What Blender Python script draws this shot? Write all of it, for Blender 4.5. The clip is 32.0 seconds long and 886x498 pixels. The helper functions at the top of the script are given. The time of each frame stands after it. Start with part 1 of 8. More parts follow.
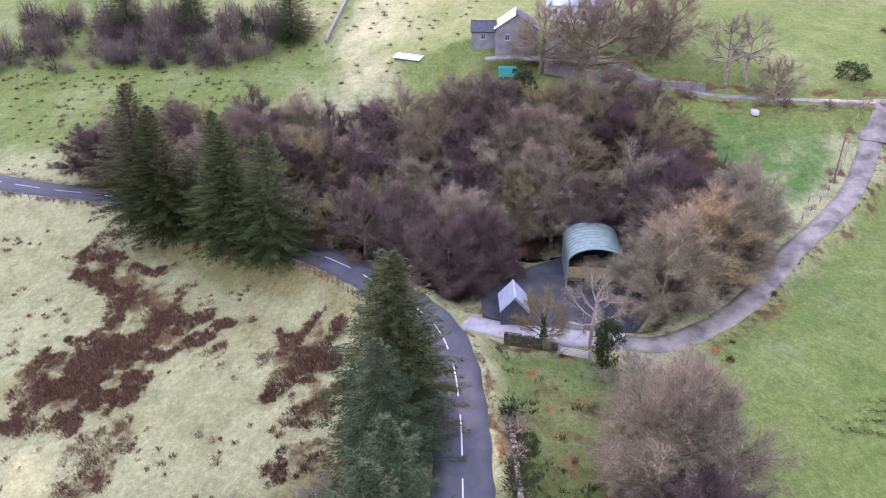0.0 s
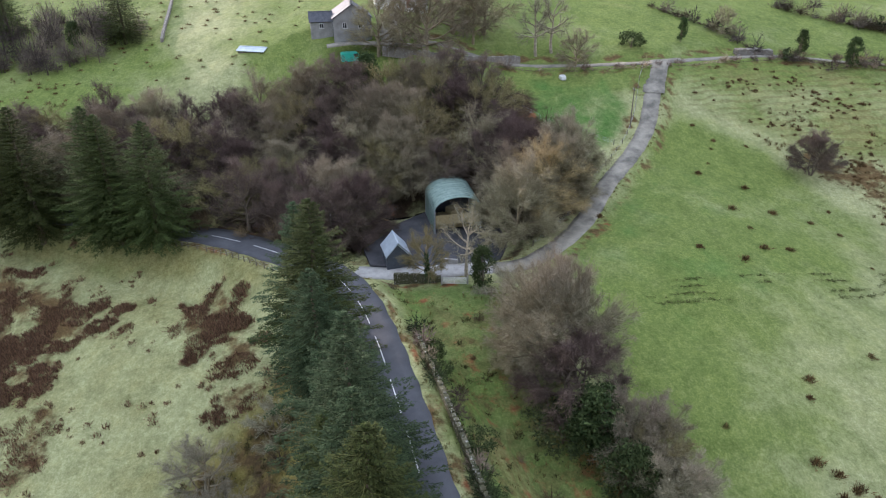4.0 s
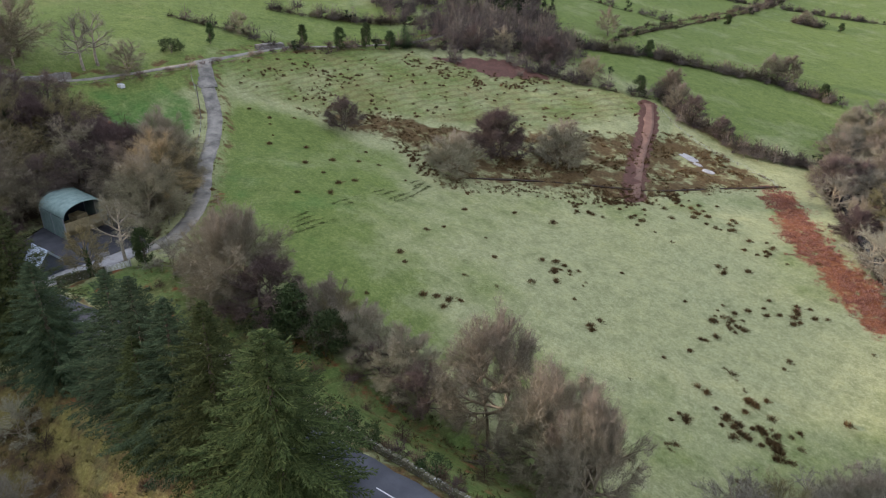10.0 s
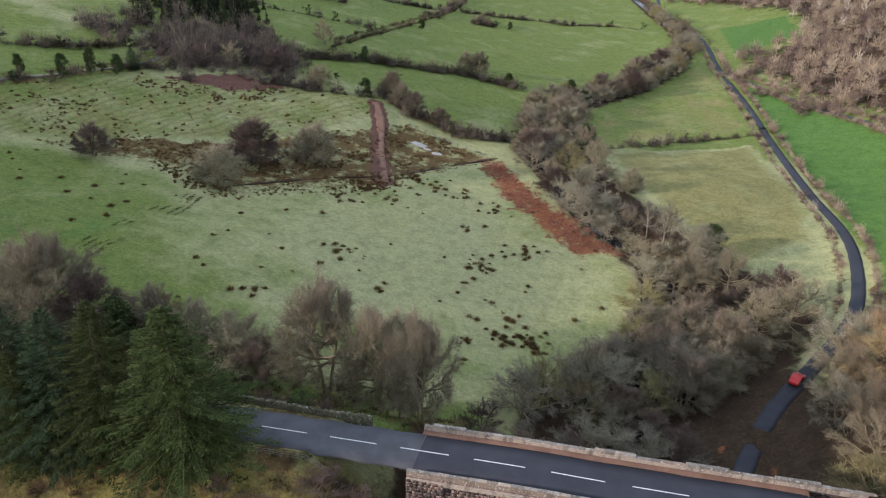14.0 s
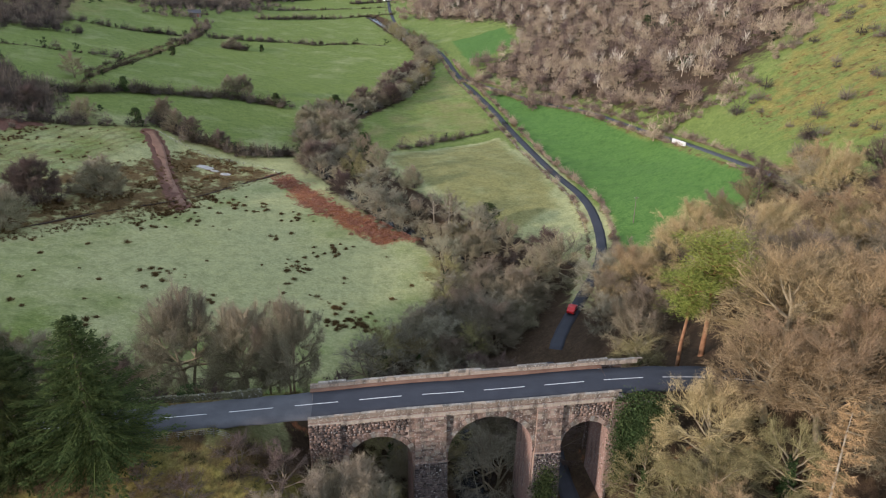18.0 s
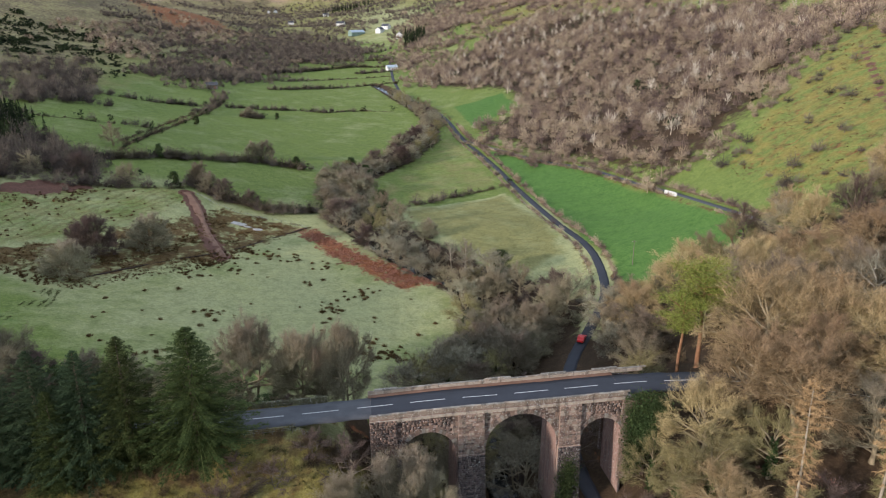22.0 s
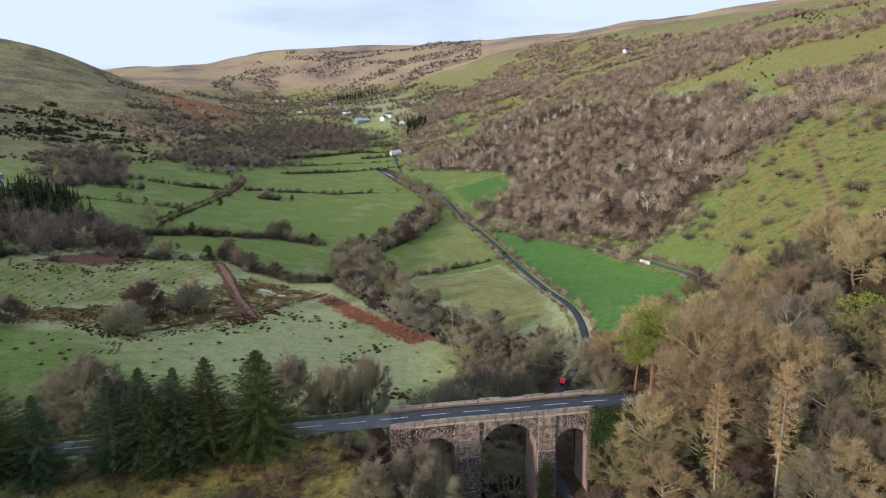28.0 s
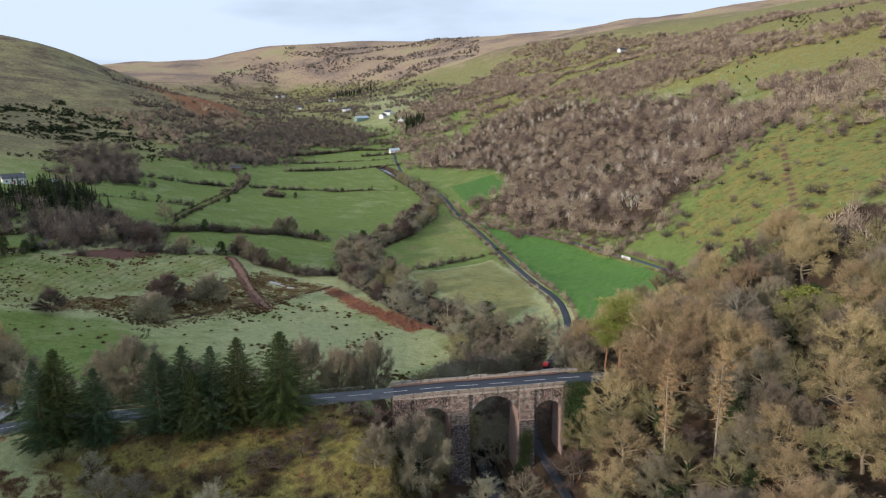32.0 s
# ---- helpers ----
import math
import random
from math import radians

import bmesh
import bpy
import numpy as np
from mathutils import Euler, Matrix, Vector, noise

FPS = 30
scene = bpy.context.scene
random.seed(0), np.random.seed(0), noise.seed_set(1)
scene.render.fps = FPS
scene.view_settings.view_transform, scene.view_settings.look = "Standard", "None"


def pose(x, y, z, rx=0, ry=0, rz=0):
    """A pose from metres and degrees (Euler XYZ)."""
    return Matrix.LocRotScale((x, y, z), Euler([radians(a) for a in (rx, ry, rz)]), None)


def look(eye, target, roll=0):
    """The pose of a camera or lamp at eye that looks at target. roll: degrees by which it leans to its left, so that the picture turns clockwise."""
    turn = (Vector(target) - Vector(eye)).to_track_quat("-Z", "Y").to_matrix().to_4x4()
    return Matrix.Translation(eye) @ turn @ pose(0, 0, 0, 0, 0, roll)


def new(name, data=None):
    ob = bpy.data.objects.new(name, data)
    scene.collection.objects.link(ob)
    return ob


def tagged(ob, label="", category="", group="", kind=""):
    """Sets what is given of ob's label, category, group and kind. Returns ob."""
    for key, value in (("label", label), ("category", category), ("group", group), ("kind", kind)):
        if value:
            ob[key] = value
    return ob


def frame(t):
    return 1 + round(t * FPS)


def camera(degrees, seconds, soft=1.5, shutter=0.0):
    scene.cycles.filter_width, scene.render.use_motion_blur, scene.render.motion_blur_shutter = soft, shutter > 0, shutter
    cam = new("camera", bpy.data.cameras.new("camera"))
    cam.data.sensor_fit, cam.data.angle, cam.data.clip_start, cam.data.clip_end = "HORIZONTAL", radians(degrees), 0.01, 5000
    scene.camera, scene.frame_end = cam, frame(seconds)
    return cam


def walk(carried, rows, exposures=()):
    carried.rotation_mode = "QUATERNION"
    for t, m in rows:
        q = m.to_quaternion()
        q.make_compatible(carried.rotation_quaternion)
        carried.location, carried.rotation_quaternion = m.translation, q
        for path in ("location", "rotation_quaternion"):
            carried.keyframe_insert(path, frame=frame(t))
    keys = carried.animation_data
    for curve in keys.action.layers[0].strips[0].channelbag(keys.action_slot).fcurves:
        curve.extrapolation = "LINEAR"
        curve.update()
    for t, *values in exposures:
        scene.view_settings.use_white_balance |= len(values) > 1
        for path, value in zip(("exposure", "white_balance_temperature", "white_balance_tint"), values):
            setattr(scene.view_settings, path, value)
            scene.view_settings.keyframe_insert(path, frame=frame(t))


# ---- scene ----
# Rows: seconds, x, y, z, heading to the left of +y, pitch, roll (degrees)
PATH = [
    (0, -37.74, 0.37, 48.89, 94.83, -26.69, -0.26),
    (1, -34.29, -0.66, 48.81, 93.88, -26.77, -0.56),
    (2, -30.57, -2.51, 48.83, 90.81, -26.83, -0.67),
    (3, -26.52, -5.04, 48.86, 85.29, -26.85, -0.63),
    (3.5, -24.51, -6.49, 48.91, 82.11, -26.86, -0.62),
    (5.5, -16.74, -14.46, 48.91, 69.08, -26.61, -0.2),
    (6, -14.9, -16.61, 49.14, 65.51, -26.57, -0.12),
    (7, -11.88, -21.3, 49.62, 58.5, -26.41, 0.13),
    (8, -9.05, -26.26, 50.25, 51.51, -26.3, 0.25),
    (9, -6.86, -31.66, 51.02, 44.42, -26.18, 0.43),
    (10, -4.95, -37.53, 52.15, 37.41, -26.12, 0.57),
    (11, -3.63, -43.36, 53.4, 31.02, -25.92, 0.45),
    (12, -3.26, -49.53, 54.61, 24.49, -25.74, 0.56),
    (13, -3.54, -55.76, 55.55, 18.41, -25.52, 0.67),
    (14, -4.68, -61.39, 56.25, 13.15, -25.22, 0.81),
    (14.5, -5.55, -64.04, 56.56, 10.18, -25.11, 0.91),
    (16.5, -9.75, -74.53, 57.83, -1.2, -24.8, 0.81),
    (17, -11.26, -77.11, 58.0, -3.87, -24.61, 0.67),
    (18, -14.6, -81.65, 58.48, -7.93, -23.49, 0.58),
    (19, -18.07, -86.24, 59.18, -8.51, -22.38, 0.37),
    (20, -20.49, -91.19, 59.89, -8.31, -21.12, -0.01),
    (21, -22.22, -96.37, 60.51, -8.13, -19.74, -0.35),
    (22, -23.67, -101.89, 61.09, -8.08, -18.37, -0.46),
    (23, -24.9, -107.67, 61.67, -8.04, -17.08, -0.51),
    (24, -26.13, -113.56, 62.4, -8.06, -15.81, -0.55),
    (25, -27.16, -119.57, 63.26, -8.06, -14.52, -0.59),
    (26, -27.79, -125.63, 63.97, -8.05, -13.24, -0.57),
    (26.5, -28.24, -128.64, 64.38, -8.06, -12.64, -0.65),
    (28.5, -29.84, -140.73, 65.67, -8.12, -11.65, -0.72),
    (29, -30.24, -143.75, 66.19, -8.14, -11.68, -0.71),
    (30, -30.93, -149.63, 67.78, -8.18, -11.7, -0.65),
    (31, -31.51, -155.65, 69.34, -8.24, -11.89, -0.56),
    (32, -32.23, -161.6, 70.98, -8.29, -12.14, -0.52),
]
cam = camera(65.56, 32.0, soft=1.1)


def sight(x, y, z, yaw, pitch, roll):
    return pose(x, y, z, 90 + pitch, 0, yaw) @ pose(0, 0, 0, 0, 0, roll)


walk(cam, [(t, sight(*p)) for t, *p in PATH],
     exposures=[(0, 1.28, 5800, 52), (1.0, 1.28, 5800, 58), (1.6, 1.32, 5850, 74), (2.1, 1.4, 6000, 90), (2.5, 1.2, 6000, 72), (2.9, 0.92, 6000, 30), (3.5, 0.76, 6000, 24), (6, 0.42, 6050, 26), (10, 0.3, 6050, 27), (13, 0.1, 6000, 24), (19, 0.0, 6000, 20), (24, -0.1, 5950, 18), (32, -0.25, 5900, 17)])

# ---- light ----
SUN_ELEV, SUN_FROM = radians(15), radians(243)  # height, compass bearing it shines from (clockwise from +y)
world = bpy.data.worlds.new("sky")
scene.world = world
world.use_nodes = True
wn, wl = world.node_tree.nodes, world.node_tree.links
wn.clear()
w_out, w_bg, w_sky = wn.new("ShaderNodeOutputWorld"), wn.new("ShaderNodeBackground"), wn.new("ShaderNodeTexSky")
w_sky.sky_type, w_sky.sun_disc = "NISHITA", False
w_sky.sun_elevation, w_sky.sun_rotation = SUN_ELEV, SUN_FROM
w_sky.air_density, w_sky.dust_density = 1.0, 1.5
w_co, w_map, w_noise, w_ramp, w_mix = (wn.new("ShaderNodeTexCoord"), wn.new("ShaderNodeMapping"), wn.new("ShaderNodeTexNoise"),
                                       wn.new("ShaderNodeValToRGB"), wn.new("ShaderNodeMix"))
w_map.inputs["Scale"].default_value = (1.2, 1.2, 5.0)
w_noise.inputs["Scale"].default_value, w_noise.inputs["Detail"].default_value = 1.6, 6.0
w_ramp.color_ramp.elements[0].position, w_ramp.color_ramp.elements[1].position = 0.2, 0.56
w_mix.data_type = "RGBA"
w_mix.inputs["B"].default_value = (8.5, 9.85, 10.7, 1)
wl.new(w_co.outputs["Generated"], w_map.inputs["Vector"])
wl.new(w_map.outputs["Vector"], w_noise.inputs["Vector"])
wl.new(w_noise.outputs["Fac"], w_ramp.inputs["Fac"])
wl.new(w_ramp.outputs["Color"], w_mix.inputs["Factor"])
wl.new(w_sky.outputs["Color"], w_mix.inputs["A"])
wl.new(w_mix.outputs["Result"], w_bg.inputs["Color"])
w_bg.inputs["Strength"].default_value = 0.105
wl.new(w_bg.outputs["Background"], w_out.inputs["Surface"])
sun = new("sun", bpy.data.lights.new("sun", "SUN"))
sun.data.energy, sun.data.angle, sun.data.color = 4.4, radians(2.5), (1.0, 0.87, 0.70)
_from = Vector((math.sin(SUN_FROM) * math.cos(SUN_ELEV), math.cos(SUN_FROM) * math.cos(SUN_ELEV), math.sin(SUN_ELEV)))
sun.matrix_world = look(_from * 500, (0, 0, 0))


# ---- materials ----
def material(name, rough=0.85, spec=0.3, metal=0.0):
    m = bpy.data.materials.new(name)
    m.use_nodes = True
    b = m.node_tree.nodes["Principled BSDF"]
    b.inputs["Roughness"].default_value, b.inputs["Metallic"].default_value = rough, metal
    b.inputs["Specular IOR Level"].default_value = spec
    return m, m.node_tree.nodes, m.node_tree.links, b


def noise_tex(n, l, scale, detail=4, rough=0.55, co=None, warp=0.0):
    t = n.new("ShaderNodeTexNoise")
    t.inputs["Scale"].default_value, t.inputs["Detail"].default_value = scale, detail
    t.inputs["Roughness"].default_value, t.inputs["Distortion"].default_value = rough, warp
    if co:
        l.new(co, t.inputs["Vector"])
    return t.outputs["Fac"]


def ramp(n, l, fac, stops):
    r = n.new("ShaderNodeValToRGB")
    e = r.color_ramp.elements
    while len(e) < len(stops):
        e.new(0.5)
    for k, (p, c) in zip(e, stops):
        k.position, k.color = p, (*c, 1) if len(c) == 3 else c
    l.new(fac, r.inputs["Fac"])
    return r.outputs["Color"]


def mixc(n, l, fac, a, b, how="MIX"):
    m = n.new("ShaderNodeMix")
    m.data_type, m.blend_type = "RGBA", how
    for s, v in (("Factor", fac), ("A", a), ("B", b)):
        if isinstance(v, (int, float)):
            m.inputs[s].default_value = v
        elif isinstance(v, tuple):
            m.inputs[s].default_value = (*v, 1) if len(v) == 3 else v
        else:
            l.new(v, m.inputs[s])
    return m.outputs["Result"]


def maths(n, l, op, a, b=0.0, clamp=False):
    m = n.new("ShaderNodeMath")
    m.operation, m.use_clamp = op, clamp
    for k, v in enumerate((a, b)):
        if isinstance(v, (int, float)):
            m.inputs[k].default_value = v
        else:
            l.new(v, m.inputs[k])
    return m.outputs[0]


def bump(n, l, b, height, strength, distance):
    k = n.new("ShaderNodeBump")
    k.inputs["Strength"].default_value, k.inputs["Distance"].default_value = strength, distance
    l.new(height, k.inputs["Height"])
    l.new(k.outputs["Normal"], b.inputs["Normal"])


def place_co(n):
    return n.new("ShaderNodeNewGeometry").outputs["Position"]


def plain(name, dark, light, scale=3.0, rough=0.8, spec=0.3, metal=0.0, bumps=0.0, fine=40.0, vary=0.0):
    """A worn surface: two scales of noise between two colours, and object-to-object variation."""
    m, n, l, b = material(name, rough, spec, metal)
    co = place_co(n)
    big, small = noise_tex(n, l, scale, 5, co=co), noise_tex(n, l, fine, 3, co=co)
    f = maths(n, l, "ADD", maths(n, l, "MULTIPLY", big, 0.65), maths(n, l, "MULTIPLY", small, 0.35))
    c = ramp(n, l, f, [(0.33, dark), (0.67, light)])
    if vary:
        rnd = n.new("ShaderNodeObjectInfo").outputs["Random"]
        g = maths(n, l, "ADD", maths(n, l, "MULTIPLY", rnd, vary), 1 - vary / 2)
        h = n.new("ShaderNodeHueSaturation")
        l.new(g, h.inputs["Value"])
        l.new(c, h.inputs["Color"])
        c = h.outputs["Color"]
    l.new(c, b.inputs["Base Color"])
    if bumps:
        bump(n, l, b, small, bumps, 0.05)
    return m


def twig(name, dark, light, hue=0.03, vary=0.5, tips=None):
    """Bark and twigs: each piece of the mesh and each tree takes its own tone; the young shoots of the crown may have their own colour."""
    m, n, l, b = material(name, 0.9, 0.15)
    isl = n.new("ShaderNodeNewGeometry").outputs["Random Per Island"]
    c = ramp(n, l, isl, [(0.0, dark), (1.0, light)])
    if tips:
        sep = n.new("ShaderNodeSeparateXYZ")
        l.new(n.new("ShaderNodeTexCoord").outputs["Generated"], sep.inputs["Vector"])
        r = n.new("ShaderNodeMapRange")
        r.interpolation_type = "SMOOTHSTEP"
        r.inputs["From Min"].default_value, r.inputs["From Max"].default_value, r.inputs["To Max"].default_value = 0.55, 1.0, 0.6
        l.new(sep.outputs["Z"], r.inputs["Value"])
        c = mixc(n, l, r.outputs["Result"], c, tips)
    rnd = n.new("ShaderNodeObjectInfo").outputs["Random"]
    h = n.new("ShaderNodeHueSaturation")
    l.new(maths(n, l, "ADD", maths(n, l, "MULTIPLY", rnd, vary), 1 - vary / 2), h.inputs["Value"])
    l.new(maths(n, l, "ADD", maths(n, l, "MULTIPLY", rnd, hue), 0.5 - hue / 2), h.inputs["Hue"])
    l.new(c, h.inputs["Color"])
    l.new(h.outputs["Color"], b.inputs["Base Color"])
    return m


TWIG_GREY = twig("twigs_grey", (0.12, 0.103, 0.064), (0.36, 0.31, 0.20), tips=(0.29, 0.22, 0.168))
# reddish twigs, darkened so the colour holds the wooded gully's deep shade
TWIG_RED = twig("twigs_reddish", (0.055, 0.040, 0.033), (0.185, 0.138, 0.108), tips=(0.175, 0.118, 0.105))
TWIG_PALE = twig("twigs_pale", (0.13, 0.12, 0.08), (0.42, 0.385, 0.275))
TWIG_LICHEN = twig("twigs_lichen", (0.13, 0.118, 0.072), (0.40, 0.355, 0.235), tips=(0.31, 0.235, 0.185))
TWIG_GOLD = twig("twigs_golden", (0.25, 0.165, 0.075), (0.60, 0.42, 0.215), 0.01, 0.2)
TWIG_WARM = twig("twigs_warm", (0.16, 0.118, 0.058), (0.54, 0.415, 0.22), tips=(0.41, 0.285, 0.165))
TWIG_IVY = twig("twigs_mossy", (0.125, 0.11, 0.048), (0.36, 0.31, 0.15))
BARK = plain("bark", (0.07, 0.055, 0.04), (0.22, 0.18, 0.13), 2.0, 0.9, 0.15, bumps=0.5, vary=0.4)
# lighter copy of the bark, with sunlight on the limbs put into its colour
BARK_SUNLIT = plain("bark_sunlit", (0.15, 0.12, 0.075), (0.40, 0.335, 0.22), 1.2, 0.9, 0.15, bumps=0.5, vary=0.4)
BARK_PALE = plain("bark_pale", (0.22, 0.19, 0.14), (0.5, 0.44, 0.34), 2.0, 0.9, 0.15, bumps=0.5, vary=0.3)
BARK_PINE = plain("bark_pine", (0.17, 0.085, 0.045), (0.37, 0.20, 0.11), 2.0, 0.9, 0.15, bumps=0.5)
NEEDLE = twig("spruce_needles", (0.019, 0.033, 0.0088), (0.104, 0.130, 0.037), 0.03, 0.3)
NEEDLE_BLUE = twig("spruce_needles_blue", (0.0165, 0.033, 0.014), (0.091, 0.130, 0.058), 0.03, 0.3)
NEEDLE_PINE = twig("pine_needles", (0.10, 0.13, 0.02), (0.33, 0.34, 0.08), 0.02, 0.2)
LEAF_DARK = twig("evergreen_leaves", (0.022, 0.040, 0.013), (0.085, 0.115, 0.04), 0.03, 0.4)
RUSH = twig("rush_blades", (0.05, 0.032, 0.015), (0.22, 0.135, 0.058), 0.02, 0.2)
MARSH = twig("marsh_blades", (0.085, 0.05, 0.028), (0.34, 0.22, 0.12), 0.02, 0.2)
TUSSOCK = twig("grass_tussock", (0.11, 0.088, 0.034), (0.27, 0.22, 0.085), 0.02, 0.2)
FERN = twig("dead_bracken", (0.19, 0.075, 0.045), (0.58, 0.32, 0.22), 0.02, 0.2)


def ground_material():
    """Pasture with rough, bracken, mud, wood floor and heath where the land's own cover says so."""
    m, n, l, b = material("land_cover", 0.95, 0.12)
    co = place_co(n)

    def cover(name, edge=0.35, scale=0.25, detail=6):
        a = n.new("ShaderNodeAttribute")
        a.attribute_name = name
        k = noise_tex(n, l, scale, detail, 0.65, co)
        v = maths(n, l, "ADD", a.outputs["Fac"], maths(n, l, "MULTIPLY", maths(n, l, "SUBTRACT", k, 0.5), 1.5))
        r = n.new("ShaderNodeMapRange")
        r.interpolation_type = "SMOOTHSTEP"
        r.inputs["From Min"].default_value, r.inputs["From Max"].default_value = 0.5 - edge / 2, 0.5 + edge / 2
        l.new(v, r.inputs["Value"])
        return r.outputs["Result"]

    n_big, n_mid = noise_tex(n, l, 0.03, 5, co=co), noise_tex(n, l, 0.35, 6, 0.7, co)
    n_fine, n_tuft = noise_tex(n, l, 4.0, 5, 0.7, co), noise_tex(n, l, 1.3, 5, 0.75, co)
    fleck = maths(n, l, "ADD", maths(n, l, "MULTIPLY", n_fine, 0.5), maths(n, l, "MULTIPLY", n_tuft, 0.5))
    pale = ramp(n, l, fleck, [(0.34, (0.215, 0.228, 0.10)), (0.5, (0.335, 0.348, 0.168)), (0.66, (0.48, 0.485, 0.27))])
    lush = ramp(n, l, fleck, [(0.34, (0.086, 0.128, 0.031)), (0.5, (0.154, 0.205, 0.052)), (0.66, (0.25, 0.295, 0.10))])
    olive = ramp(n, l, fleck, [(0.33, (0.12, 0.12, 0.04)), (0.5, (0.23, 0.22, 0.085)), (0.68, (0.35, 0.33, 0.15))])
    rough = ramp(n, l, fleck, [(0.3, (0.05, 0.033, 0.016)), (0.5, (0.125, 0.082, 0.035)), (0.72, (0.24, 0.18, 0.08))])
    fern = ramp(n, l, fleck, [(0.3, (0.12, 0.042, 0.018)), (0.5, (0.26, 0.10, 0.045)), (0.72, (0.38, 0.20, 0.10))])
    mud = ramp(n, l, fleck, [(0.3, (0.085, 0.043, 0.034)), (0.55, (0.165, 0.088, 0.066)), (0.75, (0.26, 0.165, 0.12))])
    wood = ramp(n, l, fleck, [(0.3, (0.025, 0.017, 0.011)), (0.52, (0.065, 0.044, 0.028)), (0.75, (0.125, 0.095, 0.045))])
    moss = ramp(n, l, fleck, [(0.32, (0.11, 0.095, 0.028)), (0.5, (0.23, 0.20, 0.055)), (0.68, (0.37, 0.32, 0.12))])
    # moor grass and heather, lightened so the colour carries the missing distance haze
    moor = ramp(n, l, maths(n, l, "ADD", maths(n, l, "MULTIPLY", n_mid, 0.35), maths(n, l, "MULTIPLY", noise_tex(n, l, 0.006, 7, 0.62, co), 0.65)),
                [(0.38, (0.16, 0.13, 0.12)), (0.46, (0.27, 0.20, 0.15)), (0.54, (0.40, 0.29, 0.19)), (0.64, (0.34, 0.32, 0.16))])
    heath = ramp(n, l, maths(n, l, "ADD", maths(n, l, "MULTIPLY", n_mid, 0.5), maths(n, l, "MULTIPLY", n_big, 0.5)),
                 [(0.34, (0.07, 0.048, 0.044)), (0.45, (0.15, 0.112, 0.075)), (0.53, (0.25, 0.215, 0.11)), (0.66, (0.31, 0.29, 0.135))])
    c = mixc(n, l, cover("lush", 0.7, 0.06), pale, lush)
    c = mixc(n, l, cover("rich", 0.5, 0.08), c, ramp(n, l, fleck, [(0.34, (0.045, 0.11, 0.022)), (0.5, (0.085, 0.175, 0.04)), (0.66, (0.145, 0.245, 0.07))]))
    c = mixc(n, l, cover("olive", 0.6, 0.08), c, olive)
    c = mixc(n, l, cover("heath", 0.5, 0.03), c, heath)
    c = mixc(n, l, cover("moor", 0.5, 0.02), c, moor)
    # cattle terraces that follow the contours
    sep = n.new("ShaderNodeSeparateXYZ")
    l.new(co, sep.inputs["Vector"])
    lines = maths(n, l, "SINE", maths(n, l, "ADD", maths(n, l, "MULTIPLY", sep.outputs["Z"], 7.5), maths(n, l, "MULTIPLY", noise_tex(n, l, 0.12, 4, 0.6, co), 14.0)))
    step = maths(n, l, "MULTIPLY", maths(n, l, "GREATER_THAN", lines, 0.35), cover("terrace", 0.6, 0.1))
    c = mixc(n, l, maths(n, l, "MULTIPLY", step, 0.3), c, rough)
    c = mixc(n, l, cover("rough", 0.3, 0.22), c, rough)
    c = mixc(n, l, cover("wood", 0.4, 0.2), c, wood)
    c = mixc(n, l, cover("moss", 0.35, 0.16), c, moss)
    c = mixc(n, l, cover("fern", 0.25, 0.3), c, fern)
    c = mixc(n, l, cover("mud", 0.2, 0.35), c, mud)
    c = mixc(n, l, maths(n, l, "MULTIPLY", maths(n, l, "SUBTRACT", n_big, 0.35), 0.5, True), c, mixc(n, l, 1.0, c, (1.12, 1.06, 0.8), "MULTIPLY"))
    worn = ramp(n, l, n_mid, [(0.3, (0.72, 0.74, 0.70)), (0.5, (1.0, 1.0, 1.0)), (0.7, (1.16, 1.12, 1.08))])
    c = mixc(n, l, 1.0, c, worn, "MULTIPLY")
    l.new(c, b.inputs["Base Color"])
    bump(n, l, b, fleck, 0.7, 0.3)
    return m


LAND = ground_material()


def road_material(name, dark, light, wet=0.45):
    m, n, l, b = material(name, 0.6, 0.4)
    co = place_co(n)
    big, fine = noise_tex(n, l, 0.35, 5, 0.6, co), noise_tex(n, l, 18, 4, 0.7, co)
    l.new(ramp(n, l, maths(n, l, "ADD", maths(n, l, "MULTIPLY", big, 0.7), maths(n, l, "MULTIPLY", fine, 0.3)),
               [(0.36, dark), (0.64, light)]), b.inputs["Base Color"])
    l.new(maths(n, l, "ADD", maths(n, l, "MULTIPLY", big, 0.4), wet - 0.2), b.inputs["Roughness"])
    bump(n, l, b, fine, 0.25, 0.02)
    return m


ASPHALT = road_material("asphalt", (0.024, 0.027, 0.036), (0.046, 0.050, 0.062), 0.75)
# paler than the viaduct's asphalt: glare on the west road put into its colour
ASPHALT_PALE = road_material("asphalt_pale", (0.055, 0.057, 0.064), (0.105, 0.109, 0.118), 0.78)
CONCRETE_LANE = road_material("concrete_lane", (0.10, 0.094, 0.076), (0.37, 0.34, 0.275), 0.8)
EARTH_TRACK = road_material("earth_track", (0.16, 0.085, 0.055), (0.27, 0.16, 0.11), 0.9)
PAINT = plain("road_paint", (0.55, 0.55, 0.53), (0.82, 0.82, 0.80), 2.0, 0.6)


def water_material():
    m, n, l, b = material("river_water", 0.12, 0.5)
    b.inputs["Base Color"].default_value = (0.012, 0.014, 0.016, 1)
    co = place_co(n)
    k = noise_tex(n, l, 2.2, 5, 0.6, co, 0.6)
    f = noise_tex(n, l, 0.7, 6, 0.75, co)
    l.new(ramp(n, l, f, [(0.60, (0.012, 0.014, 0.016)), (0.72, (0.35, 0.37, 0.38))]), b.inputs["Base Color"])
    bump(n, l, b, k, 0.5, 0.1)
    return m


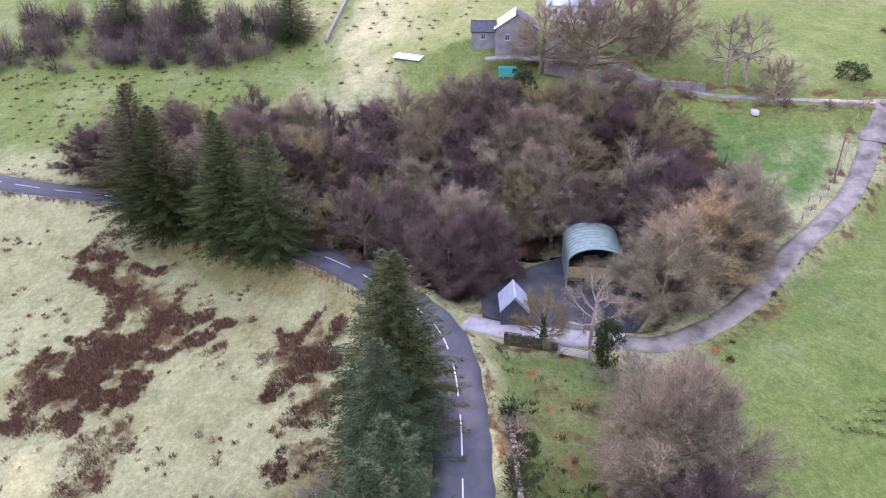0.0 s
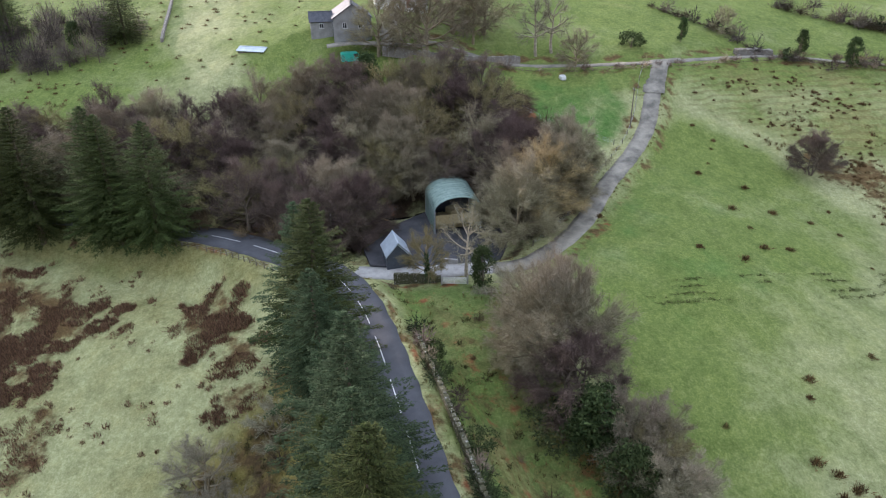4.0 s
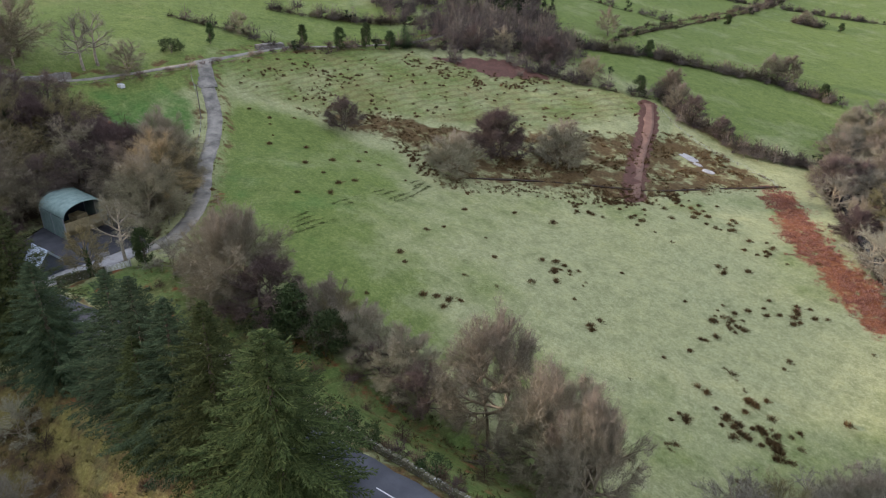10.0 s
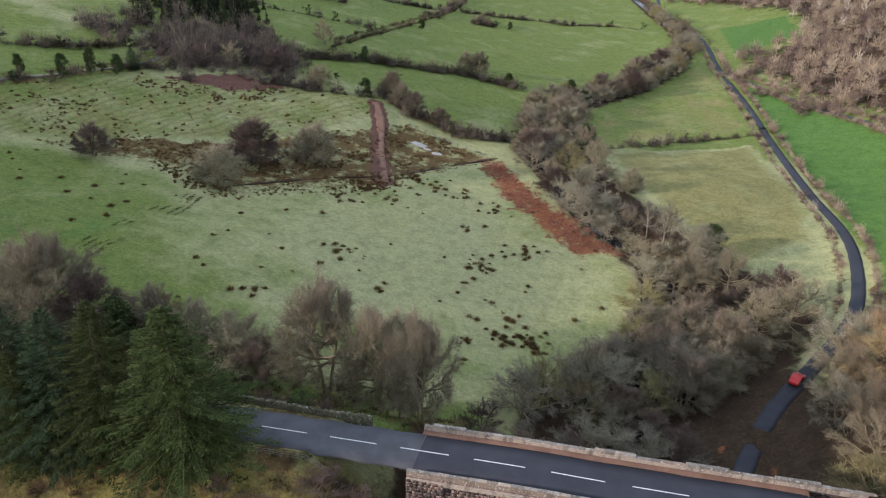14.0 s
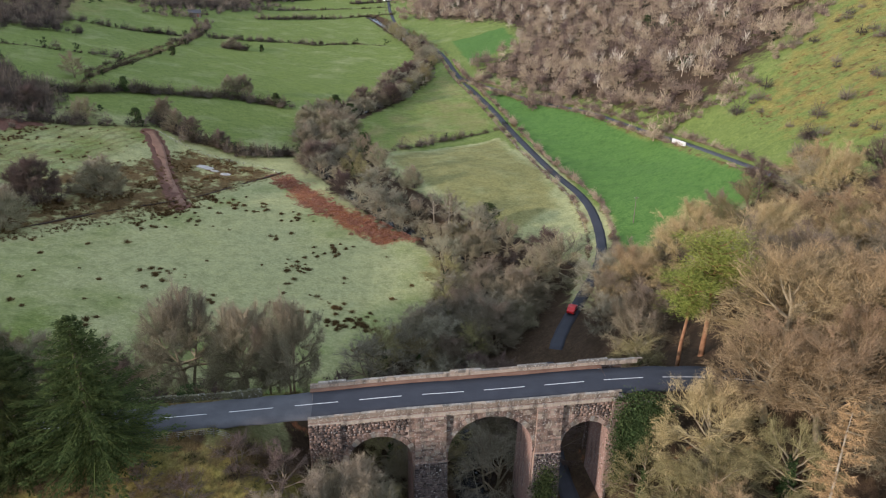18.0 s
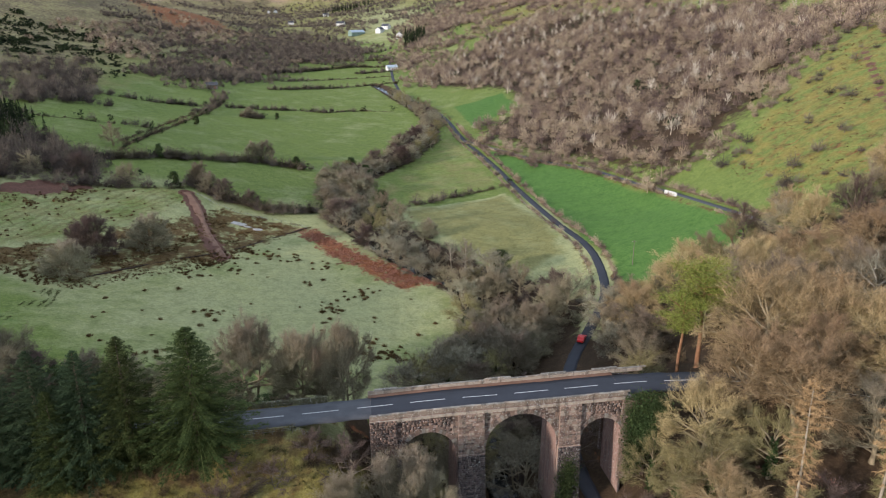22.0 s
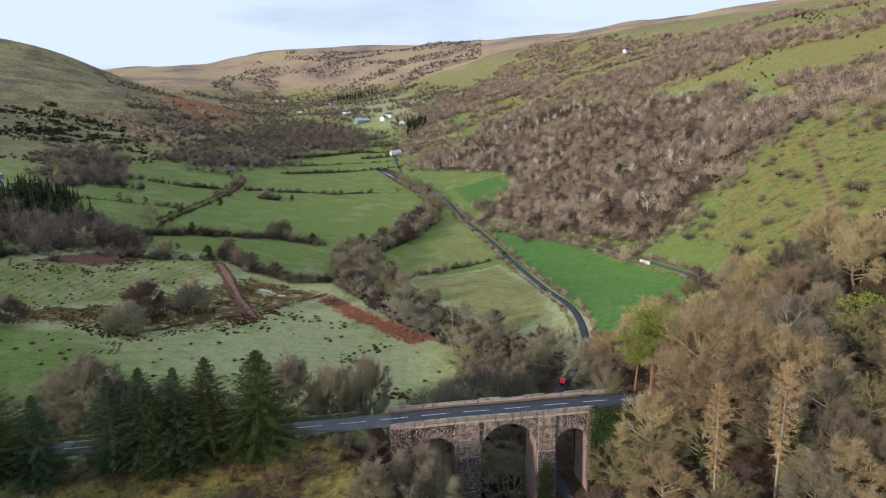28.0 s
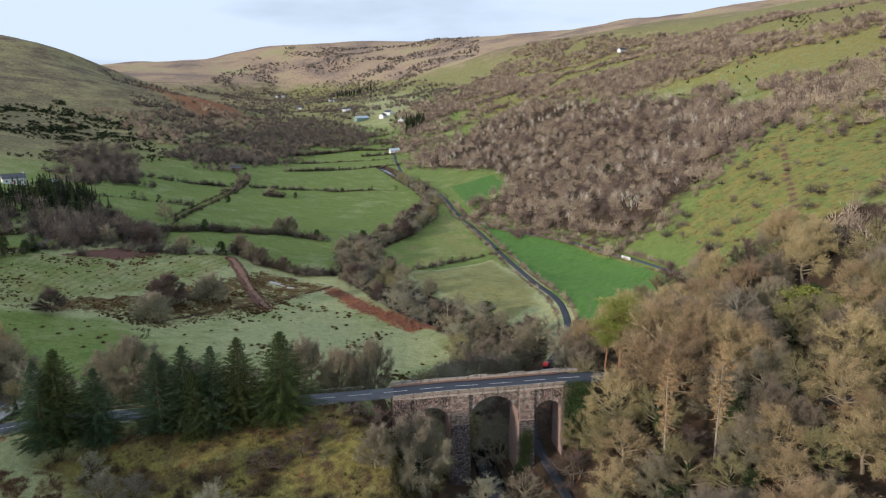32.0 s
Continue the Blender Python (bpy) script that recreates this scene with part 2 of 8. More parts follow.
WATER = water_material()


def stone_material(name, dark, mid, light, stain=0.5):
    """Sandstone blocks: each piece has its own tone, with dark weathering runs and pale lichen."""
    m, n, l, b = material(name, 0.9, 0.2)
    co = place_co(n)
    rnd = n.new("ShaderNodeObjectInfo").outputs["Random"]
    isl = n.new("ShaderNodeNewGeometry").outputs["Random Per Island"]
    grain = noise_tex(n, l, 5, 6, 0.7, co)
    v = maths(n, l, "ADD", maths(n, l, "MULTIPLY", grain, 0.4), maths(n, l, "ADD", maths(n, l, "MULTIPLY", rnd, 0.33), maths(n, l, "MULTIPLY", isl, 0.33)))
    c = ramp(n, l, v, [(0.25, dark), (0.5, mid), (0.75, light)])
    mp = n.new("ShaderNodeMapping")
    mp.inputs["Scale"].default_value = (0.9, 0.9, 0.16)
    l.new(co, mp.inputs["Vector"])
    runs = noise_tex(n, l, 1.0, 6, 0.7, mp.outputs["Vector"])
    f = n.new("ShaderNodeMapRange")
    f.inputs["From Min"].default_value, f.inputs["From Max"].default_value, f.inputs["To Max"].default_value = 0.48, 0.66, stain
    l.new(runs, f.inputs["Value"])
    c = mixc(n, l, f.outputs["Result"], c, (0.05, 0.042, 0.036))
    lich = n.new("ShaderNodeMapRange")
    lich.inputs["From Min"].default_value, lich.inputs["From Max"].default_value = 0.57, 0.62
    l.new(noise_tex(n, l, 4.2, 5, 0.8, co), lich.inputs["Value"])
    c = mixc(n, l, lich.outputs["Result"], c, (0.58, 0.56, 0.52))
    l.new(c, b.inputs["Base Color"])
    bump(n, l, b, grain, 0.6, 0.06)
    return m


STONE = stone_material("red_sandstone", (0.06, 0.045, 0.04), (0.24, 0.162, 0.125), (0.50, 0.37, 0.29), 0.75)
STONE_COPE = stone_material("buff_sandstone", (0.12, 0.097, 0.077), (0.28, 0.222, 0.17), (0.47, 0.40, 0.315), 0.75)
# smooth pink stone of the arch insides, its lighter tone painting sun on them
STONE_PINK_LIT = stone_material("sunlit_pink_sandstone", (0.20, 0.125, 0.10), (0.33, 0.215, 0.175), (0.46, 0.33, 0.27), 0.55)
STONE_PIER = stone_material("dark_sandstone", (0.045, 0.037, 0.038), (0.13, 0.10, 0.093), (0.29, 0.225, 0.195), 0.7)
STONE_MOSS = stone_material("mossy_fieldstone", (0.04, 0.042, 0.022), (0.085, 0.085, 0.045), (0.18, 0.165, 0.10), 0.4)
STONE_GREY = stone_material("grey_fieldstone", (0.11, 0.10, 0.085), (0.22, 0.20, 0.17), (0.36, 0.33, 0.28), 0.4)


# ---- building helpers ----
def mesh_from(name, verts, faces, mat, smooth=False):
    me = bpy.data.meshes.new(name)
    me.from_pydata([tuple(v) for v in verts], [], [tuple(f) for f in faces])
    for m in (mat if isinstance(mat, (list, tuple)) else [mat]):
        me.materials.append(m)
    if smooth:
        me.polygons.foreach_set("use_smooth", [True] * len(me.polygons))
    me.update()
    return me


def tri_mesh(name, verts, tris, mat):
    """A mesh of triangles from arrays."""
    verts, tris = np.asarray(verts, np.float32), np.asarray(tris, np.int32)
    me = bpy.data.meshes.new(name)
    me.vertices.add(len(verts))
    me.vertices.foreach_set("co", verts.ravel())
    me.loops.add(tris.size)
    me.loops.foreach_set("vertex_index", tris.ravel())
    me.polygons.add(len(tris))
    me.polygons.foreach_set("loop_start", np.arange(0, tris.size, 3, dtype=np.int32))
    me.polygons.foreach_set("loop_total", np.full(len(tris), 3, np.int32))
    me.materials.append(mat)
    me.update()
    me.validate()
    return me


def part(name, data, parent, label="", mat=None):
    """Links a mesh, or a bmesh with its material, as one mesh under a thing or a part."""
    if isinstance(data, bmesh.types.BMesh):
        me = bpy.data.meshes.new(name)
        data.to_mesh(me)
        data.free()
        me.materials.append(mat)
        data = me
    ob = new(name, data)
    ob.parent = parent
    if label:
        ob["label"] = label
    return ob


def thing(name, at, label, category, group="", kind="", turn=0.0, size=1.0):
    e = new(name)
    e.matrix_basis = pose(*at, 0, 0, turn) @ Matrix.Scale(size, 4)
    return tagged(e, label, category, group, kind)


def box(x0, y0, z0, x1, y1, z1, bevel=0.0):
    bm = bmesh.new()
    bmesh.ops.create_cube(bm, size=1, matrix=Matrix.LocRotScale(((x0 + x1) / 2, (y0 + y1) / 2, (z0 + z1) / 2), None, (x1 - x0, y1 - y0, z1 - z0)))
    if bevel:
        bmesh.ops.bevel(bm, geom=bm.edges[:], offset=bevel, segments=1, affect="EDGES")
    return bm


def tube(path, radii, sides=5):
    """Vertices and triangles of a tapered tube along a path."""
    path = np.asarray(path, float)
    d = np.gradient(path, axis=0)
    d /= np.linalg.norm(d, axis=1, keepdims=True) + 1e-9
    ref = np.where(np.abs(d[:, 2:3]) > 0.9, [[1.0, 0, 0]], [[0, 0, 1.0]])
    u = np.cross(d, ref)
    u /= np.linalg.norm(u, axis=1, keepdims=True) + 1e-9
    v = np.cross(d, u)
    a = np.arange(sides) / sides * 2 * np.pi
    ring = path[:, None] + (u[:, None] * np.cos(a)[None, :, None] + v[:, None] * np.sin(a)[None, :, None]) * np.asarray(radii)[:, None, None]
    k, tr = len(path), []
    for i in range(k - 1):
        for j in range(sides):
            p, q = i * sides + j, i * sides + (j + 1) % sides
            tr += [(p, q, p + sides), (q, q + sides, p + sides)]
    return ring.reshape(-1, 3), tr


class Pile:
    """Gathers triangles for one mesh."""

    def __init__(self):
        self.v, self.t, self.c, self.n = [], [], [], 0

    def add(self, v, t, tone=0.5):
        v, t = np.asarray(v, float).reshape(-1, 3), np.asarray(t, int).reshape(-1, 3)
        self.v.append(v), self.t.append(t + self.n), self.c.append(np.broadcast_to(np.asarray(tone, float), len(v)))
        self.n += len(v)

    def slivers(self, base, tip, width, rng, tone=0.5):
        """Thin single triangles from base to tip."""
        d = tip - base
        side = np.cross(d, rng.normal(size=d.shape))
        side /= np.linalg.norm(side, axis=1, keepdims=True) + 1e-9
        w = np.asarray(width).reshape(-1, 1) * side / 2
        self.add(np.stack([base - w, base + w, tip], 1), np.arange(3 * len(base)), tone if np.ndim(tone) == 0 else np.repeat(tone, 3))

    def mesh(self, name, mat, toned=False):
        me = tri_mesh(name, np.concatenate(self.v), np.concatenate(self.t), mat)
        if toned:
            me.attributes.new("tone", "FLOAT", "POINT").data.foreach_set("value", np.concatenate(self.c).astype(np.float32))
        return me


def smooth_line(pts, step=1.5):
    """A Catmull-Rom line through points, evenly resampled."""
    p = np.asarray(pts, float)
    p = np.vstack([2 * p[0] - p[1], p, 2 * p[-1] - p[-2]])
    out = []
    for i in range(1, len(p) - 2):
        k = max(2, int(np.linalg.norm(p[i + 1] - p[i]) / step))
        t = (np.arange(k) / k)[:, None]
        a, b, c, d = p[i - 1], p[i], p[i + 1], p[i + 2]
        out.append(0.5 * (2 * b + (c - a) * t + (2 * a - 5 * b + 4 * c - d) * t**2 + (3 * b - a - 3 * c + d) * t**3))
    return np.vstack([*out, p[-2:-1]])


def inside(p, poly):
    """Which of the points lie in a polygon."""
    x, y = p[:, 0], p[:, 1]
    ok = np.zeros(len(p), bool)
    q = np.asarray(poly, float)
    for (x0, y0), (x1, y1) in zip(q, np.roll(q, -1, 0)):
        if y0 != y1:
            ok ^= ((y0 > y) != (y1 > y)) & (x < (x1 - x0) * (y - y0) / (y1 - y0) + x0)
    return ok


def reach(p, line):
    """Distance to a polyline in plan, and the nearest height on it."""
    line = np.asarray(line, float)
    best, high = np.full(len(p), 1e9), np.zeros(len(p))
    for a, b in zip(line[:-1], line[1:]):
        d = b[:2] - a[:2]
        t = np.clip(((p - a[:2]) @ d) / (d @ d + 1e-9), 0, 1)
        r = np.hypot(*(p - a[:2] - t[:, None] * d).T)
        near = r < best
        best = np.where(near, r, best)
        high = np.where(near, a[2] + t * (b[2] - a[2]), high)
    return best, high


def blur_inside(p, poly, soft):
    """1 well inside a polygon, 0 well outside, with a soft edge."""
    line = np.c_[np.asarray(poly + poly[:1], float), np.zeros(len(poly) + 1)]
    near = np.ones(len(p), bool)
    lo, hi = line[:, :2].min(0) - soft, line[:, :2].max(0) + soft
    near = ((p >= lo) & (p <= hi)).all(1)
    out = np.zeros(len(p))
    if near.any():
        q = p[near]
        d, _ = reach(q, line)
        out[near] = np.clip(0.5 + np.where(inside(q, poly), d, -d) / soft, 0, 1)
    return out


# ---- the land ----
# Spot heights (x, y, z)
NEAR = [(-6, 96, -21.6), (1, 105, -20), (-72, 68, -11), (-62, 78, -13.8), (-73, 93, -13.4), (-115, 84, -5), (-112, 52, -1.6),
        (-66, 124, -12.8), (-64, 160, -13), (-91, 181, -3), (-165, 66, 13.5), (-172, 48, 10.8), (-176, 2, 18.5), (-112, 11, -2.5),
        (-131, 13, -3.5), (-142, -8, -5), (-20, 38, -20), (-60, 25, -12), (14, 60, -24), (-103, -38, -9.4), (-110, -52, -10.3),
        (-98, -26, -8), (-88, -28, -11), (-114, -38, -7), (-150, 73, 4), (-118, 62, -1.6), (-188, -50, 11.5), (-60, -40, -14)]
NEAR2 = [(-30, -20, -16), (-135, -130, -9), (-60, -90, -18), (4, -70, -27), (5, 20, -25.5), (4, 0, -26), (-24, 5, -20), (24, 4, -15),
         (32, 0, -6), (27, -30, -18), (-104, -17, -5), (-150, -60, -1), (-165, -95, 2), (-150, -25, -2), (-30, 60, -19), (20, 84, -22)]
MID = [(30, 45, -19), (48, 85, -19), (60, 160, -16), (60, 250, -15), (52, 335, -13), (26, 154, -15), (98, 143, -6.5), (119, 140, 7),
       (205, 195, 50), (60, -5, 0), (95, 50, 4), (160, 60, 36), (60, -60, -9), (120, -60, 14), (40, -110, -16), (-157, 450, 11),
       (-49, 180, -13), (-18, 205, -17), (88, 169, -12.5), (41, 790, 22), (130, 420, 10), (-230, 110, 26), (-280, -40, 36), (-138, 255, 8),
       (200, -120, 44), (-250, -220, 30), (-300, 500, 46), (20, 520, -4), (100, 640, 14), (-60, 640, 6)]
FAR = [(-588, 1140, 180), (-525, 1112, 166), (-457, 1063, 148), (-410, 1046, 122), (-320, 1020, 92), (-234, 988, 73), (-141, 950, 42), (-330, 1400, 60), (-900, 1500, 190), (-760, 800, 185), (-420, 760, 96), (-300, 1300, 66), (-900, 300, 190), (-700, -400, 130), (380, 500, 122),
       (560, 700, 176), (780, 950, 228), (640, 420, 190), (420, 260, 124), (420, 1500, 200), (250, 1150, 100), (700, 1900, 275),
       (-100, 1400, 45), (-200, 2000, 70), (0, 3000, 330), (-300, 3000, 312), (-560, 3000, 262), (-1000, 3300, 230), (480, 2900, 322), (660, 2600, 330), (1250, 400, 310),
       (800, -600, 200), (0, -700, -20), (-400, -900, 60), (300, 760, 92), (1400, 1800, 360), (-1600, 1200, 230)]
OUT = [(-600, 4600, 150), (300, 4600, 200), (1500, 4000, 250), (-2500, 4000, 150), (3500, 1500, 250), (-4000, 0, 150), (4000, -3000, 150), (-3000, -4000, 60), (0, -4500, 0)]
_s = np.array(NEAR + NEAR2 + MID + FAR + OUT, float)


def _pull(a):
    return np.sqrt(((a[:, None, :2] - _s[None, :, :2]) ** 2).sum(-1) / 1e4 + 0.04)


_n = len(_s)
_a = np.zeros((_n + 3, _n + 3))
_a[:_n, :_n] = _pull(_s) - 0.01 * np.eye(_n)
_a[:_n, _n:] = np.c_[np.ones(_n), _s[:, :2] / 100]
_a[_n:, :_n] = _a[:_n, _n:].T
_w = np.linalg.solve(_a, np.r_[_s[:, 2], 0, 0, 0])


def folds(p):
    """Shallow folds of the far hills."""
    w = sum(a * np.sin(p[:, 0] * fx + p[:, 1] * fy + k) for a, fx, fy, k in ((5, 0.011, 0.006, 0), (4, -0.007, 0.013, 1.2), (2, 0.025, 0.018, 2), (1.5, 0.02, -0.031, 0.5)))
    return w, w * np.clip((np.hypot(p[:, 0], p[:, 1]) - 420) / 900, 0, 1)


def bare_land(p):
    out = np.empty(len(p))
    for i in range(0, len(p), 40000):
        q = p[i : i + 40000]
        out[i : i + 40000] = _pull(q) @ _w[:_n] + np.c_[np.ones(len(q)), q / 100] @ _w[_n:]
    return out + folds(p)[1]


def on_land(pts, lift=0.0):
    p = np.asarray(pts, float)[:, :2]
    return np.c_[p, bare_land(p) + lift]


# Ways: the main road over the viaduct, the farm lane, the glen road, the hill road, the earth track, the river
MAIN_W = smooth_line([(-172, -150, 3), (-160, -110, 1), (-155, -88, 0), (-152.5, -72, -0.3), (-146, -53, -0.8), (-133, -27.5, -0.9), (-123, -15.5, -0.6), (-114.5, -8, -0.3),
                      (-106.5, -4.6, -0.2), (-97, -2.9, -0.4), (-87, -2.0, -0.6), (-70, -1, -0.8), (-50, -0.2, -0.8), (-36, 0.2, -0.8), (-21.6, 0.3, -0.5)])
DECK = smooth_line([(-21.6, 0.3, -0.5), (-9, 0.1, -0.05), (0, 0, 0), (9, 0, 0.1), (21.6, 0, 0.3)], 3)
MAIN_E = smooth_line([(21.6, 0, 0.3), (30, -0.5, 0.4), (42, -3, 0.6), (58, -11, 1.2), (78, -26, 2.5), (100, -52, 4.5)])
LANE = smooth_line(on_land([(-119.5, -3.5), (-117.5, 1), (-115.3, 9), (-114.4, 16), (-113.6, 22), (-117.5, 29), (-124, 36.5), (-134, 44.6), (-143.5, 54), (-151, 60.3), (-158, 64.5), (-165.5, 68.5), (-172, 73)]))
LANE[:, 2] = np.interp(np.arange(len(LANE)), [0, 8, 22, len(LANE) - 1], [-0.9, -1.5, -1.9, 15]) * 0.25 + LANE[:, 2] * 0.75
TOP_ROAD = smooth_line(on_land([(-186, 22), (-181, 38), (-178, 52), (-173.5, 63), (-172, 73), (-175, 90), (-177, 108), (-172, 130), (-165, 160), (-172, 200), (-190, 240)]))
GLEN_ROAD = smooth_line(on_land([(17, -60), (17.5, -20), (17.5, 5), (21, 25), (29, 44.5), (40, 62), (51.5, 81.6), (57.5, 102), (60, 124), (58.5, 157), (57.5, 211), (57, 261),
                                 (53, 342), (51, 400), (44, 458), (31, 526), (29, 609), (31, 667), (36, 760)]))
GLEN_ROAD[:, 2] = np.where(GLEN_ROAD[:, 1] < 40, -20.5, GLEN_ROAD[:, 2])
HILL_ROAD = smooth_line(on_land([(54, 335), (64, 303), (78.5, 255), (92, 217), (101, 177), (103, 141.5), (101, 97), (100, 70), (104, 40), (114, 10)]))
TRACK = smooth_line(on_land([(-88, 181), (-82, 168), (-77.5, 153), (-73, 140), (-68, 127), (-66, 122)]))
RIVER = smooth_line([(-6, -150, -32), (0, -100, -30), (3, -60, -28), (3.5, 0, -26.2), (5, 30, -25.4), (8, 58, -24.6), (16, 82, -23.4), (12, 104, -22), (0, 119, -20.8), (-15, 148, -18.6),
                     (-27, 186, -17.6), (-25, 240, -17.2), (4, 287, -16.8), (25, 346, -15), (40, 400, -12), (34, 470, -7), (10, 600, 0)], 3)
STREAM = smooth_line(on_land([(-165, -40), (-152, -18), (-143, 0), (-140, 12), (-141, 26)], -1.5), 3)

# way, half width, side slope of banks below, above
CUTS = [(MAIN_W, 4.0, 0.75, 0.7), (MAIN_E, 4.0, 0.8, 0.8), (LANE, 2.1, 0.6, 0.6), (TOP_ROAD, 1.8, 0.5, 0.5), (GLEN_ROAD, 2.6, 0.8, 0.8), (HILL_ROAD, 2.3, 0.6, 0.6)]
YARD = [(-143, 14), (-136, 4), (-124, -4), (-119, -1), (-117, 6), (-116.5, 14), (-117, 21), (-124, 25), (-136, 25)]


def height(p):
    """The finished ground: the land, cut and filled for the roads, the yard and the river."""
    p = np.atleast_2d(np.asarray(p, float))[:, :2]
    z = bare_land(p)
    near = (np.abs(p[:, 0]) < 700) & (np.abs(p[:, 1]) < 900)
    q, zq = p[near], z[near]
    # tussocky unevenness
    yard = blur_inside(q, YARD, 5)
    zq = zq * (1 - yard) + yard * (-3.5)
    for line, half, fill, cut in CUTS:
        lo, hi = line[:, :2].min(0) - 45, line[:, :2].max(0) + 45
        k = ((q >= lo) & (q <= hi)).all(1)
        d, h = reach(q[k], line[::3] if len(line) > 60 else line)
        r = np.maximum(d - half, 0)
        # embankments stop at the abutments
        end = 4 * np.clip(np.minimum(q[k, 0] + 23, 24 - q[k, 0]), 0, None) if line is MAIN_W or line is MAIN_E else 0
        zq[k] = np.clip(zq[k], h - 0.12 - r * fill - end, h - 0.12 + r * cut)
    for line, half, slope in ((RIVER, 2.6, 0.75), (STREAM, 1.0, 0.6)):
        lo, hi = line[:, :2].min(0) - 40, line[:, :2].max(0) + 40
        k = ((q >= lo) & (q <= hi)).all(1)
        d, h = reach(q[k], line)
        zq[k] = np.minimum(zq[k], h - 0.7 + np.maximum(d - half, 0) * slope)
    z[near] = zq
    return z


# Plan of the land cover
FIELD = [(-112, 24), (-135, 48), (-158, 68), (-150, 82), (-120, 93), (-101, 87), (-87, 103), (-68, 115), (-56, 134), (-40, 158), (-20, 125), (3, 104), (12, 92), (-6, 52), (-24, 38), (-50, 33), (-90, 26)]
FIELD_PALE = [(-78, 62), (-100, 88), (-87, 103), (-68, 115), (-56, 134), (-40, 158), (-20, 125), (0, 102), (6, 84), (-12, 52), (-44, 44)]
ROUGH_PATCH = [(-150, 84), (-120, 96), (-101, 90), (-86, 105), (-66, 118), (-56, 136), (-38, 162), (-52, 168), (-72, 174), (-84, 160), (-100, 140), (-118, 120), (-136, 108)]
UPPER_FIELD = [(-158, 72), (-150, 84), (-136, 106), (-118, 120), (-98, 140), (-84, 178), (-100, 186), (-124, 168), (-160, 146), (-174, 112), (-170, 80)]
BRACKEN = [(-44, 157), (-36, 160), (-18, 131), (1, 111), (4, 106), (-7, 101.5), (-20, 115), (-33, 132)]
SHEEP_FIELD = [(-2, 184), (49, 206), (55, 150), (50, 118), (34, 108), (22, 112), (12, 140)]
MID_FIELD = [(-16, 206), (2, 260), (30, 320), (47, 372), (52, 300), (53, 228), (-1, 190)]
GREEN_EAST = [(60, 300), (75, 262), (93, 205), (99, 150), (97, 84), (66, 70), (58, 82), (63, 104), (62, 160), (60, 230)]
SW_FIELD = [(-78, -22), (-100, -14), (-122, -24), (-142, -62), (-148, -90), (-150, -130), (-90, -150), (-60, -110), (-64, -50)]
SW_ROUGH = [(-137, -74), (-142, -66), (-128, -48), (-120, -39), (-115, -38), (-113, -48), (-108, -49), (-103, -57), (-106, -66), (-114, -71), (-119, -60), (-123, -58)]
SW_ROUGH2 = [(-119, -31), (-121, -24), (-111, -20), (-106, -17), (-92, -17), (-93, -24), (-98, -26), (-104, -25), (-111, -31)]
SW_ROUGH3 = [(-99, -52), (-106, -50), (-103, -43), (-93, -44), (-90, -51)]
RED_SOIL = [(-153, 150), (-138, 171), (-120, 170), (-133, 155)]
GULLY_WOOD = [(-128, -21), (-137, -38), (-150, -62), (-157, -80), (-172, -74), (-176, -50), (-168, -30), (-172, -8), (-172, 20), (-170, 40), (-150, 42), (-140, 34), (-138, 24), (-144, 10), (-134, 4), (-126, -6)]
LANE_WOOD = [(-118, 22), (-124, 33), (-131, 38), (-138, 38), (-140, 28), (-132, 25)]
EAST_WOOD = [(24, 8), (38, 52), (60, 68), (97, 78), (112, 60), (150, 70), (170, 20), (190, -120), (60, -150), (24, -110), (22, -8)]
RIVER_WOOD = [(-8, 8), (-14, 40), (-4, 54), (12, 90), (4, 112), (-14, 140), (-34, 176), (-34, 240), (0, 296), (24, 352), (40, 350), (14, 290), (-14, 240), (-14, 200), (2, 150), (20, 118), (34, 104), (46, 80), (24, 40), (14, 8)]
SOUTH_BANK = [(-100, -14), (-84, -6), (-60, -2.6), (-22, -2.6), (-10, -16), (-8, -90), (-40, -80), (-70, -40)]
NORTH_BANK = [(-113, -1), (-105, 1.5), (-60, 5), (-26, 6), (-12, 20), (-20, 34), (-60, 24), (-100, 20), (-110, 16)]
FIELD_WEST = [(-112, 24), (-135, 48), (-150, 60), (-140, 75), (-110, 60), (-92, 42), (-92, 27)]
LITTER = [(-104, 17), (-60, 18), (-38, 15), (-36, 19), (-60, 23.5), (-104, 22)]
PADDOCK = [(-174, 42), (-171, 60), (-156, 60), (-138, 44), (-146, 38), (-164, 36)]
GREEN_VERGE = [(-143, -64), (-140, -46), (-130, -24), (-112, -11), (-112, -16), (-123, -26), (-128, -42), (-138, -61)]
SMALL_FIELD = [(63, 440), (105, 455), (102, 395), (64, 364)]
NEAR_SLOPE = [(122, 150), (166, 180), (232, 226), (300, 240), (330, 180), (240, 80), (170, 60), (126, 62), (112, 90)]
UPPER_SLOPE = [(225, 740), (262, 550), (285, 390), (232, 240), (300, 240), (420, 300), (560, 500), (640, 800), (560, 1200), (420, 1500), (200, 1250), (120, 950), (100, 760)]
STRIPS = [[(71, 545), (113, 625), (194, 630), (191, 565), (144, 558), (74, 504)], [(250, 829), (307, 849), (422, 924), (372, 796), (303, 768), (246, 789)],
          [(274, 527), (254, 401), (236, 262), (270, 340), (353, 299), (400, 357), (373, 436), (334, 461)], [(458, 675), (548, 733), (580, 576), (471, 444), (416, 484)]]
SLOPE_PATH = smooth_line(on_land([(121, 52), (132, 69), (148, 90), (168, 124), (185, 152), (200, 178)]))
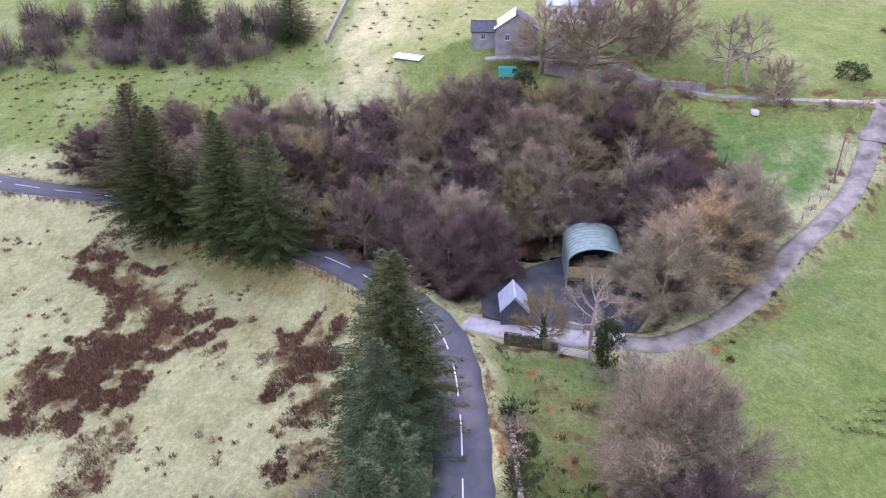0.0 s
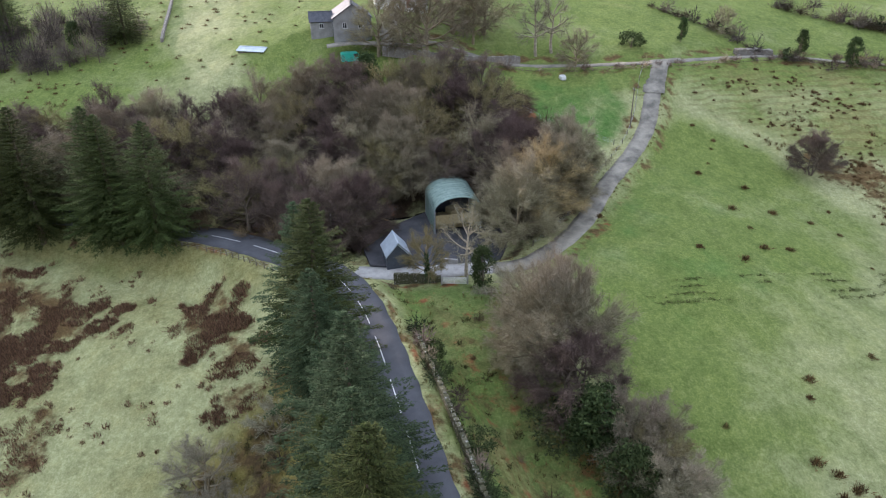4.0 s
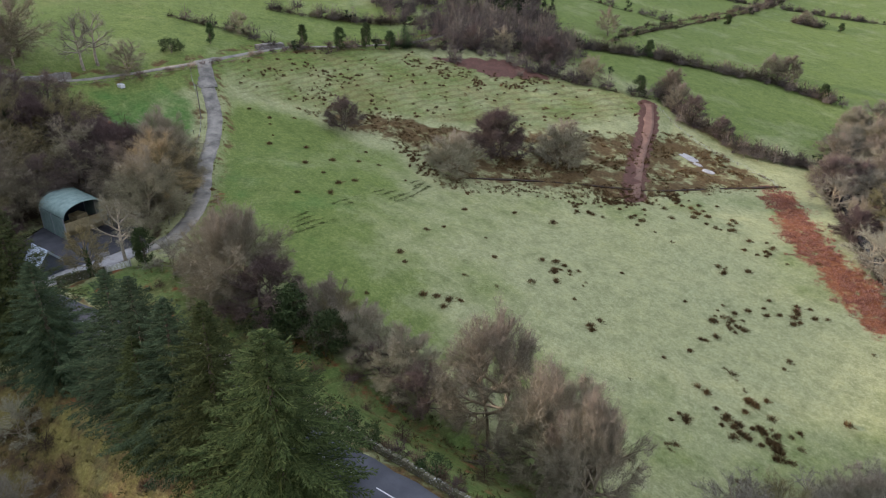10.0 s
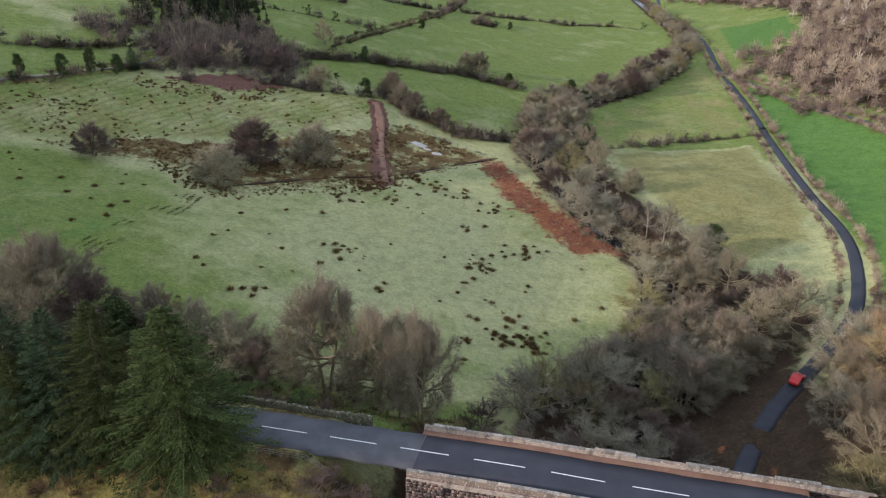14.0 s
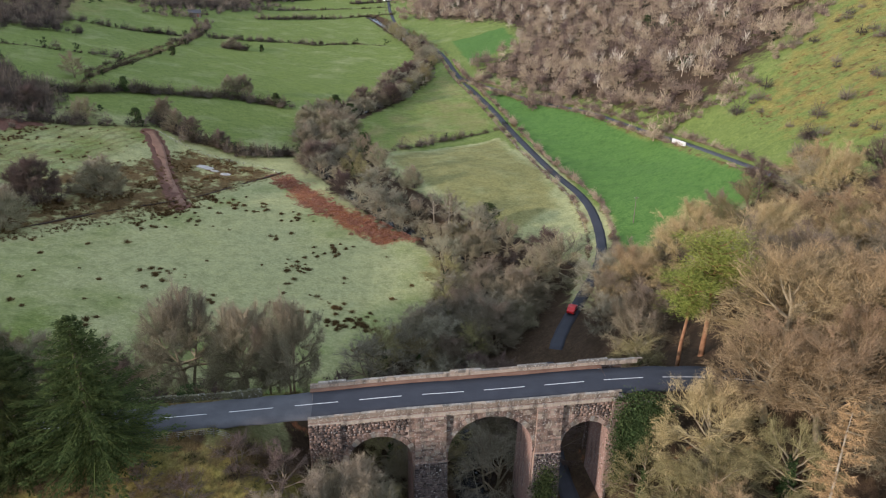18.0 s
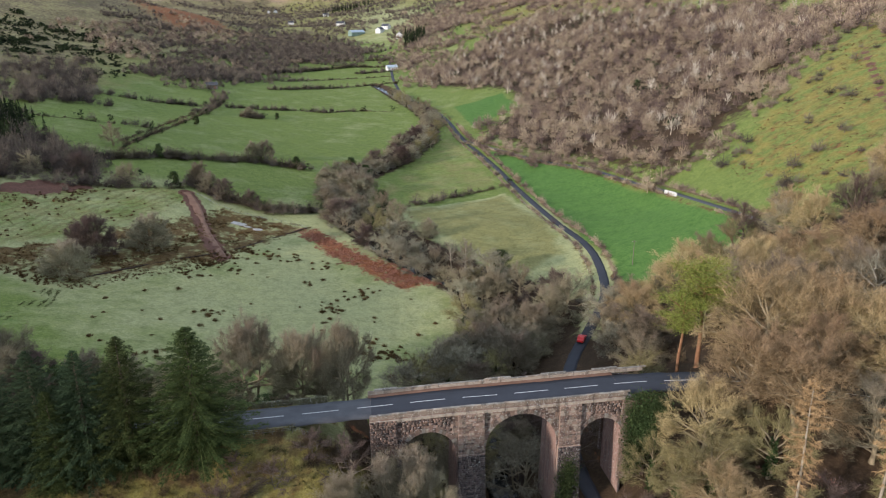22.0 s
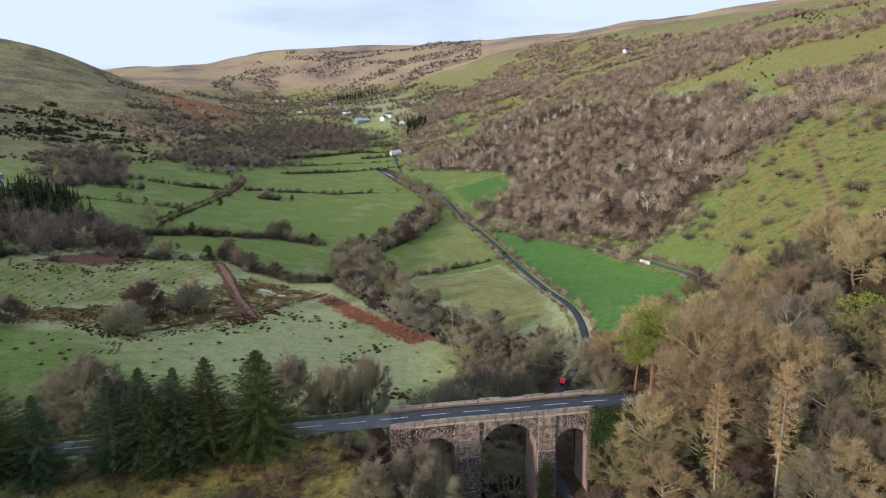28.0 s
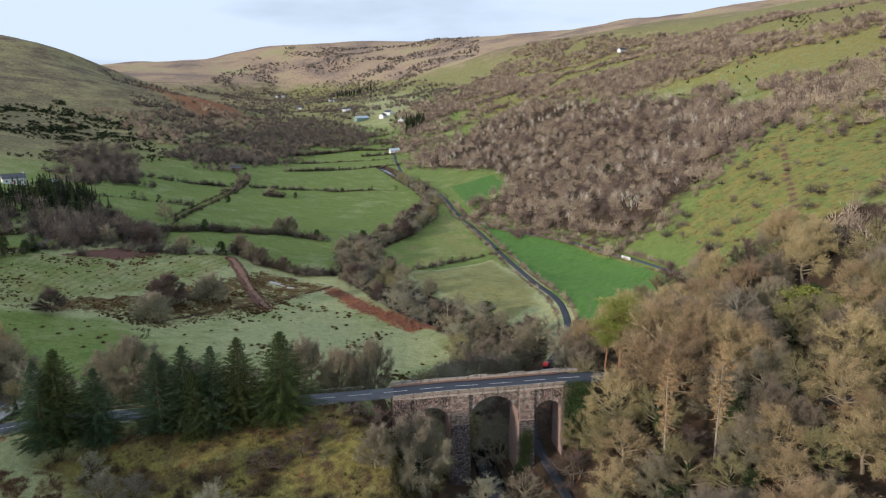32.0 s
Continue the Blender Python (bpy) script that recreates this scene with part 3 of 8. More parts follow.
HILL_WOOD = [(64, 350), (84, 250), (95, 222), (112, 172), (122, 164), (166, 190), (232, 240), (285, 390), (262, 550), (225, 740), (150, 745), (75, 655), (48, 575), (110, 460), (104, 388)]


def axis(parts):
    return np.unique(np.concatenate([np.arange(*p) for p in parts]).round(3))


def grow(start, end, step, rate):
    out = [start]
    while abs(out[-1]) < abs(end):
        step *= rate
        out.append(out[-1] + math.copysign(step, end))
    return np.array(out)


gx = np.concatenate([grow(-215, -4800, 3, 1.07)[:0:-1], np.arange(-215, 125, 1.6), np.arange(125, 330, 4), grow(330, 4800, 4, 1.07)])
gy = np.concatenate([grow(-160, -4800, 3, 1.09)[:0:-1], np.arange(-160, 215, 1.6), np.arange(215, 700, 4), grow(700, 4900, 5, 1.05)])
gx, gy = np.unique(gx), np.unique(gy)
GX, GY = np.meshgrid(gx, gy)
flat = np.c_[GX.ravel(), GY.ravel()]
zz = height(flat)
# small unevenness of the turf
rng = np.random.default_rng(3)
near_road = np.full(len(flat), 99.0)
for line in (MAIN_W, DECK, MAIN_E, LANE, TOP_ROAD, GLEN_ROAD, HILL_ROAD):
    k = (np.abs(flat[:, 0]) < 230) & (flat[:, 1] > -170) & (flat[:, 1] < 720)
    near_road[k] = np.minimum(near_road[k], reach(flat[k], line[::3] if len(line) > 60 else line)[0])
wave = sum(a * np.sin(flat[:, 0] * fx + px) * np.sin(flat[:, 1] * fy + py) for a, fx, fy, px, py in
           ((0.22, 0.21, 0.17, 0, 1), (0.14, 0.43, 0.51, 2, 0.3), (0.08, 1.1, 0.9, 1, 2)))
far_wave = folds(flat)[0]
zz += wave * np.clip((near_road - 3.2) / 4, 0, 1)
me = bpy.data.meshes.new("ground")
nx, ny = len(gx), len(gy)
ii = (np.arange(ny - 1)[:, None] * nx + np.arange(nx - 1)[None]).ravel()
quads = np.stack([ii, ii + 1, ii + nx + 1, ii + nx], 1).astype(np.int32)
me.vertices.add(len(flat))
me.vertices.foreach_set("co", np.c_[flat, zz].astype(np.float32).ravel())
me.loops.add(quads.size)
me.loops.foreach_set("vertex_index", quads.ravel())
me.polygons.add(len(quads))
me.polygons.foreach_set("loop_start", np.arange(0, quads.size, 4, dtype=np.int32))
me.polygons.foreach_set("loop_total", np.full(len(quads), 4, np.int32))
me.polygons.foreach_set("use_smooth", np.ones(len(quads), bool))
me.materials.append(LAND)
me.update()
ground = tagged(new("ground", me), "rolling green pasture and rough grazing of an upland glen", "ground", kind="structure")


def patch(pts, soft=4.0, value=1.0):
    return blur_inside(flat, pts, soft) * value


x, y = flat.T
hillside = np.clip((zz - 45) / 60, 0, 1)
cov = {}
flatland = np.clip(1 - (zz - 22) / 30, 0, 1)
def ease(v, a, b):
    return np.clip((v - a) / (b - a), 0, 1)


north, west = ease(y, 165, 200), ease(x, -148, -168) * ease(y, -40, -15) * ease(y, 200, 160)
cov["lush"] = np.maximum.reduce([0.8 * flatland * north, patch(FIELD, 8, 0.8) * (1 - patch(FIELD_PALE, 55, 1.0)), patch(GREEN_EAST, 5, 1.4), 0.5 * patch(UPPER_FIELD, 6),
                                 0.8 * west, 1.0 * ease(x, 105, 125) * (1 - 0.6 * hillside) * ease(y, 40, 70) * ease(x, 420, 250), 0.8 * ease(x, -160, -176) * ease(y, -20, -50), patch(SMALL_FIELD, 5, 1.2), 1.0 * patch(NORTH_BANK, 8), 0.42 * patch(GREEN_VERGE, 5), 0.75 * ease(far_wave, 1.5, 4.5) * ease(x, 150, 250)])
cov["lush"] = np.where(patch(SHEEP_FIELD, 6) > 0.3, 0.25, cov["lush"])
cov["olive"] = np.maximum.reduce([patch(SW_FIELD, 6, 0.36), patch(GREEN_VERGE, 6, 0.75), patch(SHEEP_FIELD, 8, 0.75), patch(MID_FIELD, 8, 0.45), patch(SOUTH_BANK, 6, 1.3), 0.36 * ease(x, 110, 150), 0.85 * ease(zz, 18, 45) * ease(x, 100, -50), 0.8 * ease(zz, 60, 110), patch(NORTH_BANK, 10, 0.4), 0.9 * ease(y, -8, -20) * ease(x, -86, -70), 0.4 * patch(UPPER_FIELD, 6), 0.75 * ease(x, -150, -220) * ease(y, 330, 420)])
strips = np.maximum.reduce([patch(q, 24) for q in STRIPS])
scrubland = patch(UPPER_SLOPE, 60) * (1 - strips)
cov["lush"] = np.maximum(cov["lush"], 0.62 * strips)
cov["olive"] = np.maximum(cov["olive"], 0.5 * strips)
east = ease(x, 90, 190) * ease(y, 1700, 1100)
cov["lush"] = np.maximum(cov["lush"], 0.55 * east * patch(UPPER_SLOPE, 60))
cov["olive"] = np.maximum(cov["olive"], 0.52 * east * patch(UPPER_SLOPE, 60))
cov["rich"] = np.maximum.reduce([patch(GREEN_EAST, 5, 1.1), patch(SMALL_FIELD, 5, 0.9), patch(PADDOCK, 5, 0.6), patch(NORTH_BANK, 6, 0.55), patch(FIELD_WEST, 30, 0.42)])
far_green = ease(zz, 190, 120) * ease(y, 1300, 1600)
cov["lush"] = np.maximum(cov["lush"], 0.75 * far_green)
cov["lush"] = np.maximum(cov["lush"], ease(x, 84, 96) * ease(x, 136, 118) * ease(y, 50, 70) * ease(y, 240, 200))
# haze-lightened moor on the distant and highest ground
cov["moor"] = 1.1 * ease(y, 1350, 1900) * ease(zz, 90, 170) + 0.7 * ease(zz, 210, 280)
cov["terrace"] = np.maximum.reduce([0.8 * patch(UPPER_FIELD, 10), 0.75 * patch(NORTH_BANK, 6), 0.42 * patch(NEAR_SLOPE, 12)])
cov["heath"] = np.clip((zz - 70) / 150, 0, 0.85) * (1 - 0.55 * east) * (1 - 0.8 * far_green) + 0.66 * ease(zz, 12, 40) * ease(x, -150, -200) * ease(y, 330, 400)
cov["rough"] = np.maximum.reduce([patch(ROUGH_PATCH, 9, 0.6), patch(SW_ROUGH, 8, 0.58), patch(SW_ROUGH2, 7, 0.56), patch(SW_ROUGH3, 5, 0.48), 0.2 * patch(SW_FIELD, 6), patch(NORTH_BANK, 8, 0.30), 0.32 * ease(zz, 20, 60), 0.55 * np.clip(1 - (near_road - 3.4) / 3, 0, 1) * (near_road > 2.6), 0.62 * patch(SOUTH_BANK, 5), 0.40 * patch(NEAR_SLOPE, 12), 0.25 * scrubland])
cov["fern"] = np.maximum.reduce([patch(BRACKEN, 7, 0.7), 0.31 * patch(NORTH_BANK, 8), 0.30 * patch(GULLY_WOOD, 8), 0.20 * patch(SOUTH_BANK, 6), 0.44 * patch(LITTER, 5), 0.27 * patch(NEAR_SLOPE, 12), 0.2 * scrubland, 0.4 * ease(x, 60, 100) * ease(y, 0, -30), 0.62 * blur_inside(flat, [(-380, 1080), (-270, 1250), (-140, 890), (-230, 805)], 60), 0.5 * np.clip(1 - np.abs(near_road - 4.0) / 1.5, 0, 1) * (np.abs(x) < 130) * (y < 40)])
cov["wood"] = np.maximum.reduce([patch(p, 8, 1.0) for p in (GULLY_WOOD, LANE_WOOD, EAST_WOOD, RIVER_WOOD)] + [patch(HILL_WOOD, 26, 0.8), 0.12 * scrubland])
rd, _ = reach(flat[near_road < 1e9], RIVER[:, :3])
# wood floor round the viaduct, darkened to put the arches' shade into the ground
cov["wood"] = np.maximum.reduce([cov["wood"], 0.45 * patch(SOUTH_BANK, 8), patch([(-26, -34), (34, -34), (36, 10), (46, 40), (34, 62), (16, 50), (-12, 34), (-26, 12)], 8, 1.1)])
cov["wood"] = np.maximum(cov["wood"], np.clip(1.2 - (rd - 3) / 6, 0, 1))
cov["moss"] = np.maximum.reduce([0.48 * patch(SOUTH_BANK, 6), 0.48 * patch(NEAR_SLOPE, 12), 0.5 * east * patch(UPPER_SLOPE, 60)])
cov["mud"] = np.maximum.reduce([np.clip(0.62 - (reach(flat, SLOPE_PATH)[0] - 0.8) / 3, 0, 1), patch(RED_SOIL, 7, 1.15), np.clip(1.0 - (reach(flat, TRACK)[0] - 2.0) / 2, 0, 1)])
for key, value in cov.items():
    at = me.attributes.new(key, "FLOAT", "POINT")
    at.data.foreach_set("value", np.clip(value, 0, 1.4).astype(np.float32))


def strip(name, line, half, mat, lift, label, category, left=None, sag=0.0):
    """A made way: a cambered strip with edges that go into the ground."""
    line = np.asarray(line)
    d = np.gradient(line[:, :2], axis=0)
    d /= np.linalg.norm(d, axis=1, keepdims=True)
    nrm = np.c_[-d[:, 1], d[:, 0]]
    wob = 1 + 0.04 * np.sin(np.arange(len(line)) * 1.7)
    offs = [(-half, -0.35), (-half, -0.03), (-half / 2, 0.0), (0, 0.03), (half / 2, 0.0), (half, -0.03), (half, -0.35)]
    vs = np.stack([np.c_[line[:, :2] + nrm * (o * (wob[:, None] if abs(o) == half else 1)), line[:, 2] + lift + h + sag] for o, h in offs], 1)
    k = len(offs)
    fs = [(i * k + j, i * k + j + 1, i * k + k + j + 1, i * k + k + j) for i in range(len(line) - 1) for j in range(k - 1)]
    ob = new(name, mesh_from(name, vs.reshape(-1, 3), [f[::-1] for f in fs], mat, True))
    return tagged(ob, label, category, kind="structure")


strip("road_west", MAIN_W, 3.0, ASPHALT_PALE, 0.0, "grey two-lane asphalt road with a dashed white centre line", "road")
strip("road_on_viaduct", DECK, 3.2, ASPHALT, 0.01, "dark asphalt road crossing the viaduct", "road")
strip("road_east", MAIN_E, 3.0, ASPHALT, 0.0, "dark asphalt road entering bare woodland", "road")
strip("lane", LANE, 1.75, CONCRETE_LANE, 0.0, "worn pale concrete farm lane climbing the pasture", "lane")
strip("top_lane", TOP_ROAD, 1.4, CONCRETE_LANE, 0.0, "narrow grey farm lane along the top of the fields", "lane")
strip("glen_road", GLEN_ROAD, 1.45, ASPHALT, 0.0, "wet grey single-track road along the glen floor", "road")
strip("hill_road", HILL_ROAD, 1.5, ASPHALT_PALE, 0.0, "narrow asphalt road at the foot of the wooded hill", "road")
strip("earth_track", np.c_[TRACK[:, :2], height(TRACK) + 0.12], 1.7, EARTH_TRACK, 0.02, "reddish bare earth track through rough grass", "track")
mouth = np.array([(-161, 66.3), (-166, 69), (-170, 71.5), (-173, 74), (-174.5, 79)])
strip("lane_mouth", smooth_line(np.c_[mouth, height(mouth) + 0.2]), 2.3, CONCRETE_LANE, 0.05, "worn pale concrete where the farm lane meets the top lane", "lane")
water = RIVER.copy()
strip("river", water, 3.3, WATER, -0.25, "dark river running over stones under the viaduct", "river")
strip("farm_track", on_land([(-182.7, -3), (-182.6, 2), (-182.4, 10), (-183.5, 18), (-186, 22)], 0.12), 1.6, CONCRETE_LANE, 0.02, "pale gravel farm track past the parked van", "track")
strip("farm_drive", on_land([(-183, 12), (-188, 11.8), (-194, 12.2), (-199, 13.5)], 0.12), 2.4, CONCRETE_LANE, 0.03, "pale gravel drive between the two farmhouses", "drive")
strip("stream", STREAM, 1.3, WATER, -0.45, "small dark stream in the wooded gully", "stream")

# centre line: 6 m marks with 3 m gaps
full = np.vstack([MAIN_W[:-1], DECK[:-1], MAIN_E])
run = np.r_[0, np.cumsum(np.linalg.norm(np.diff(full[:, :2], axis=0), axis=1))]
zero = run[np.argmin(np.hypot(full[:, 0], full[:, 1]))]


def along(s, off=0.0):
    q = np.array([np.interp(s, run, full[:, k]) for k in range(3)])
    e = np.array([np.interp(s + 0.5, run, full[:, k]) for k in range(2)]) - np.array([np.interp(s - 0.5, run, full[:, k]) for k in range(2)])
    e /= np.linalg.norm(e)
    return q + np.array([-e[1] * off, e[0] * off, 0])


marks = thing("centre_line", (0, 0, 0), "dashed white painted centre line on the road", "road marking", kind="structure")
s = zero - 9 * int((zero - 7) // 9)
while s < run[-1] - 6:
    a = [along(s - 6 + k * 1.5) for k in range(5)]
    vs, fs = [], []
    for k, c in enumerate(a):
        for o in (-0.075, 0.075):
            q = along(s - 6 + k * 1.5, o)
            vs.append((q[0], q[1], q[2] + 0.055))
    fs = [(2 * k, 2 * k + 2, 2 * k + 3, 2 * k + 1) for k in range(4)]
    part("dash", mesh_from("dash", vs, fs, PAINT), marks)
    s += 9

# ---- the viaduct ----
X0, X1, YS, YN = -22.0, 21.8, -4.0, 4.4
ARCHES = [(-12.4, 4.6, -8.1), (3.4, 6.2, -7.7), (17.6, 3.7, -7.4)]  # centre, radius, springing height
FOOT = -30.0


def deck_z(x):
    return np.interp(x, DECK[:, 0], DECK[:, 2])


def under(x):
    """Underside of the masonry at x: the arch's soffit, or the foot of a pier."""
    for c, r, spring in ARCHES:
        if abs(x - c) < r:
            return spring + math.sqrt(r * r - (x - c) ** 2)
    return FOOT


viaduct = thing("viaduct", (0, 0, 0), "tall red sandstone road viaduct with round arches over the river", "viaduct", kind="structure")
xs = [X0, X1]
for c, r, spring in ARCHES:
    xs += [c - r * math.cos(math.pi * k / 24) for k in range(25)] + [c - r - 1e-3, c + r + 1e-3]
xs = sorted(set(round(v, 4) for v in xs))
vs, fs = [], []
for xx in xs:
    top, bot = deck_z(xx) - 0.05, under(xx)
    vs += [(xx, YS, bot), (xx, YS, top), (xx, YN, top), (xx, YN, bot)]
for k in range(len(xs) - 1):
    a = 4 * k
    fs += [(a, a + 4, a + 5, a + 1), (a + 1, a + 5, a + 6, a + 2), (a + 2, a + 6, a + 7, a + 3), (a + 3, a + 7, a + 4, a)]
fs += [(0, 1, 2, 3), (4 * len(xs) - 1, 4 * len(xs) - 2, 4 * len(xs) - 3, 4 * len(xs) - 4)]
wall_mesh = mesh_from("wall", vs, fs, [STONE, STONE_PINK_LIT])
wall_mesh.polygons.foreach_set("material_index", [1 if k % 4 == 3 and k < len(fs) - 2 else 0 for k in range(len(fs))])
part("wall", wall_mesh, viaduct)


def inclined_box(x0, x1, y0, y1, lo, hi):
    """A bar along the deck that keeps to its slope."""
    n = max(1, int((x1 - x0) / 4))
    q = np.linspace(x0, x1, n + 1)
    v, f = [], []
    for a in q:
        z = deck_z(a)
        v += [(a, y0, z + lo), (a, y0, z + hi), (a, y1, z + hi), (a, y1, z + lo)]
    for k in range(n):
        b = 4 * k
        f += [(b + i, b + 4 + i, b + 4 + (i + 1) % 4, b + (i + 1) % 4) for i in range(4)]
    f += [(0, 1, 2, 3), (4 * n + 3, 4 * n + 2, 4 * n + 1, 4 * n)]
    return v, f


for side, y0, y1, out in (("south", YS + 0.04, YS + 0.42, -1), ("north", YN - 0.42, YN - 0.04, 1)):
    part("parapet", mesh_from("parapet", *inclined_box(X0, X1 + (6 if out > 0 else 0), y0, y1, -0.06, 0.62), STONE_COPE), viaduct)
    part("string_course", mesh_from("string_course", *inclined_box(X0, X1, YS - 0.3 if out < 0 else YN, YS if out < 0 else YN + 0.3, -0.62, -0.22), STONE_COPE), viaduct)
    part("verge", mesh_from("verge", *inclined_box(X0, X1, YS + 0.47 if out < 0 else 3.2, -3.2 if out < 0 else YN - 0.47, -0.05, 0.10), EARTH_TRACK), viaduct, "strip of damp leaf litter beside the parapet")
    # coping stones, one by one
    xx = X0
    r = random.Random(5 if out < 0 else 9)
    while xx < X1 + (6 if out > 0 else 0) - 0.3:
        w = r.uniform(0.85, 1.5)
        big = 0.28 if (out > 0 and any(abs(xx - c) < 2.2 for c in (-19, 0.5, 10.5, 20))) else 0.0
        z = deck_z(xx + w / 2)
        bm = box(xx + 0.012, y0 - 0.04, z + 0.62, xx + w - 0.012, y1 + 0.04, z + 0.74 + big + r.uniform(-0.02, 0.03), 0.03)
        part("coping_stone", bm, viaduct, mat=STONE_COPE if r.random() < 0.25 else STONE_GREY)
        xx += w

# pilasters on the piers and at the ends of the abutments
for a, b, proud, foot in ((-7.5, -3.1, 0.55, FOOT), (9.9, 13.6, 0.55, FOOT), (-22.0, -17.6, 0.3, FOOT), (21.0, 25.5, 0.3, -16)):
    for face in (YS - proud, YN):
        v = []
        bm = bmesh.new()
        taper = 0.018
        for z in (deck_z((a + b) / 2) - 0.62, -8.2, -8.22, foot):
            g = 0 if z > -8.21 else 0.12 + (-8.2 - z) * taper
            y0, y1 = (face - g, YS) if face < 0 else (YN, YN + proud + g)
            v.append([bm.verts.new(q) for q in ((a - g, y0, z), (b + g, y0, z), (b + g, y1, z), (a - g, y1, z))])
        for p, q in zip(v[:-1], v[1:]):
            for i in range(4):
                bm.faces.new((p[i], q[i], q[(i + 1) % 4], p[(i + 1) % 4]))
        bm.faces.new(v[0]), bm.faces.new(v[-1][::-1])
        part("pilaster", bm, viaduct, mat=STONE)
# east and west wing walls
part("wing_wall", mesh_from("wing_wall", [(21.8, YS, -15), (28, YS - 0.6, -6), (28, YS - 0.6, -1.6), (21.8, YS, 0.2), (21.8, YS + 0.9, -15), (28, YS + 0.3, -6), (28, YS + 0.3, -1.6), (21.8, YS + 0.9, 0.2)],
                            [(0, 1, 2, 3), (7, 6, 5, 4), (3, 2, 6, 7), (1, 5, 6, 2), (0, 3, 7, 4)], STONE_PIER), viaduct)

# ring stones of the arches, each its own piece
for c, r, spring in ARCHES:
    n = int(math.pi * r / 0.55)
    for face, d in ((YS, -0.10), (YN, 0.10)):
        for k in range(n):
            a0, a1 = math.pi * (k + 0.03) / n, math.pi * (k + 0.97) / n
            dep = 0.85 if k % 2 else 0.7
            bm = bmesh.new()
            q = []
            for yy in (face + d * (0.7 + 0.6 * ((k * 7) % 5) / 4), face + 0.02 * (1 if d < 0 else -1)):
                q.append([bm.verts.new((c - (r + e) * math.cos(a), yy, spring + (r + e) * math.sin(a))) for e, a in ((-0.02, a0), (dep, a0), (dep, a1), (-0.02, a1))])
            bm.faces.new(q[0]), bm.faces.new(q[1][::-1])
            for i in range(4):
                bm.faces.new((q[0][i], q[1][i], q[1][(i + 1) % 4], q[0][(i + 1) % 4]))
            bmesh.ops.recalc_face_normals(bm, faces=bm.faces[:])
            part("ring_stone", bm, viaduct, mat=(STONE, STONE_COPE, STONE, STONE_GREY, STONE)[(k * 3) % 5])

# coursed blocks of the south face; those about the middle arch are single parts, the rest one mesh
PIERS = ((-7.5, -3.1, 0.55), (9.9, 13.6, 0.55), (-22.0, -17.6, 0.3))
UNIT = [(dx, dy, dz) for dy in (0.05, -1.0) for dx, dz in ((0.006, 0.008), (0.994, 0.008), (0.994, 0.992), (0.006, 0.992))]
UNIT_T = [(4, 5, 6), (4, 6, 7)] + [q for i in range(4) for q in ((i, (i + 1) % 4, 4 + (i + 1) % 4), (i, 4 + (i + 1) % 4, 4 + i))]
rest, upper = Pile(), Pile()
r = random.Random(11)
blocks = [tri_mesh("block", UNIT, UNIT_T, m) for m in (STONE, STONE, STONE, STONE_COPE)]
count = 0
z = -0.66
while z > -27:
    h = r.choice((0.34, 0.40, 0.46))
    low = z - h
    taken = [(a - 0.02 - (0.12 + (-8.2 - low) * 0.018 if z < -8.2 else 0), b + 0.02 + (0.12 + (-8.2 - low) * 0.018 if z < -8.2 else 0)) for a, b, _ in PIERS]
    for c, rr, spr in ARCHES:
        if low >= spr:
            if low - spr < rr + 0.85:
                e = math.sqrt((rr + 0.85) ** 2 - (low - spr) ** 2)
                taken.append((c - e, c + e))
        else:
            taken.append((c - rr - (0.85 if z > spr else 0), c + rr + (0.85 if z > spr else 0)))
    spans, at = [], X0
    for a, b in sorted(taken):
        if a - at > 0.15:
            spans.append((at, a, 0.0))
        at = max(at, b)
    if X1 - at > 0.15:
        spans.append((at, X1, 0.0))
    for a, b, proud in PIERS:
        g = 0.12 + (-8.2 - low) * 0.018 if z < -8.2 else 0
        spans.append((a - g, b + g, proud + g))
    for a, b, proud in spans:
        cuts = [a]
        while b - cuts[-1] > 0.95:
            cuts.append(min(cuts[-1] + r.uniform(0.4, 0.95), b - 0.3))
        cuts.append(b)
        for u, w in zip(cuts[:-1], cuts[1:]):
            out = r.uniform(0.004, 0.014)
            if count < 300 and -9 < u < 15 and z > -11:
                ob = part("block", r.choice(blocks), viaduct)
                ob.matrix_basis = pose(u, YS - proud, low) @ Matrix.Diagonal((w - u, out, h, 1))
                count += 1
            else:
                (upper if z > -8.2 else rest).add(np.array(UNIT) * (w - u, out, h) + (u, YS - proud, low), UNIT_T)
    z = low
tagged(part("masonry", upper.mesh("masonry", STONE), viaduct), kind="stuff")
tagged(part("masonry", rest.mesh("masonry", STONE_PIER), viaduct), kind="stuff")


# ---- trees ----
def limb(pile, a, d, length, r0, r1, rng, bend, sides=4, segs=3):
    """A curved branch; returns points along it and its directions."""
    pts, cur, dirn = [a], np.array(a, float), np.array(d, float)
    for _ in range(segs):
        dirn = dirn + bend + rng.normal(size=3) * 0.16
        dirn /= np.linalg.norm(dirn)
        cur = cur + dirn * length / segs
        pts.append(cur)
    pts = np.array(pts)
    pile.add(*tube(pts, np.linspace(r0, r1, segs + 1), sides))
    return pts, dirn


def unit(v):
    v = np.asarray(v, float)
    return v / (np.linalg.norm(v, axis=-1, keepdims=True) + 1e-9)


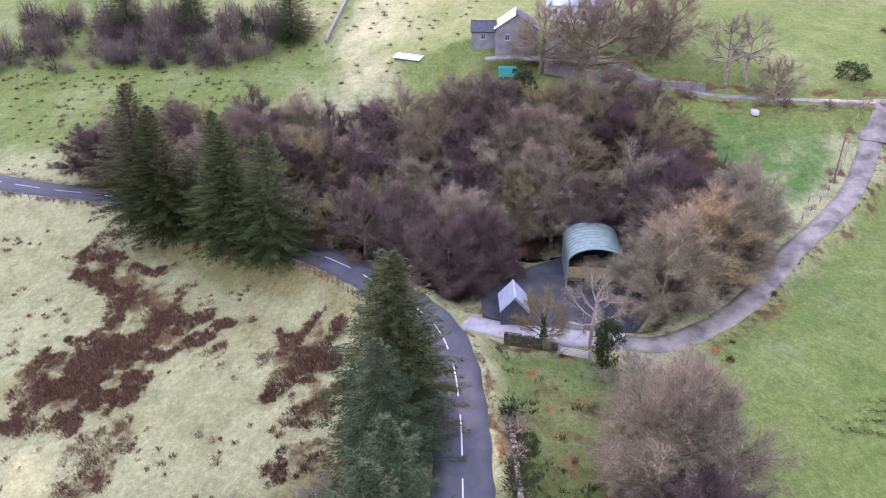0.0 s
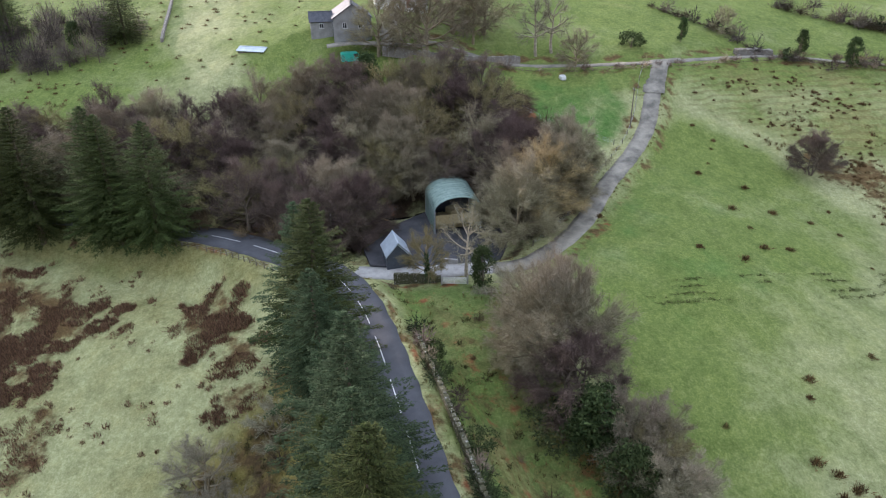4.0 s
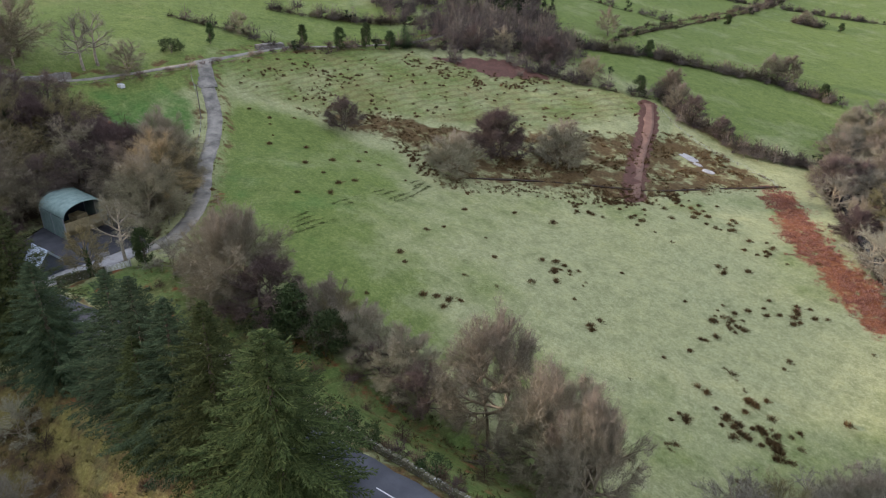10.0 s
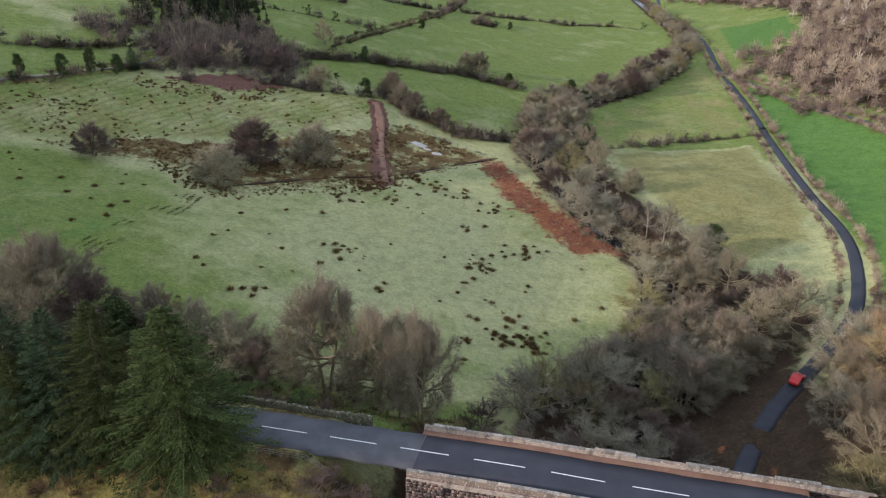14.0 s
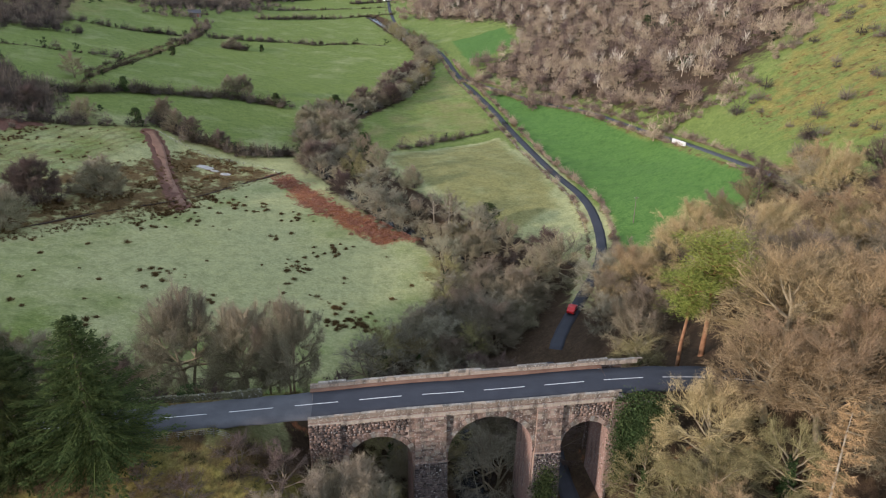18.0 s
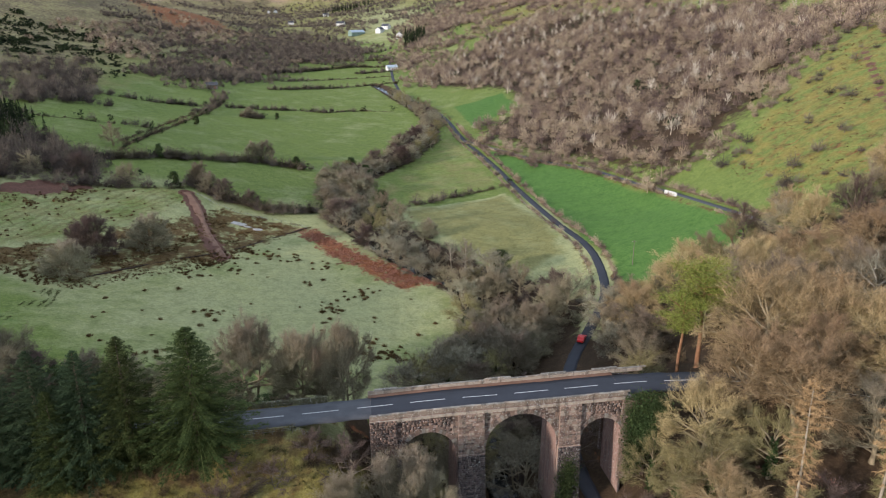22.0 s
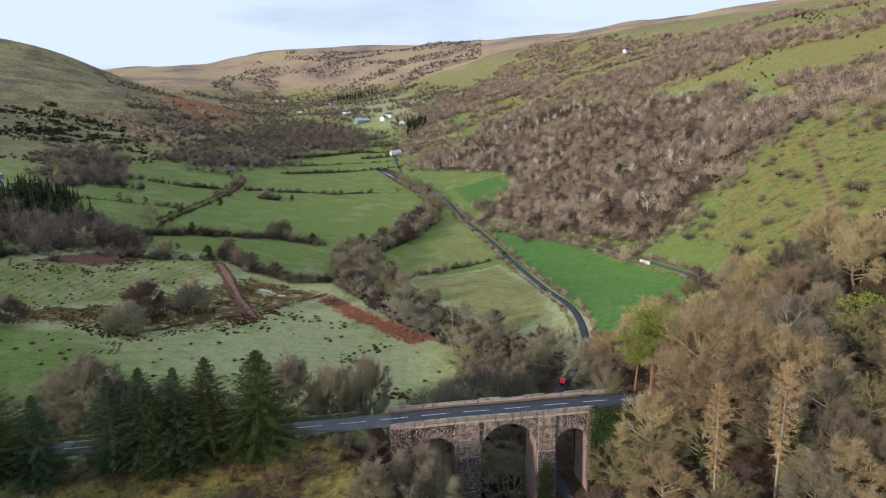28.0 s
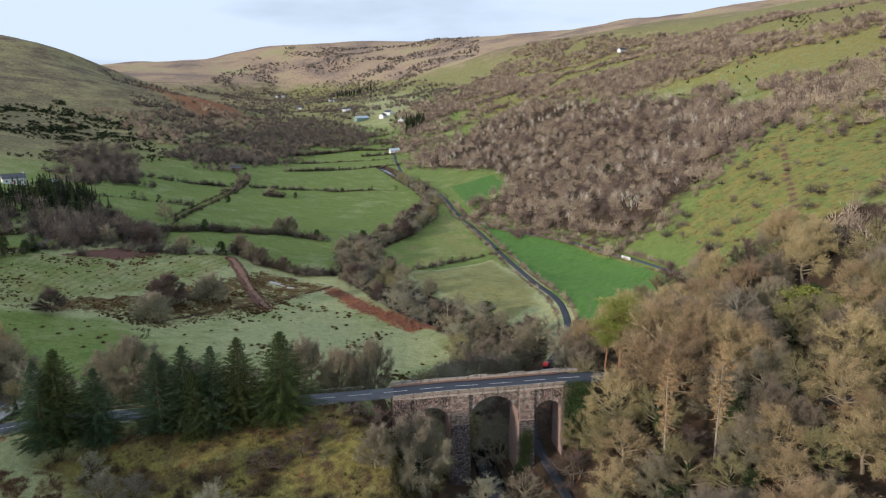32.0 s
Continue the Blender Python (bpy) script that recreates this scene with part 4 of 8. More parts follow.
def bare_tree(seed, limbs=7, boughs=5, shoots=4, twigs=30, wide=1.0, lean=0.0, bole=0.14, ivy=0, stems=1, fine=0.024, droop=0.0):
    """A leafless tree, 10 m: limbs that fan out of the bole into a lumpy dome, boughs, shoots and a haze of fine twigs."""
    rng = np.random.default_rng(seed)
    trunk, crown = Pile(), Pile()
    low = 10 * bole
    centre = np.array([0, 0, low + 0.22 * (10 - low)])
    broad, phase = 4.1 * wide**0.85, rng.uniform(0, 6.28, 3)

    def shell(d):
        """How far the crown reaches from its centre along d."""
        d = unit(d)
        up = np.where(d[..., 2] > 0, 10 - centre[2], (centre[2] - low) * 0.7 + 0.9)
        r = 1 / np.sqrt((d[..., 0] ** 2 + d[..., 1] ** 2) / broad**2 + d[..., 2] ** 2 / up**2)
        az = np.arctan2(d[..., 1], d[..., 0])
        return r * (1 + 0.11 * np.sin(3 * az + phase[0] + 2 * d[..., 2]) + 0.09 * np.sin(5 * az + phase[1]) * (1 - d[..., 2]) + 0.06 * np.sin(9 * az + 7 * d[..., 2] + phase[2]))

    stalks = []
    for s in range(stems):
        a0 = s * 6.28 / stems + rng.uniform(-0.5, 0.5)
        out = np.array([math.cos(a0), math.sin(a0), 0]) * (1.0 if stems > 1 else 0.0)
        rb = 0.25 / math.sqrt(stems)
        top = centre + out * 1.1 * wide + (lean * 2, 0, 2.6)
        p = np.array([out * 0.25 - (0, 0, 0.6), out * 0.4 + (0, 0, low * 0.6), out * 0.7 + (lean, 0, low + 0.6), top]) + rng.normal(size=(4, 3)) * 0.09
        p = smooth_line(p, 0.9)
        trunk.add(*tube(p, np.linspace(rb * 1.25, 0.07, len(p)), 6))
        stalks.append(p)
    ends_a, ends_d, ends_l = [], [], []
    count = limbs + 3
    for k in range(count):
        u = (k + 0.5) / count
        az, el = k * 2.4 + rng.uniform(-0.35, 0.35), radians(-10 + 96 * u**1.05) - droop
        d = np.array([math.cos(el) * math.cos(az), math.cos(el) * math.sin(az), math.sin(el)])
        end = centre + d * shell(d) * rng.uniform(0.66, 0.8)
        st = stalks[k % stems]
        a = st[int(np.clip(len(st) * (0.42 + 0.5 * u), 1, len(st) - 1))]
        mid = a + (end - a) * (0.55, 0.55, 0.36 + droop) + rng.normal(size=3) * 0.22
        t = np.linspace(0, 1, 6)[:, None]
        p = a * (1 - t) ** 2 + mid * 2 * t * (1 - t) + end * t**2 + rng.normal(size=(6, 3)) * 0.07 * t
        trunk.add(*tube(p, np.linspace(0.13, 0.05, 6), 4))
        for j in range(boughs + 3):
            f = 0.28 + 0.72 * (j + rng.uniform(0, 1)) / (boughs + 3)
            i = min(4, int(f * 5))
            q = p[i] + (p[i + 1] - p[i]) * (f * 5 - i)
            bd = unit(0.5 * unit(p[i + 1] - p[i]) + 0.5 * unit(q - centre) + rng.normal(size=3) * 0.42)
            e = q + bd * rng.uniform(1.2, 2.5)
            v = e - centre
            m = np.linalg.norm(v) / float(shell(v))
            e = centre + v * min(1.0, 0.96 / m)
            bp = np.array([q, (q + e) / 2 + rng.normal(size=3) * 0.12 - (0, 0, 0.1), e])
            crown.add(*tube(bp, [0.055, 0.038, 0.018], 3))
            for _ in range(shoots + 2):
                g = rng.uniform(0.25, 1.0)
                sa = bp[0] + (bp[2] - bp[0]) * g
                ends_a.append(sa)
                ends_d.append(unit(0.55 * unit(e - q) + 0.4 * unit(sa - centre) + rng.normal(size=3) * 0.6))
                ends_l.append(rng.uniform(0.6, 1.3))
    A, D, Ln = np.array(ends_a), np.array(ends_d), np.array(ends_l)[:, None]
    reachable = np.clip((shell(A + D * Ln - centre) * 1.06 / (np.linalg.norm(A + D * Ln - centre, axis=1) + 1e-9))[:, None], 0.35, 1.0)
    Ln = Ln * reachable
    crown.slivers(A, A + D * Ln, np.full(len(A), 0.05), rng)
    n = max(6, int(twigs * 0.9))
    k = np.repeat(np.arange(len(A)), n)
    a = A[k] + D[k] * Ln[k] * rng.uniform(0.05, 1.0, (len(k), 1)) + rng.normal(size=(len(k), 3)) * 0.1
    d = unit(0.5 * D[k] + 0.35 * unit(a - centre) + rng.normal(size=(len(k), 3)) * 0.62 + (0, 0, 0.12 - droop * 2.2))
    crown.slivers(a, a + d * rng.uniform(0.25, 0.8, (len(k), 1)), rng.uniform(0.6, 1.3, len(k)) * fine, rng)
    if ivy:
        leaves = Pile()
        hgt, ang = rng.uniform(0, 5.5, ivy), rng.uniform(0, 6.28, ivy)
        rad = rng.uniform(0.15, 0.75, ivy) * (1 - hgt / 9)
        c = np.c_[rad * np.cos(ang), rad * np.sin(ang), hgt]
        leaves.add(np.repeat(c, 3, 0) + rng.normal(size=(3 * ivy, 3)) * 0.13, np.arange(3 * ivy))
        return trunk, crown, leaves
    return trunk, crown, None


def spruce(seed, tiers=36, girth=0.3, dead=0.1, thin=1.0):
    """A conifer of height 10 m: whorls of drooping boughs, each with hanging sprays of short needles."""
    rng = np.random.default_rng(seed)
    trunk, crown = Pile(), Pile()
    trunk.add(*tube([(0, 0, -0.6), (0.02, 0, 3), (0, 0.03, 6.5), (0, 0, 9.7)], [0.2, 0.15, 0.09, 0.012], 7))
    for k in range(tiers):
        f = k / (tiers - 1)
        z = 10 * (dead + (0.985 - dead) * f) - 0.1
        spread = 10 * girth * (min(1.0, 0.62 + 1.7 * f) * (1 - f) ** 0.8 + 0.022) * rng.uniform(0.82, 1.14)
        n = int(7 + 5 * (1 - f))
        for j in range(n):
            a = j / n * 6.283 + k * 1.9 + rng.uniform(-0.25, 0.25)
            ln = spread * rng.uniform(0.62, 1.16)
            out = np.array([math.cos(a), math.sin(a), 0])
            sag = -0.36 + 0.85 * f
            t = np.array([0, 0.35, 0.7, 1.0])[:, None]
            p = np.array([0, 0, z]) + out * ln * t + np.array([0, 0, 1]) * ln * (sag * t - 0.16 * t**2 + 0.2 * t**3)
            crown.add(*tube(p, [0.03, 0.02, 0.012, 0.005], 3))
            m = int((44 + 120 * (ln / 2.6)) * thin)
            s = rng.uniform(0.1, 1.0, m) ** 0.75
            c = np.stack([np.interp(s, t[:, 0], p[:, q]) for q in range(3)], 1)
            side = np.array([-out[1], out[0], 0]) * np.where(rng.random(m) < 0.5, 1, -1)[:, None]
            c = c + side * rng.uniform(0, 0.26, (m, 1)) * (1.15 - s[:, None]) * min(1.0, ln) + (0, 0, -1) * rng.uniform(0, 0.14, (m, 1))
            d = unit(side * rng.uniform(0.2, 0.9, (m, 1)) + out * rng.uniform(0.3, 1.0, (m, 1)) + np.array([0, 0, -1]) * rng.uniform(-0.1, 0.6, (m, 1)))
            L = rng.uniform(0.10, 0.23, (m, 1)) * (0.6 + 0.4 * (1 - f))
            w = unit(np.cross(d, rng.normal(size=(m, 3)) * 0.4 + (0, 0, 1)))
            crown.add(np.stack([c - w * 0.012, c + d * L * 0.55 + w * 0.02, c + d * L], 1), np.arange(3 * m))
            crown.add(np.stack([c + w * 0.012, c + d * L * 0.5 - w * 0.02, c + d * L * 0.95 + (0, 0, 0.02)], 1), np.arange(3 * m))
    return trunk, crown, None


def larch(seed):
    """A bare larch, 10 m: one tall straight stem, short crooked branches from a third of its height, and fine hanging twigs."""
    rng = np.random.default_rng(seed)
    trunk, crown = Pile(), Pile()
    stem = np.array([(0, 0, -0.5), (0.05, 0.03, 3), (0.0, 0.1, 6), (0.08, 0.05, 8.4), (0.05, 0, 9.8)])
    trunk.add(*tube(stem, [0.15, 0.125, 0.095, 0.055, 0.012], 7))
    for k in range(74):
        z = 2.9 + 6.9 * ((k + rng.uniform(0, 1)) / 74) ** 0.8
        a = k * 2.4 + rng.uniform(-0.5, 0.5)
        swell = np.interp(z, [2.9, 4.2, 6.4, 7.8, 9.0, 9.8], [0.35, 0.6, 1.0, 1.05, 0.65, 0.12])
        ln = 1.75 * swell * rng.uniform(0.55, 1.15)
        root = np.array([np.interp(z, stem[:, 2], stem[:, i]) for i in range(3)])
        out = np.array([math.cos(a), math.sin(a), 0])
        t = np.array([0, 0.3, 0.65, 1.0])[:, None]
        p = root + out * ln * t + np.array([0, 0, 1]) * ln * ((0.25 if z > 7 else -0.15) * t - 0.3 * t**2 + 0.32 * t**3) + rng.normal(size=(4, 3)) * 0.05 * t
        crown.add(*tube(p, [0.028, 0.02, 0.014, 0.006], 3))
        m = int(14 + 84 * swell * (0.25 if z < 4 else 1))
        f = rng.uniform(0.15, 1.0, m)
        c = np.stack([np.interp(f, t[:, 0], p[:, i]) for i in range(3)], 1)
        side = np.array([-out[1], out[0], 0]) * rng.normal(size=(m, 1)) * 0.7
        d = unit(out * rng.uniform(0, 0.9, (m, 1)) + side + np.array([0, 0, -1]) * rng.uniform(-0.35, 0.8, (m, 1)))
        crown.slivers(c, c + d * rng.uniform(0.2, 0.5, (m, 1)), rng.uniform(0.018, 0.036, m), rng)
    return trunk, crown, None


def pine_tree(seed):
    """A tall pine, 10 m: bare leaning trunk, crooked limbs and flat pads of needles near the top."""
    rng = np.random.default_rng(seed)
    trunk, crown = Pile(), Pile()
    stem = np.array([(0, 0, -0.5), (0.08, 0.05, 3), (0.0, 0.16, 6), (0.12, 0.08, 8.3), (0.05, 0, 9.4)])
    trunk.add(*tube(stem, [0.16, 0.125, 0.095, 0.06, 0.03], 7))
    for k in range(17):
        z = 5.9 + 3.4 * (k / 16) ** 0.9
        a = k * 2.4 + rng.uniform(-0.6, 0.6)
        ln = (1.0 - abs(z - 7.9) / 4.2) * rng.uniform(1.3, 2.2)
        root = np.array([np.interp(z, stem[:, 2], stem[:, i]) for i in range(3)])
        p, d = limb(trunk, root, (math.cos(a), math.sin(a), 0.25), ln, 0.06, 0.02, rng, np.array([0, 0, 0.22]), 4, 4)
        for j in range(4):
            c = p[1 + j] + rng.normal(size=3) * (0.28, 0.28, 0.12) + (0, 0, 0.1)
            m = 130
            q = c + rng.normal(size=(m, 3)) * (0.38, 0.38, 0.12)
            o = (q - c) * (1, 1, 0.6) + rng.normal(size=(m, 3)) * 0.2 + (0, 0, 0.16)
            o /= np.linalg.norm(o, axis=1, keepdims=True)
            crown.slivers(q, q + o * rng.uniform(0.14, 0.3, (m, 1)), rng.uniform(0.03, 0.06, m), rng)
    return trunk, crown, None


def leafy(seed, clumps=60, per=34, size=0.28, wide=1.0, tall=10.0, bole=0.2, flatness=1.0):
    """An evergreen bush or broad crown: limbs carrying clumps of small leaves."""
    rng = np.random.default_rng(seed)
    trunk, crown = Pile(), Pile()
    trunk.add(*tube([(0, 0, -0.5), (0.1, 0, tall * bole), (0, 0.1, tall * 0.7)], [0.22, 0.17, 0.05], 6))
    for k in range(clumps):
        u, a = rng.uniform(-0.75, 1), rng.uniform(0, 6.28)
        rr = math.sqrt(max(0, 1 - u * u)) * rng.uniform(0.55, 1.08)
        lump = 1 + 0.22 * math.sin(3 * a + seed) * math.cos(2.3 * u)
        c = np.array([rr * math.cos(a) * 3.4 * wide * lump, rr * math.sin(a) * 3.4 * wide * lump, tall * (0.48 + bole * 0.3) + u * tall * 0.47 * flatness])
        if k % 4 == 0:
            trunk.add(*tube([(0, 0, tall * bole), c * (0.5, 0.5, 0.8), c], [0.09, 0.05, 0.02], 4))
        q = c + rng.normal(size=(per, 3)) * (0.55, 0.55, 0.42)
        crown.add(np.repeat(q, 3, 0) + rng.normal(size=(3 * per, 3)) * size * 0.6, np.arange(3 * per))
    return trunk, crown, None


KINDS, KIND_TALL = {}, {}


def kind_of_tree(key, piles, bark, foliage, name, label, category, leaf_part="crown"):
    t, c, ivy = piles
    KIND_TALL[key] = float(np.percentile(np.concatenate(c.v)[:, 2], 99.5))
    KINDS[key] = (t.mesh("trunk", bark), c.mesh(leaf_part, foliage), ivy.mesh("ivy", LEAF_DARK) if ivy else None, name, label, category, leaf_part)


kind_of_tree("ash", bare_tree(1, 9, 5, 4, 26), BARK_SUNLIT, TWIG_GREY, "bare_tree", "bare grey-brown deciduous tree in winter", "tree")
kind_of_tree("ash2", bare_tree(2, 12, 5, 4, 24, 1.2, bole=0.07), BARK_SUNLIT, TWIG_GREY, "bare_tree", "spreading bare grey-brown tree in winter", "tree")
kind_of_tree("alder", bare_tree(3, 10, 5, 4, 24, 0.9, bole=0.12), BARK, TWIG_RED, "alder_tree", "bare reddish-brown alder in winter", "tree")
kind_of_tree("alder2", bare_tree(4, 12, 6, 5, 36, 1.05, stems=3, bole=0.1), BARK, TWIG_RED, "alder_tree", "many-stemmed bare purplish-brown tree", "tree")
kind_of_tree("willow", bare_tree(5, 10, 5, 4, 26, 1.3, stems=3, bole=0.06), BARK_SUNLIT, TWIG_PALE, "willow_tree", "pale lichen-grey bare willow with many stems", "tree")
kind_of_tree("white", bare_tree(6, 7, 4, 3, 8, 0.9, bole=0.25), BARK_PALE, TWIG_PALE, "pale_bare_tree", "pale bare tree with whitish bark", "tree")
kind_of_tree("ivy", bare_tree(7, 9, 5, 4, 22, 1.0, ivy=900), BARK_SUNLIT, TWIG_IVY, "ivied_tree", "bare mossy tree with ivy on its trunk", "tree")
kind_of_tree("larch", larch(8), BARK_PALE, TWIG_GOLD, "larch_tree", "bare golden-brown larch with a tall pale trunk", "tree")
kind_of_tree("beech", bare_tree(9, 12, 6, 4, 26, 1.1, bole=0.18), BARK_SUNLIT, TWIG_WARM, "beech_tree", "bare warm-brown beech in low sun", "tree")
kind_of_tree("spruce", spruce(11), BARK, NEEDLE, "spruce_tree", "dark green spruce with layered drooping branches", "conifer")
kind_of_tree("spruce2", spruce(12, 34, 0.32, 0.07), BARK, NEEDLE_BLUE, "spruce_tree", "blue-green spruce with drooping branches", "conifer")
kind_of_tree("pine", pine_tree(13), BARK_PINE, NEEDLE_PINE, "scots_pine", "yellow-green pine with a bare orange trunk", "conifer")
kind_of_tree("laurel", leafy(18, 66, 50, 0.26, 1.0, 10, 0.06, 1.0), BARK, NEEDLE_PINE, "evergreen_tree", "yellow-green evergreen tree in the bare wood", "tree")
kind_of_tree("holly", leafy(14, 72, 90, 0.27, 0.8, 10, 0.08, 1.0), BARK, LEAF_DARK, "evergreen_tree", "dark evergreen tree with dense small leaves", "tree")
kind_of_tree("gorse", leafy(15, 46, 70, 0.28, 1.4, 7, 0.05, 0.8), BARK, LEAF_DARK, "evergreen_bush", "dark green evergreen bush", "bush")
kind_of_tree("dome", bare_tree(25, 17, 6, 5, 40, 1.05, bole=0.06, stems=2), BARK_SUNLIT, TWIG_GREY, "bare_tree", "broad domed bare tree with dense fine twigs", "tree")
kind_of_tree("dome2", bare_tree(26, 16, 6, 5, 40, 1.2, bole=0.03, stems=3), BARK_SUNLIT, TWIG_LICHEN, "bare_tree", "broad lichen-grey bare tree with dense twigs", "tree")
kind_of_tree("maple", bare_tree(27, 19, 7, 5, 34, 1.4, bole=0.2, stems=2), BARK_SUNLIT, TWIG_LICHEN, "bare_tree", "broad round-headed bare tree with olive-grey twigs", "tree")
kind_of_tree("maple2", bare_tree(28, 17, 7, 5, 32, 1.3, bole=0.18, stems=1), BARK_SUNLIT, TWIG_GREY, "bare_tree", "round-headed bare tree with mauve-brown twigs", "tree")
kind_of_tree("weep", bare_tree(19, 16, 6, 5, 50, 1.2, bole=0.1, droop=0.11, ivy=700, stems=2), BARK_SUNLIT, TWIG_LICHEN, "weeping_tree", "olive-grey bare tree with drooping twigs and ivied heart", "tree")
kind_of_tree("scrub", bare_tree(16, 10, 5, 4, 22, 1.7, stems=3, bole=0.02), BARK, TWIG_RED, "bare_bush", "low bare brown bush", "bush")
kind_of_tree("greybush", bare_tree(17, 10, 5, 4, 24, 1.6, stems=3, bole=0.02), BARK_SUNLIT, TWIG_PALE, "bare_bush", "rounded lichen-grey bare bush", "bush")

tree_rng = random.Random(21)
GIRTH = {"spruce": 1.32, "spruce2": 1.32, "larch": 0.95, "pine": 0.95, "holly": 1.0, "gorse": 1.0, "white": 1.1}
PLANTED = []  # where trees stand


def plant(key, x, y, tall, wide=1.0, group="", z=None, label=""):
    """Sets one tree of the kind on the ground."""
    tr, cr, ivy, name, lab, cat, leaf = KINDS[key]
    z = float(height([(x, y)])[0]) if z is None else z
    e = new(name)
    s = tall / max(KIND_TALL[key], 6.0)
    e.matrix_basis = pose(x, y, z - 0.05, tree_rng.uniform(-2, 2), tree_rng.uniform(-2, 2), tree_rng.uniform(0, 360)) @ Matrix.Diagonal((s * wide * GIRTH.get(key, 1.14), s * wide * GIRTH.get(key, 1.14), s, 1))
    tagged(e, label or lab, cat, group)
    part("trunk", tr, e)
    part(leaf, cr, e)
    if ivy:
        part("ivy", ivy, e)
    PLANTED.append((x, y))
    return e


# the row of spruces south of the road
for x, y, tall, w, k in ((-48.2, -6.4, 21.9, 1.22, "spruce"), (-57.7, -7.0, 21.2, 0.98, "spruce"), (-63.6, -7.6, 20, 1.02, "spruce2"), (-70, -6.6, 19.5, 1.02, "spruce2"), (-75.6, -7.5, 18.5, 1.05, "spruce2"),
                         (-95.6, -9.7, 21.6, 1.02, "spruce"), (-99.5, -10.5, 20, 0.95, "spruce2"), (-88.5, -9.5, 17.5, 1.05, "spruce2"), (-67, -9.6, 16.5, 0.85, "spruce")):
    plant(k, x, y, tall, w, "spruces along the road")
for x, y, tall, w, k in ((-144.5, -61, 24, 1.1, "spruce"), (-140, -55, 23, 1.0, "spruce"), (-134.5, -41, 22, 1.0, "spruce"), (-131.5, -34.5, 21, 1.0, "spruce"), (-137, -44, 22, 0.9, "spruce")):
    plant(k, x, y, tall, w, "spruces at the road bend")
